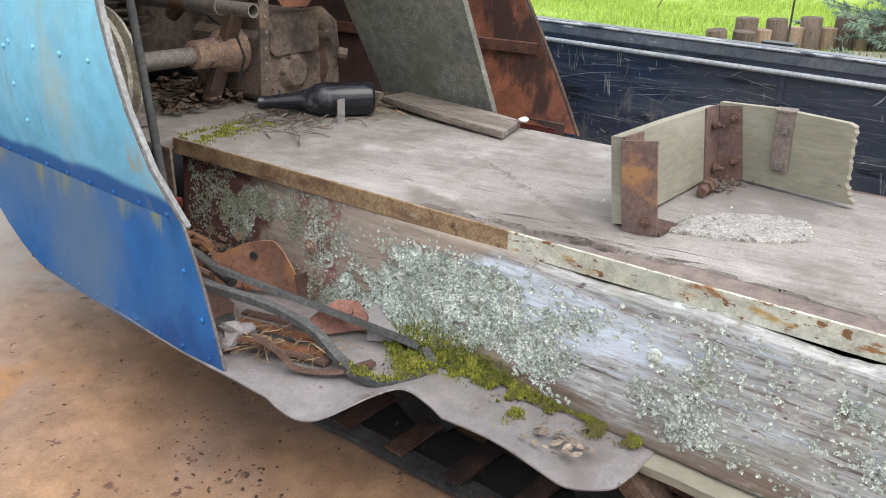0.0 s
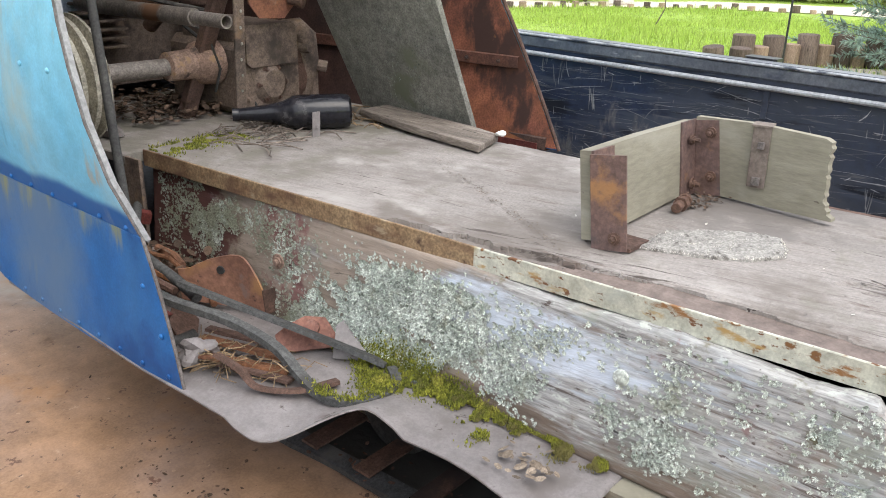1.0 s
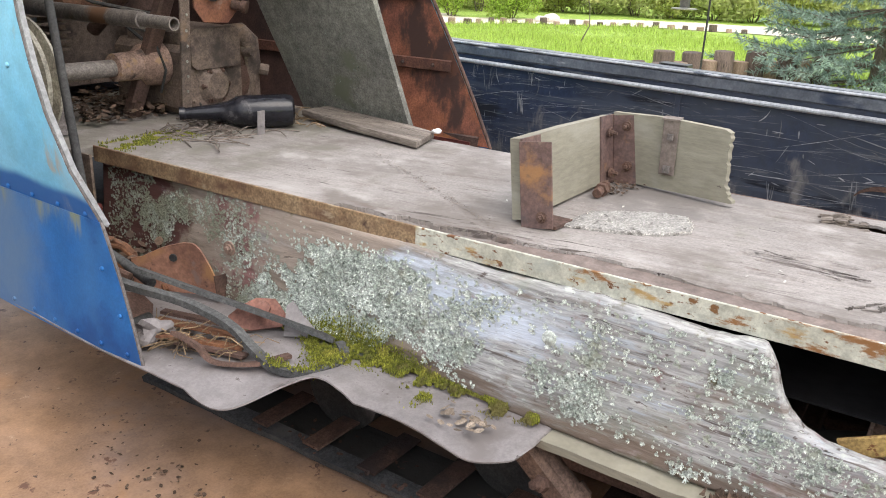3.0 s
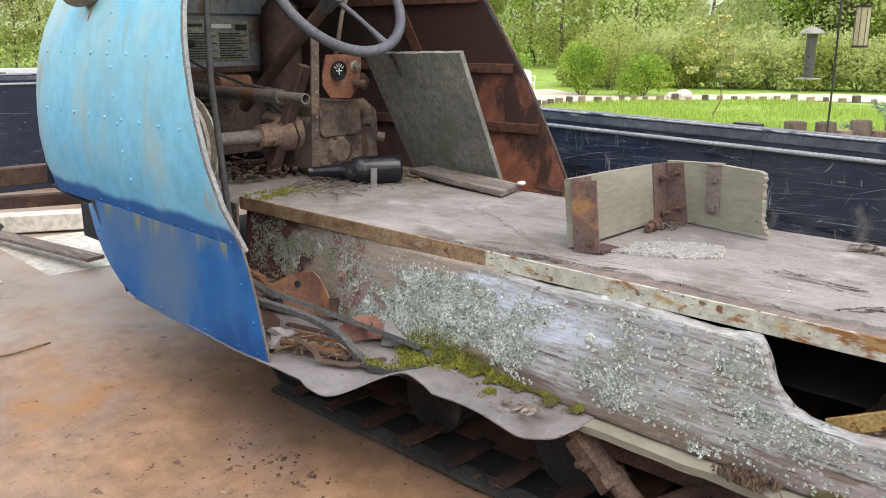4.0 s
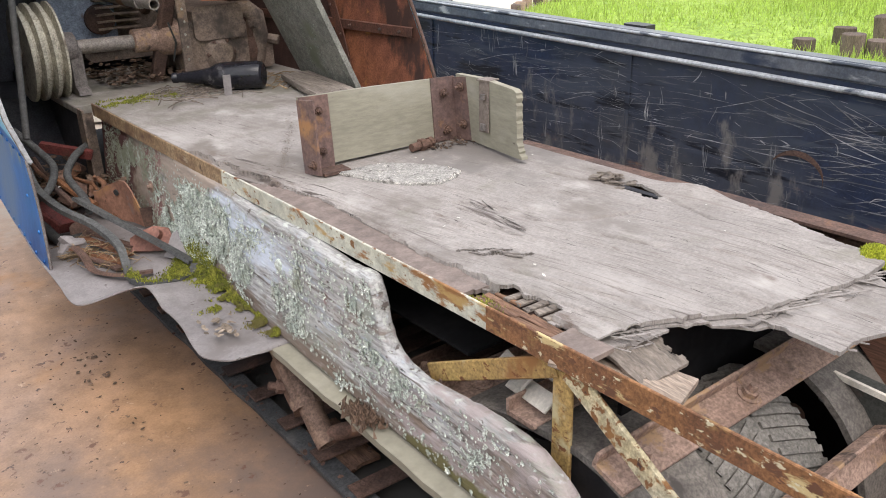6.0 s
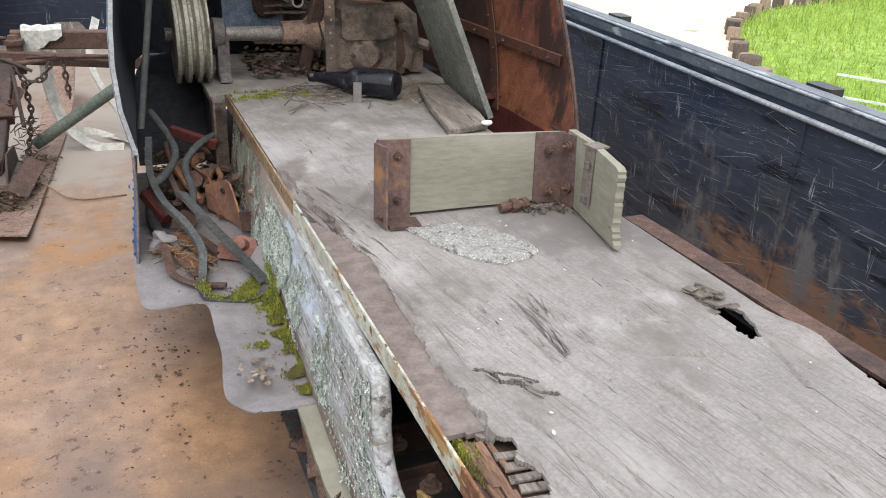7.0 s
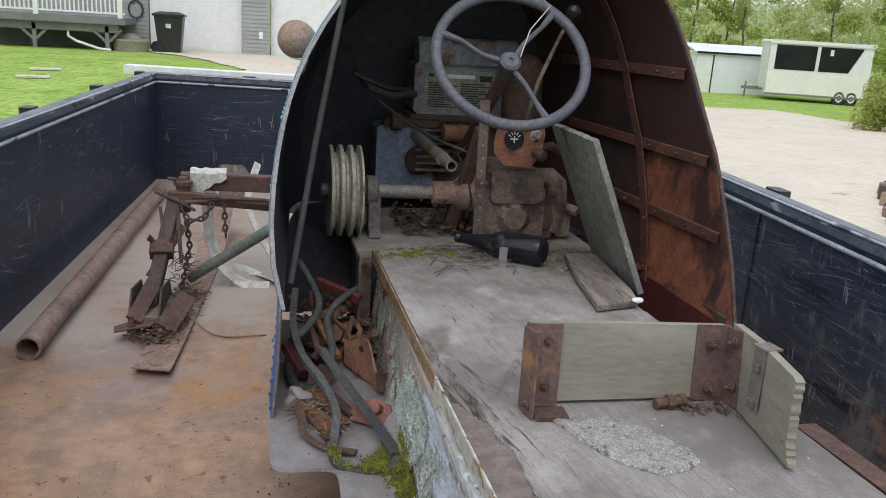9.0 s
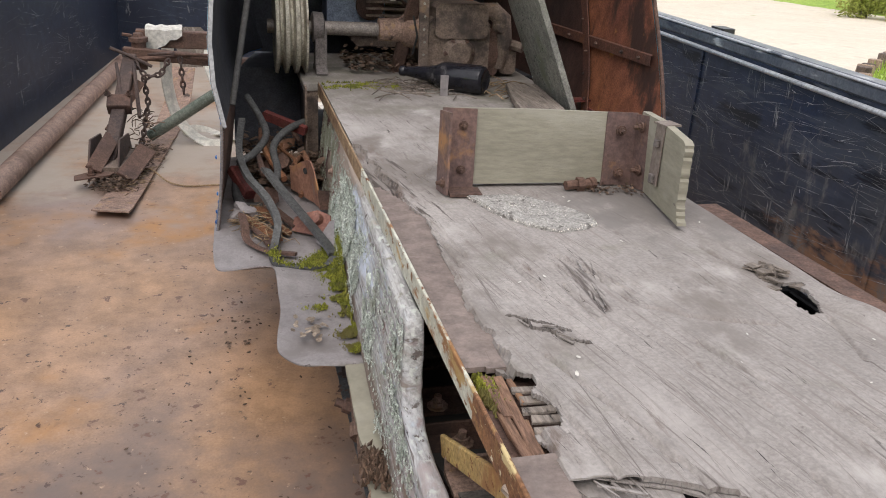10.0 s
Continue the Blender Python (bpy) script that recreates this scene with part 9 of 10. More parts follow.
def tree(x, y, h, crown, material, label, seed, count=5000, leaf=(0.07, 0.15), trunk_r=0.13, low=0.35, group="woodland trees"):
    z = ground_z(x, y)
    e = thing("tree", (x, y, z), label, "tree", group)
    r = random.Random(seed)
    bm = bmesh.new()
    top = V(x + r.gauss(0, 0.2), y + r.gauss(0, 0.2), z + h * 0.92)
    limb(bm, (x, y, z - 0.1), top, trunk_r, trunk_r * 0.2, r, 6, 0.01)
    blobs = []
    for i in range(13):
        t = low + (0.95 - low) * i / 12
        a = 2.4 * i + r.random()
        q = crown * (0.35 + 0.6 * math.sin(math.pi * min(1, 0.15 + 0.85 * (1 - (t - low) / (1 - low))))) * r.uniform(0.6, 1.0)
        c = V(x + q * math.cos(a), y + q * math.sin(a), z + h * t + r.uniform(-0.2, 0.4))
        s = V(x, y, z).lerp(top, t * 0.85)
        limb(bm, s, c, trunk_r * 0.35 * (1.1 - t), 0.012, r, 3)
        k = crown * r.uniform(0.28, 0.5)
        blobs.append((c.x, c.y, c.z, k, k, k * 0.8))
    part("trunk", bm, bark_mat, e)
    leaf_cloud("crown", blobs, count, leaf, material, e, seed)
    return e


def spruce(x, y, h, rad, label, seed, tiers=15, count=9000, lean=0.0, low=0.04):
    """Drooping whorls of needled branches."""
    z = ground_z(x, y)
    e = thing("spruce", (x, y, z), label, "spruce", "spruces")
    r = random.Random(seed)
    bm = bmesh.new()
    tube(bm, [(x, y, z - 0.05), (x, y, z + h * 0.5), (x, y, z + h)], [0.02 * h + 0.02, 0.012 * h, 0.006], 8)
    segs = []
    for t in range(tiers):
        f = low + (0.98 - low) * t / tiers
        L_ = rad * (1 - f) ** 0.85 + 0.05
        n = max(5, int(11 * (1 - f)) + 4)
        for i in range(n):
            a = 6.28 * (i + 0.5 * (t % 2)) / n + r.gauss(0, 0.15)
            ll = L_ * r.uniform(0.75, 1.1)
            p0 = V(x, y, z + h * f)
            p1 = p0 + V(math.cos(a) * ll * 0.6, math.sin(a) * ll * 0.6, -0.1 * ll)
            p2 = p0 + V(math.cos(a) * ll, math.sin(a) * ll, -0.02 * ll)
            tube(bm, [p0, p1, p2], [0.014, 0.008, 0.003], 5)
            segs += [(p0.lerp(p1, 0.35), p1, 1.0), (p1, p2, 1.0)]
            for sgn in (-1, 1):
                for q in (0.35, 0.6, 0.8):
                    b = p0.lerp(p2, q) + V(0, 0, -0.06 * ll)
                    c = b + V(math.cos(a + sgn * 0.8) * ll * 0.34 * (1.15 - q), math.sin(a + sgn * 0.8) * ll * 0.34 * (1.15 - q), -0.03 * ll)
                    segs.append((b, c, 0.9))
    part("trunk", bm, bark_mat, e)
    rr = np.random.RandomState(seed)
    A = np.array([tuple(s[0]) for s in segs])
    Bq = np.array([tuple(s[1]) for s in segs])
    ln = np.linalg.norm(Bq - A, axis=1)
    pick = rr.choice(len(segs), count, p=ln / ln.sum())
    t = rr.uniform(0, 1, count)[:, None]
    C = A[pick] + (Bq[pick] - A[pick]) * t
    d = (Bq[pick] - A[pick]) / ln[pick][:, None]
    o = rr.normal(size=(count, 3))
    o -= d * (o * d).sum(1)[:, None]
    o /= np.linalg.norm(o, axis=1, keepdims=True)
    n_ = d * 0.6 + o * 0.8
    s = rr.uniform(0.02, 0.045, count)[:, None] * (1.0 + 0.25 * rad)
    side = np.cross(n_, rr.normal(size=(count, 3)))
    side /= np.linalg.norm(side, axis=1, keepdims=True)
    P = np.stack([C - side * s * 0.22, C + side * s * 0.22, C + n_ * s * 1.7], 1).reshape(-1, 3)
    raw("needles", P.tolist(), np.arange(count * 3).reshape(-1, 3).tolist(), needle_blue, e)
    return e


# shrubs along the far side of the drive
bush(19.2, 15.6, 0.8, 0.8, 1.12, leaf_yellow, "rounded olive-green clipped shrub by the gravel", 21, 3600)
bush(18.3, 16.9, 0.75, 0.7, 1.02, leaf_yellow, "low olive-green shrub by the gravel", 22, 3200)
bush(21.5, 16.0, 0.85, 0.85, 1.5, leaf_green, "bright green rounded shrub behind the chair", 23, 3600)
bush(21.4, 12.9, 0.85, 0.85, 1.85, leaf_green, "tall bright green shrub beside the lawn", 24, 5200)
bush(22.3, 11.3, 1.1, 0.95, 1.45, leaf_green, "bright green shrub with twiggy base", 25, 4600)
bush(24.2, 13.6, 1.5, 1.3, 2.6, leaf_yellow, "loose yellow-green spring shrub behind the lawn", 26, 4200)
bush(16.6, 17.9, 0.75, 0.7, 1.28, leaf_yellow, "rounded olive shrub at the drive edge", 27, 3600)
bush(17.3, 17.1, 0.8, 0.75, 1.15, leaf_yellow, "rounded olive shrub at the drive edge", 28, 3000)
bush(21.6, 22.0, 1.8, 1.5, 3.7, leaf_green, "tall loose green shrub before the white trailer", 29, 8000)
bush(18.2, 19.6, 0.85, 0.8, 1.5, leaf_yellow, "dense rounded olive shrub at the drive edge", 30, 4200)
# hedge behind the path
k_ = 0
for i in range(14):
    t = i / 13
    bush(25.5 + 6 * t, 15.5 - 16 * t, 1.5, 1.4, 1.9 + 0.5 * wob(i * 1.7, 0, 0), leaf_wood if i % 3 else leaf_yellow, "tall loose green hedge shrub", 40 + i, 6000, (0.04, 0.08), 6, "hedge")
# sapling on the lawn
SX, SY = 15.6, 5.95
SG = ground_z(SX, SY)
sap = thing("sapling", (SX, SY, SG), "thin young tree with pale yellow leaves", "sapling")
bm = bmesh.new()
r5 = random.Random(5)
limb(bm, (SX, SY, SG - 0.05), (SX, SY + 0.02, SG + 2.03), 0.014, 0.004, r5, 5)
blobs = []
for i in range(11):
    zz = 0.75 + 0.115 * i
    a = 2.4 * i
    q = 0.42 * (1.2 - i / 12)
    c = V(SX + q * math.cos(a), SY + q * math.sin(a), SG + zz + 0.12)
    limb(bm, (SX, SY, SG + zz), c, 0.005, 0.002, r5, 2)
    blobs.append((c.x, c.y, c.z, 0.16, 0.16, 0.07))
part("stem", bm, bark_mat, sap)
leaf_cloud("leaves", blobs, 900, (0.03, 0.055), mat("pale_yellow_leaves", (0.42, 0.42, 0.14), (0.5, 0.48, 0.22), 3.0, 0.8, 0, bump=None, vary=0.3), sap, 7)

spruce(11.6, -0.2, 4.2, 2.2, "dense blue spruce beside the log edging", 3, 17, 46000)
spruce(25.0, 22.6, 2.75, 1.0, "small dark blue spruce before the wood", 4, 12, 4000)

# woodland
r7 = random.Random(17)
for i in range(64):
    t = i / 63
    ang = radians(-16 + 104 * t) + r7.gauss(0, 0.006)
    dist = r7.uniform(38, 58) if t < 0.5 else r7.uniform(44, 60)
    x, y = dist * math.cos(ang), dist * math.sin(ang)
    if ang > radians(36):
        # tall thin poplars with open crowns
        tree(x, y, r7.uniform(9, 13), r7.uniform(1.1, 1.7), (leaf_wood, leaf_yellow)[i % 2], "tall thin poplar in sparse spring leaf", 100 + i, 5200, (0.06, 0.12), 0.07, 0.12)
    else:
        hh = r7.uniform(4.6, 6.6) if ang < radians(20) else r7.uniform(8, 12)
        tree(x, y, hh, r7.uniform(2.0, 3.2), (leaf_wood, leaf_wood, leaf_yellow, leaf_green)[i % 4], "slender wood tree in pale spring leaf", 100 + i, 6000, (0.07, 0.14), 0.13, 0.08)
tree(39, 11.5, 8.5, 3.4, leaf_dark, "broad deep-green tree at the wood edge", 90, 11000, (0.1, 0.19), 0.22, 0.3)
# understorey, too thick to count
blobs = []
for i in range(150):
    ang = radians(-20 + 112 * i / 149)
    d_ = r7.uniform(36, 60) if ang < radians(30) else r7.uniform(47, 66)
    hh = r7.uniform(1.2, 2.6) if ang < radians(36) else r7.uniform(2.2, 4.2)
    blobs.append((d_ * math.cos(ang), d_ * math.sin(ang), GROUND + hh * 0.8, r7.uniform(1.6, 3.0), r7.uniform(1.6, 3.0), hh))
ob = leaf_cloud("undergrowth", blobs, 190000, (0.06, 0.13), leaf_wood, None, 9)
tagged(ob, "thick pale green undergrowth of the wood", "undergrowth", kind="stuff")
blobs = []
for i in range(60):
    ang = radians(86 + 190 * i / 59)
    d_ = r7.uniform(45, 60)
    hh = r7.uniform(4, 7)
    blobs.append((d_ * math.cos(ang), d_ * math.sin(ang), GROUND + hh * 0.8, 4.5, 4.5, hh))
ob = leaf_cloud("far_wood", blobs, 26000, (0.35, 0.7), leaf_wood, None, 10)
tagged(ob, "far belt of green woodland round the yard", "woodland", kind="stuff")

# backdrop far behind the wood, haze put into its pale colour
haze = mat("haze_tinted_far_wood", (0.45, 0.5, 0.38), (0.56, 0.6, 0.48), 0.05, 1.0, 0, bump=None)
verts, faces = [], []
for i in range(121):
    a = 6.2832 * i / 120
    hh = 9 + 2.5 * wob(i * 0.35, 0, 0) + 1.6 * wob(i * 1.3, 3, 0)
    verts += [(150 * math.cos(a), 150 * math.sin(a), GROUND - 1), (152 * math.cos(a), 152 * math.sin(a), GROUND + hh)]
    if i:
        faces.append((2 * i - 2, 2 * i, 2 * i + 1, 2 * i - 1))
tagged(raw("backdrop", verts, faces, haze, None, True), "backdrop of distant woodland, haze in its pale colour", "backdrop", kind="structure")

# long grass on the island lawn
rg = np.random.RandomState(2)
N_ = 60000
gx_, gy_ = rg.uniform(4.7, 23, N_), rg.uniform(-1.5, 11.6, N_)
keep = np.array([inside_poly(a, b, ISLAND) for a, b in zip(gx_, gy_)])
gx_, gy_ = gx_[keep], gy_[keep]
n_ = len(gx_)
hgt = rg.uniform(0.05, 0.14, n_) * (1 + 0.6 * np.sin(gx_ * 0.9) * np.sin(gy_ * 1.1))
a_ = rg.uniform(0, 6.28, n_)
w_ = rg.uniform(0.006, 0.014, n_)
base = np.stack([gx_, gy_, np.array([ground_z(a, b) - 0.01 for a, b in zip(gx_, gy_)])], 1)
sd = np.stack([np.cos(a_), np.sin(a_), 0 * a_], 1) * w_[:, None]
tip = base + np.stack([rg.normal(0, 0.04, n_), rg.normal(0, 0.04, n_), hgt], 1)
P = np.stack([base - sd, base + sd, tip], 1).reshape(-1, 3)
ob = raw("long_grass", P.tolist(), np.arange(n_ * 3).reshape(-1, 3).tolist(), blade_mat)
tagged(ob, "bright long spring grass on the island lawn", "grass", kind="stuff")


# log edging round the island
def post(name, x, y, r_, h, material, label, category, group, z=None):
    z = ground_z(x, y) if z is None else z
    q = bmesh.new()
    tilt = V(rng.gauss(0, 0.03), rng.gauss(0, 0.03), 1)
    lathe(q, (x, y, z - 0.05), tilt, [(0, r_), (h + 0.04, r_ * rng.uniform(0.94, 1.0)), (h + 0.05, r_ * 0.9), (h + 0.05, 0.01)], 14)
    for v in q.verts:
        v.co.x += 0.012 * wob(v.co.x * 9, v.co.y * 9, v.co.z * 3)
    return solo(name, q, material, label, category, group, at=(x, y, z))


def along(poly, step):
    out, left = [], 0.0
    for (x0, y0), (x1, y1) in zip(poly, poly[1:]):
        L_ = math.hypot(x1 - x0, y1 - y0)
        s = left
        while s < L_:
            out.append((x0 + (x1 - x0) * s / L_, y0 + (y1 - y0) * s / L_))
            s += step
        left = s - L_
    return out


for i, (x, y) in enumerate(along(ISLAND[:11], 0.42)):
    post("log_edging", x + rng.gauss(0, 0.03), y + rng.gauss(0, 0.03), rng.uniform(0.08, 0.12), rng.uniform(0.1, 0.2), log_mat if i % 2 else pale_log, "short upright log of the lawn edging", "log", "log edging")
WALLARC = [(9.95, 2.2), (10.45, 1.9), (10.85, 1.55), (11.3, 1.2), (11.6, 0.85), (11.85, 0.35)]
for i, (x, y) in enumerate(along(WALLARC, 0.25)):
    tall = i % 2 == 0
    post("log_post", x, y, 0.14 if tall else 0.125, (0.42 if tall else 0.3) + rng.uniform(-0.03, 0.04), log_mat if tall else pale_log, "dark upright log of the raised bed" if tall else "pale shorter log of the raised bed", "log", "raised bed logs")
for x, y, h in ((8.5, 2.85, 0.14), (8.52, 2.3, 0.24), (8.62, 2.07, 0.18), (8.68, 1.86, 0.3), (8.75, 1.62, 0.24), (9.3, 2.3, 0.36), (9.6, 2.12, 0.33), (9.2, 2.75, 0.2)):
    post("log_post", x, y, 0.13, h, log_mat, "low dark log stub before the raised bed", "log", "raised bed logs")
bm = bmesh.new()
slab(bm, [(0, 0), (0.9, -0.1), (1.9, -0.8), (2.4, -1.6), (1.4, -2.1), (0.6, -1.0)], (9.1, 1.95, GROUND + 0.03), (1, 0, 0), (0, 1, 0), 0.02)
solo("pavement", bm, gravel_mat, "sandy path below the log bed", "path", kind="structure")

# bird feeders on a pole
pole_x, pole_y = 6.37, 0.68
feeder_pole = thing("feeder_pole", (pole_x, pole_y, GROUND), "thin black garden pole with two hooks", "pole")
bm = bmesh.new()
tube(bm, [(pole_x, pole_y, GROUND - 0.1), (pole_x + 0.01, pole_y, 0.5), (pole_x + 0.03, pole_y + 0.02, 1.7)], 0.009, 8)
part("shaft", bm, black_plastic, feeder_pole)
for sx, sy in ((0.02, 0.225), (0.0, -0.17)):
    bm = bmesh.new()
    tube(bm, [(pole_x + 0.03, pole_y, 1.65)] + [(pole_x + 0.03 + sx * (1 - math.cos(t)) / 2, pole_y + sy * (1 - math.cos(t)) / 2, 1.65 + 0.12 * math.sin(t)) for t in (0.5, 1.0, 1.6, 2.2, 2.8, 3.14)] + [(pole_x + 0.03 + sx, pole_y + sy, 1.58)], 0.006, 6)
    part("hook", bm, black_plastic, feeder_pole)
fx, fy, fz = 6.42, 0.905, 0.465
feeder = thing("bird_feeder", (fx, fy, fz), "tube bird feeder with pale domed lid and tray", "bird feeder", "bird feeders")
bm = bmesh.new()
lathe(bm, (fx, fy, fz + 0.02), (0, 0, 1), [(0, 0.044), (0.37, 0.044)], 18)
part("tube", bm, mat("dark_mesh_tube", (0.06, 0.06, 0.055), (0.1, 0.095, 0.085), 60.0, 0.5, 0), feeder)
bm = bmesh.new()
lathe(bm, (fx, fy, fz + 0.385), (0, 0, 1), [(0, 0.098), (0.008, 0.1), (0.03, 0.085), (0.055, 0.036), (0.062, 0.01)], 20)
part("lid", bm, alloy, feeder, "pale green-grey domed lid")
bm = bmesh.new()
lathe(bm, (fx, fy, fz), (0, 0, 1), [(0, 0.04), (0.004, 0.11), (0.012, 0.11), (0.014, 0.04)], 20)
part("tray", bm, alloy, feeder)
for zz in (0.1, 0.2):
    bm = bmesh.new()
    tube(bm, [(fx - 0.07, fy, fz + zz), (fx + 0.07, fy, fz + zz)], 0.006, 6)
    part("perch", bm, black_plastic, feeder)
bm = bmesh.new()
tube(bm, [(fx, fy, fz + 0.44), (pole_x + 0.05, pole_y + 0.225, 1.58)], 0.003, 5)
part("hanger", bm, black_plastic, feeder)
fx, fy, fz = 6.4, 0.51, 0.74
feeder = thing("bird_feeder", (fx, fy, fz), "slim wire-mesh feeder filled with pale seed", "bird feeder", "bird feeders")
bm = bmesh.new()
lathe(bm, (fx, fy, fz), (0, 0, 1), [(0, 0.058), (0.32, 0.058)], 18)
part("tube", bm, mat("pale_seed_mesh", (0.42, 0.38, 0.26), (0.33, 0.29, 0.18), 60.0, 0.8, 0), feeder)
for zz in (0.0, 0.32):
    bm = bmesh.new()
    lathe(bm, (fx, fy, fz + zz), (0, 0, 1), [(0, 0.065), (0.018, 0.065)], 18)
    part("cap", bm, black_plastic, feeder)
for i in range(8):
    a = 6.28 * i / 8
    bm = bmesh.new()
    tube(bm, [(fx + 0.061 * math.cos(a), fy + 0.061 * math.sin(a), fz), (fx + 0.061 * math.cos(a), fy + 0.061 * math.sin(a), fz + 0.33)], 0.0022, 5)
    part("mesh_wire", bm, black_plastic, feeder)
bm = bmesh.new()
tube(bm, [(fx, fy, fz + 0.33), (pole_x + 0.03, pole_y - 0.17, 1.58)], 0.003, 5)
part("hanger", bm, black_plastic, feeder)


# white plastic garden chair
def chair(x, y, rz):
    e = thing("garden_chair", (x, y, ground_z(x, y)), "white moulded plastic garden chair on the gravel", "chair")
    M_ = pose(x, y, ground_z(x, y) + 0.02, 0, 0, rz) @ Matrix.Scale(0.82, 4)
    for lx, ly in ((-0.23, -0.22), (0.23, -0.22), (-0.22, 0.24), (0.22, 0.24)):
        q = bmesh.new()
        bar(q, (lx * 1.12, ly * 1.1, 0), (lx, ly, 0.43), 0.045, 0.045, (0, 1, 0), 0.01)
        part("leg", q, white_paint, e, M=M_)
    q = bmesh.new()
    skin(q, [[(-0.25 + 0.05 * i, -0.24 + 0.06 * j, 0.43 - 0.012 * math.sin(math.pi * i / 10)) for j in range(9)] for i in range(11)], 0.012)
    part("seat", q, white_paint, e, M=M_)
    q = bmesh.new()
    skin(q, [[(-0.25 + 0.05 * i, 0.24 + 0.13 * t + 0.03 * math.cos((i - 5) * 0.3), 0.43 + (0.4 + 0.07 * math.sin(math.pi * i / 10)) * t) for t in (0, 0.25, 0.5, 0.75, 1.0)] for i in range(11)], 0.012)
    part("backrest", q, white_paint, e, M=M_)
    for sx in (-1, 1):
        q = bmesh.new()
        tube(q, [(sx * 0.26, -0.22, 0.43), (sx * 0.27, -0.22, 0.63), (sx * 0.28, -0.1, 0.66), (sx * 0.27, 0.28, 0.66)], 0.022, 8)
        part("armrest", q, white_paint, e, M=M_)


chair(20.95, 14.75, -40)
# stones by the path
for x, y, r_ in ((22.3, 9.9, 0.24), (22.0, 10.1, 0.17), (20.3, 15.6, 0.2)):
    bm = bmesh.new()
    bmesh.ops.create_icosphere(bm, subdivisions=3, radius=r_, matrix=Matrix.Translation((x, y, ground_z(x, y) + r_ * 0.4)) @ Matrix.Diagonal((1.3, 1.0, 0.7, 1)))
    for v in bm.verts:
        v.co += (v.co - V(x, y, ground_z(x, y))) * 0.15 * wob(v.co.x * 6, v.co.y * 6, v.co.z * 6)
    solo("stone", bm, white_strip, "pale field stone beside the path", "stone", "path stones")
# short white lattice by the edging
lattice = thing("lattice", (6.0, 2.9, GROUND), "short white garden lattice", "lattice")
for i in range(14):
    bm = bmesh.new()
    bar(bm, (5.75 + i * 0.04, 3.35 - i * 0.075, GROUND), (5.75 + i * 0.04, 3.35 - i * 0.075, GROUND + 0.3), 0.02, 0.01)
    part("slat", bm, white_paint, lattice)
for z in (0.08, 0.27):
    bm = bmesh.new()
    bar(bm, (5.74, 3.37, GROUND + z), (6.28, 2.36, GROUND + z), 0.012, 0.02)
    part("cross_slat", bm, white_paint, lattice)


# ---- house and garage ----
HZ = -0.16
house = thing("house", (-3.0, 25.0, HZ), "grey-sided house with garage and raised white-railed deck", "house")


def hbox(name, lo, hi, m, label="", bev=0.0, parent=None):
    q = bmesh.new()
    box(q, lo, hi, None, bev)
    return part(name, q, m, parent or house, label)


hbox("wall", (-12, 24.9, HZ - 0.3), (-3.45, 25.2, 5.2), siding_mat, "grey horizontal siding")
hbox("wall", (-0.72, 24.75, HZ - 0.3), (0.12, 25.2, 5.2), siding_mat, "grey sided pier between garage doors")
hbox("wall", (2.9, 24.75, HZ - 0.3), (6.0, 25.2, 5.2), siding_mat)
hbox("wall", (-3.45, 24.9, 2.15), (2.9, 25.2, 5.2), siding_mat)
hbox("wall", (5.7, 25.2, HZ - 0.3), (6.0, 34, 5.2), siding_mat)
hbox("roof", (-12.5, 24.4, 5.2), (6.5, 35, 5.45), dark_deck)
for i in range(22):
    z = HZ + 0.12 * i
    for x0, x1, y in ((-8, -3.47, 24.895), (-0.72, 0.12, 24.745)):
        q = bmesh.new()
        bar(q, (x0, y, z + 0.06), (x1, y, z + 0.06), 0.02, 0.115, (0, 0.12, 1))
        part("siding_board", q, siding_mat, house)
for x0, x1 in ((-3.42, -0.74), (0.15, 2.88)):
    d_ = hbox("garage_door", (x0, 24.98, HZ - 0.05), (x1, 25.06, 2.1), white_paint, "plain white garage door")
    for i in range(4):
        for j in range(4):
            w0 = (x1 - x0) / 4
            q = bmesh.new()
            box(q, (x0 + w0 * i + 0.06, 24.975, HZ + 0.05 + 0.58 * j), (x0 + w0 * (i + 1) - 0.06, 24.985, HZ + 0.5 + 0.58 * j), None, 0.008)
            part("panel", q, white_paint, d_)
hbox("outlet_box", (-0.22, 24.71, HZ + 0.5), (-0.1, 24.75, HZ + 0.72), white_paint, "small white outdoor box")
# raised deck
hbox("deck_platform", (-8.2, 22.6, 0.56), (-3.8, 24.9, 0.74), dark_deck, "grey painted deck edge")
hbox("deck_beam", (-8.0, 22.75, 0.34), (-4.0, 22.9, 0.56), dark_deck)
# dark panel added for the shade under the raised deck
hbox("deck_skirt", (-8.2, 24.6, HZ - 0.2), (-4.6, 24.7, 0.6), dark_deck, "dark panel standing for the shade under the deck")
for x in (-4.35, -6.2, -7.9):
    hbox("deck_post", (x, 22.75, HZ - 0.3), (x + 0.1, 22.87, 0.5), dark_deck)
    for sx in (-1, 1):
        q = bmesh.new()
        bar(q, (x + 0.05, 22.8, 0.05), (x + 0.05 + 0.38 * sx, 22.8, 0.42), 0.07, 0.07, (0, 1, 0))
        part("deck_brace", q, dark_deck, house)
rail = hbox("rail", (-8.2, 22.62, 1.54), (-3.8, 22.7, 1.61), white_paint, "white deck railing")
hbox("rail_bottom", (-8.2, 22.62, 0.83), (-3.8, 22.7, 0.88), white_paint, parent=rail)
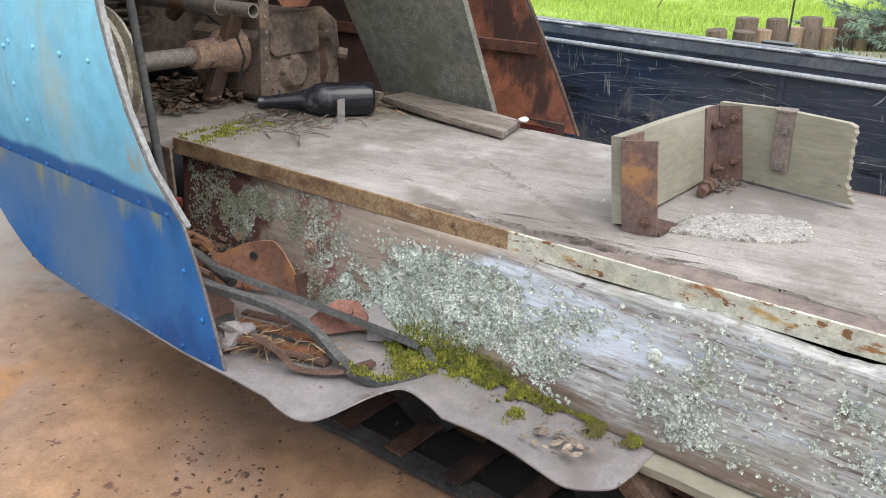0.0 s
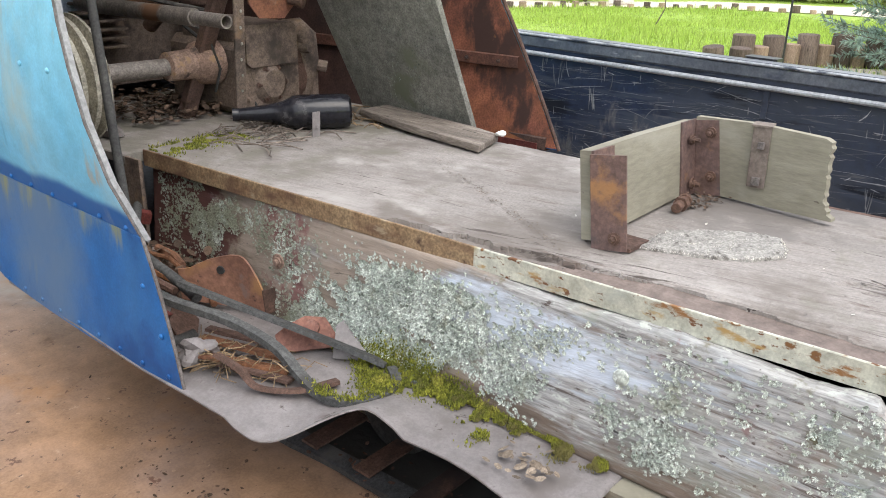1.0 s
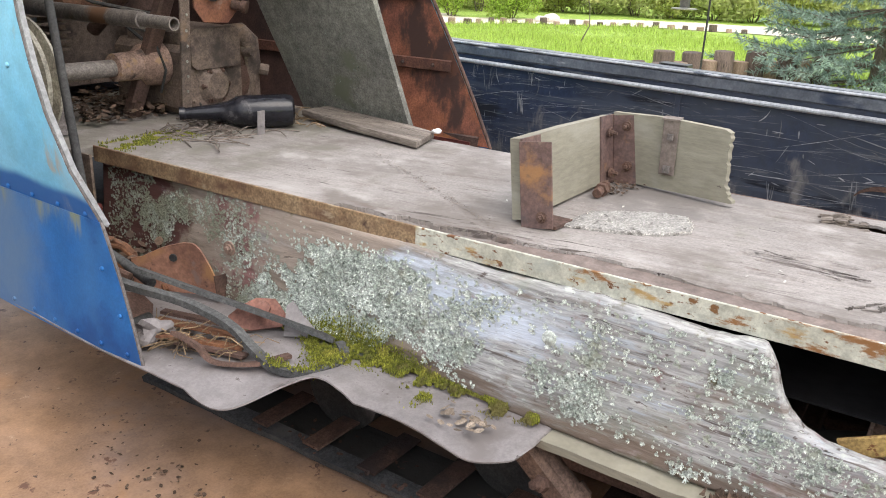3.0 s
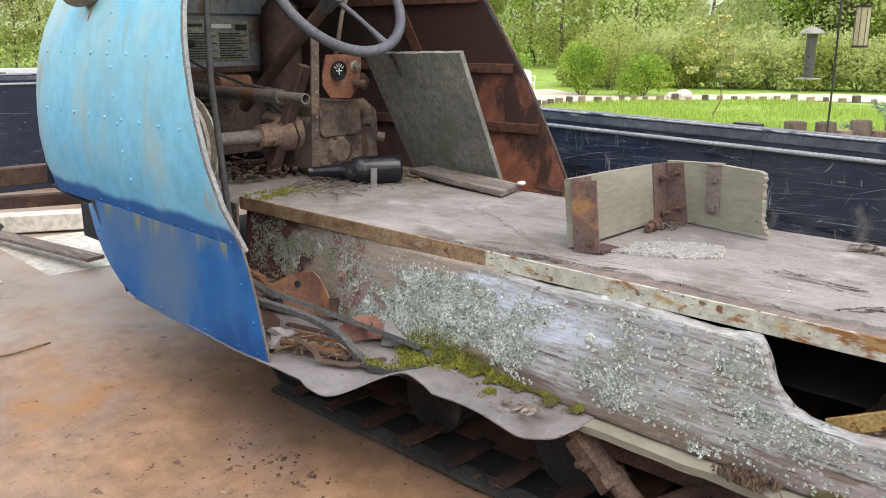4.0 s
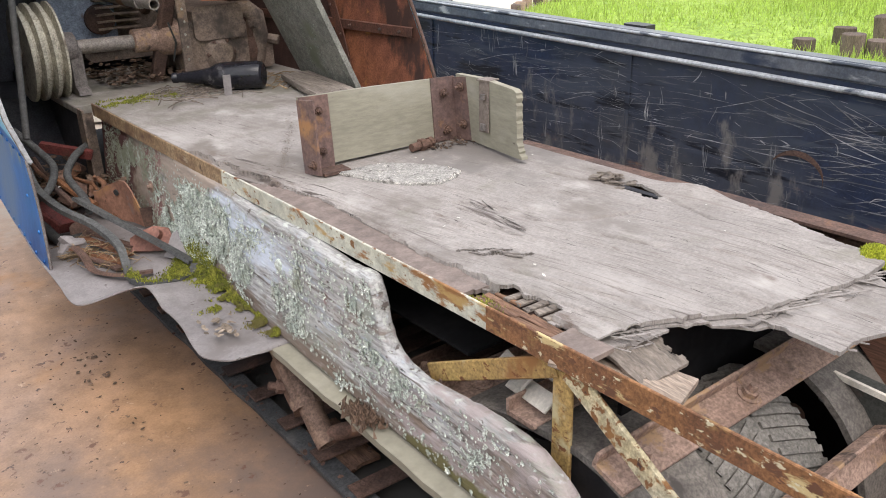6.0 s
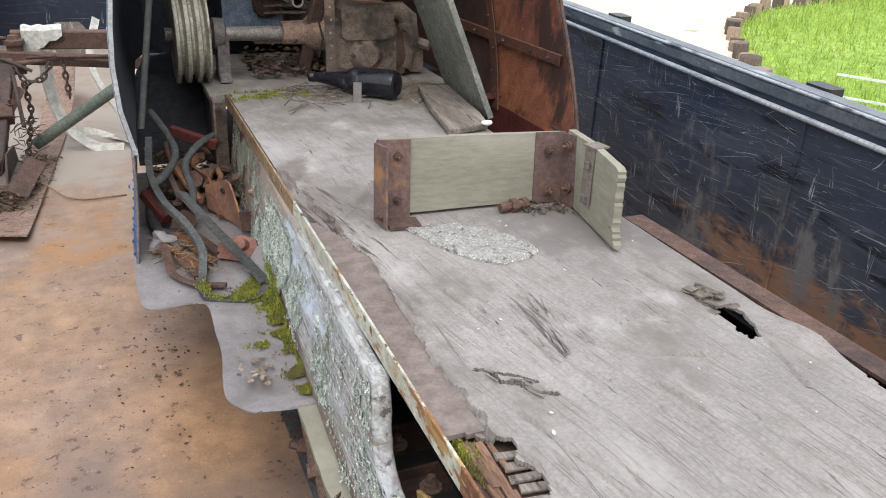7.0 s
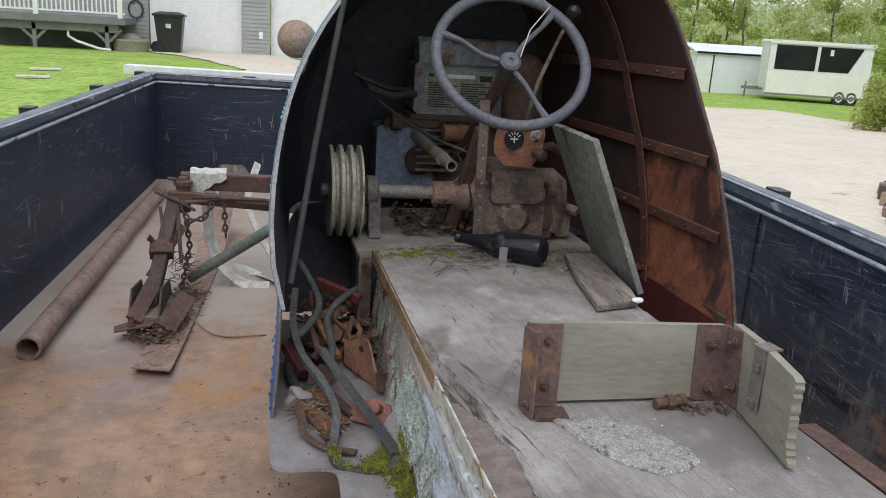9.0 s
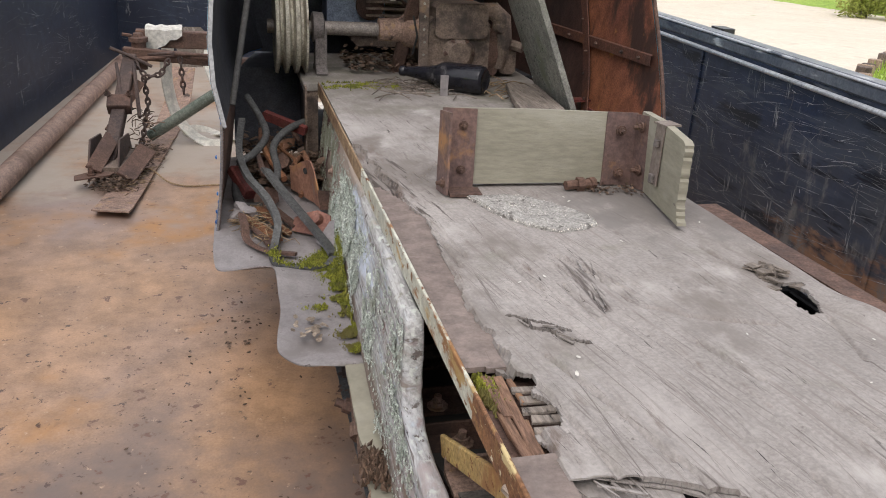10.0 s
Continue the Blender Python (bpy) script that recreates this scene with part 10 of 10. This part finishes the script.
for i in range(38):
    x = -8.15 + i * 0.113
    hbox("baluster", (x, 22.64, 0.86), (x + 0.035, 22.68, 1.56), white_paint, parent=rail)
for x in (-8.2, -6.1, -3.98):
    hbox("rail_post", (x, 22.58, 0.73), (x + 0.12, 22.7, 1.7), white_paint, parent=rail)
# downspout
q = bmesh.new()
tube(q, [(-5.3, 22.8, 0.6), (-5.3, 22.8, 0.2), (-5.1, 22.75, 0.08), (-4.5, 22.7, -0.1), (-4.2, 22.7, -0.12)], 0.035, 8)
part("downspout", q, white_paint, house)
# wheelie bin
bin_ = thing("wheelie_bin", (-2.72, 23.6, HZ + 0.01), "black wheeled rubbish bin with lid", "bin")
q = bmesh.new()
quad_ring(q, [[(-2.72 + sx * w, 23.6 + sy * w * 1.1, HZ + z) for sx, sy in ((-1, -1), (1, -1), (1, 1), (-1, 1))] for z, w in ((0.03, 0.29), (0.6, 0.35), (1.02, 0.39))])
part("body", q, black_plastic, bin_)
q = bmesh.new()
quad_ring(q, [[(-2.72 + sx * w, 23.6 + sy * w * 1.1, HZ + z) for sx, sy in ((-1, -1), (1, -1), (1, 1), (-1, 1))] for z, w in ((1.02, 0.43), (1.08, 0.44), (1.15, 0.25))])
part("lid", q, black_plastic, bin_)
q = bmesh.new()
box(q, (-2.8, 23.17, HZ + 0.7), (-2.66, 23.22, HZ + 0.82), None, 0.01)
part("emblem", q, white_strip, bin_, "pale square mark")
for sx in (-0.24, 0.24):
    q = bmesh.new()
    lathe(q, (-2.72 + sx, 23.92, HZ + 0.12), (1, 0, 0), [(-0.03, 0.02), (-0.03, 0.11), (0.03, 0.11), (0.03, 0.02)], 16)
    part("wheel", q, rubber, bin_)
# planter tub and hose reel
tub = thing("stone_tub", (-3.75, 23.2, HZ), "pale round stone tub with lid", "tub")
q = bmesh.new()
lathe(q, (-3.75, 23.2, HZ - 0.02), (0, 0, 1), [(0, 0.46), (0.28, 0.48), (0.32, 0.5), (0.36, 0.48), (0.38, 0.3), (0.46, 0.24), (0.52, 0.1), (0.53, 0.02)], 24)
part("body", q, mat("pale_cast_stone", (0.3, 0.28, 0.22), (0.24, 0.22, 0.17), 6.0, 0.9, 0), tub)
for x in (-4.35, -3.05):
    q = bmesh.new()
    lathe(q, (x, 23.3, HZ + 0.16), (0.3, 1, 0), [(-0.05, 0.08), (-0.05, 0.17), (0.05, 0.17), (0.05, 0.08)], 18)
    solo("hose_reel", q, black_plastic, "small dark wheel beside the stone tub", "wheel", "reels")
q = bmesh.new()
tube(q, [(-3.8 + 0.2 * math.cos(t), 24.84, 1.0 + 0.26 * math.sin(t)) for t in (6.2832 * j / 14 for j in range(14))], 0.025, 8, True)
solo("coiled_hose", q, rubber, "dark coiled hose on the house wall", "hose")
# flat stones in the lawn
for i in range(5):
    bm = bmesh.new()
    box(bm, (-0.3, -0.16, 0), (0.3, 0.16, 0.03), pose(-4.5 + 0.45 * (i % 2) - 0.4 * i, 16.5 - 1.2 * i, ground_z(-4.5, 16.5 - 1.2 * i) + 0.005, 0, 0, 12), 0.01)
    solo("stepping_stone", bm, white_strip, "flat pale stepping stone in the lawn", "stepping stone", "stepping stones")

# ---- white shed and enclosed trailer ----
shed = thing("shed", (20.0, 32.0, GROUND - 0.35), "low white steel garden shed", "shed")
MS = pose(19.3, 31.4, GROUND - 0.38, 0, 0, -4) @ Matrix.Diagonal((0.95, 1.0, 1.3, 1.0))


def sbox(name, lo, hi, m, e, M_, label="", bev=0.0):
    q = bmesh.new()
    box(q, lo, hi, None, bev)
    return part(name, q, m, e, label, M=M_)


sbox("wall", (-0.9, 0, 0), (3.0, 3.0, 1.35), shed_metal, shed, MS)
for i in range(20):
    sbox("cladding_rib", (-0.85 + 0.195 * i, -0.012, 0), (-0.83 + 0.195 * i, 0.002, 1.33), shed_metal, shed, MS)
q = bmesh.new()
slab(q, [(0, 0), (4.1, 0), (4.1, 1.6), (0, 1.6)], (-1.0, -0.12, 1.35), (1, 0, 0), (0, 0.95, 0.17), 0.04)
part("roof", q, shed_metal, shed, "pale blue-white roof sheet", M=MS)
sbox("trim", (-1.0, -0.14, 1.3), (3.1, -0.1, 1.37), window_dark, shed, MS)
sbox("door", (-0.8, -0.03, 0.02), (-0.15, 0.0, 1.25), white_paint, shed, MS)
sbox("door_edge", (-0.15, -0.03, 0.0), (-0.08, 0.0, 1.28), window_dark, shed, MS)

cargo = thing("cargo_trailer", (21.8, 28.6, GROUND - 0.35), "white enclosed trailer with big dark windows", "trailer")
MC = pose(19.95, 28.45, GROUND - 0.39, 0, 0, -25) @ Matrix.Diagonal((1.03, 1.15, 1.27, 1.0))
sbox("body", (0, 0, 0.26), (3.75, 2.0, 0.95), beige_panel, cargo, MC, "cream lower panels")
sbox("upper_body", (0, 0.0, 0.95), (3.75, 2.0, 1.82), white_paint, cargo, MC, "white upper panels")
sbox("roof", (-0.06, -0.05, 1.82), (3.82, 2.05, 1.93), white_paint, cargo, MC, "", 0.05)
q = bmesh.new()
slab(q, [(0.22, 1.02), (1.72, 1.02), (1.72, 1.78), (0.22, 1.78)], (0, -0.012, 0), (1, 0, 0), (0, 0, 1), 0.012)
part("window", q, window_dark, cargo, "large dark panel", M=MC)
q = bmesh.new()
slab(q, [(1.85, 1.02), (2.95, 1.02), (3.4, 1.78), (1.85, 1.78)], (0, -0.012, 0), (1, 0, 0), (0, 0, 1), 0.012)
part("window", q, window_dark, cargo, "large dark slanted panel", M=MC)
sbox("vent", (2.2, -0.03, 1.52), (2.32, -0.01, 1.7), white_paint, cargo, MC)
sbox("front_window", (-0.012, 0.3, 1.05), (0.0, 1.6, 1.75), beige_panel, cargo, MC)
sbox("sill", (0, -0.02, 0.22), (3.75, 0.0, 0.28), dark_deck, cargo, MC)
for x in (2.78, 3.22):
    q = bmesh.new()
    lathe(q, (x, 0.02, 0.24), (0, -1, 0), [(-0.16, 0.1), (-0.16, 0.24), (0.0, 0.245), (0.02, 0.2), (0.02, 0.14)], 24)
    w_ = part("wheel", q, rubber, cargo, M=MC)
    q = bmesh.new()
    lathe(q, (x, 0.015, 0.24), (0, -1, 0), [(0, 0.14), (0.02, 0.13), (0.012, 0.05), (0.03, 0.03)], 16)
    part("rim", q, white_paint, w_, M=MC)
q = bmesh.new()
bar(q, (0, 0.5, 0.35), (-0.75, 1.0, 0.35), 0.06, 0.08)
bar(q, (0, 1.5, 0.35), (-0.75, 1.0, 0.35), 0.06, 0.08)
bar(q, (-0.6, 1.0, 0.0), (-0.6, 1.0, 0.55), 0.06, 0.06, (0, 1, 0))
part("hitch", q, dark_deck, cargo, "black hitch and jack", M=MC)

# white beam and toolbox before the trailer's front wall
bm = bmesh.new()
box(bm, (XL + 0.0, 3.12, 0.36), (XR - 0.2, 3.5, 0.545), TR, 0.01)
solo("tongue_toolbox", bm, black_plastic, "black toolbox on the trailer tongue", "toolbox")
bm = bmesh.new()
box(bm, (XL - 0.22, 3.2, 0.585), (XR, 3.32, 0.635), TR, 0.004)
solo("white_plank", bm, white_paint, "long white plank on the trailer tongue", "plank")
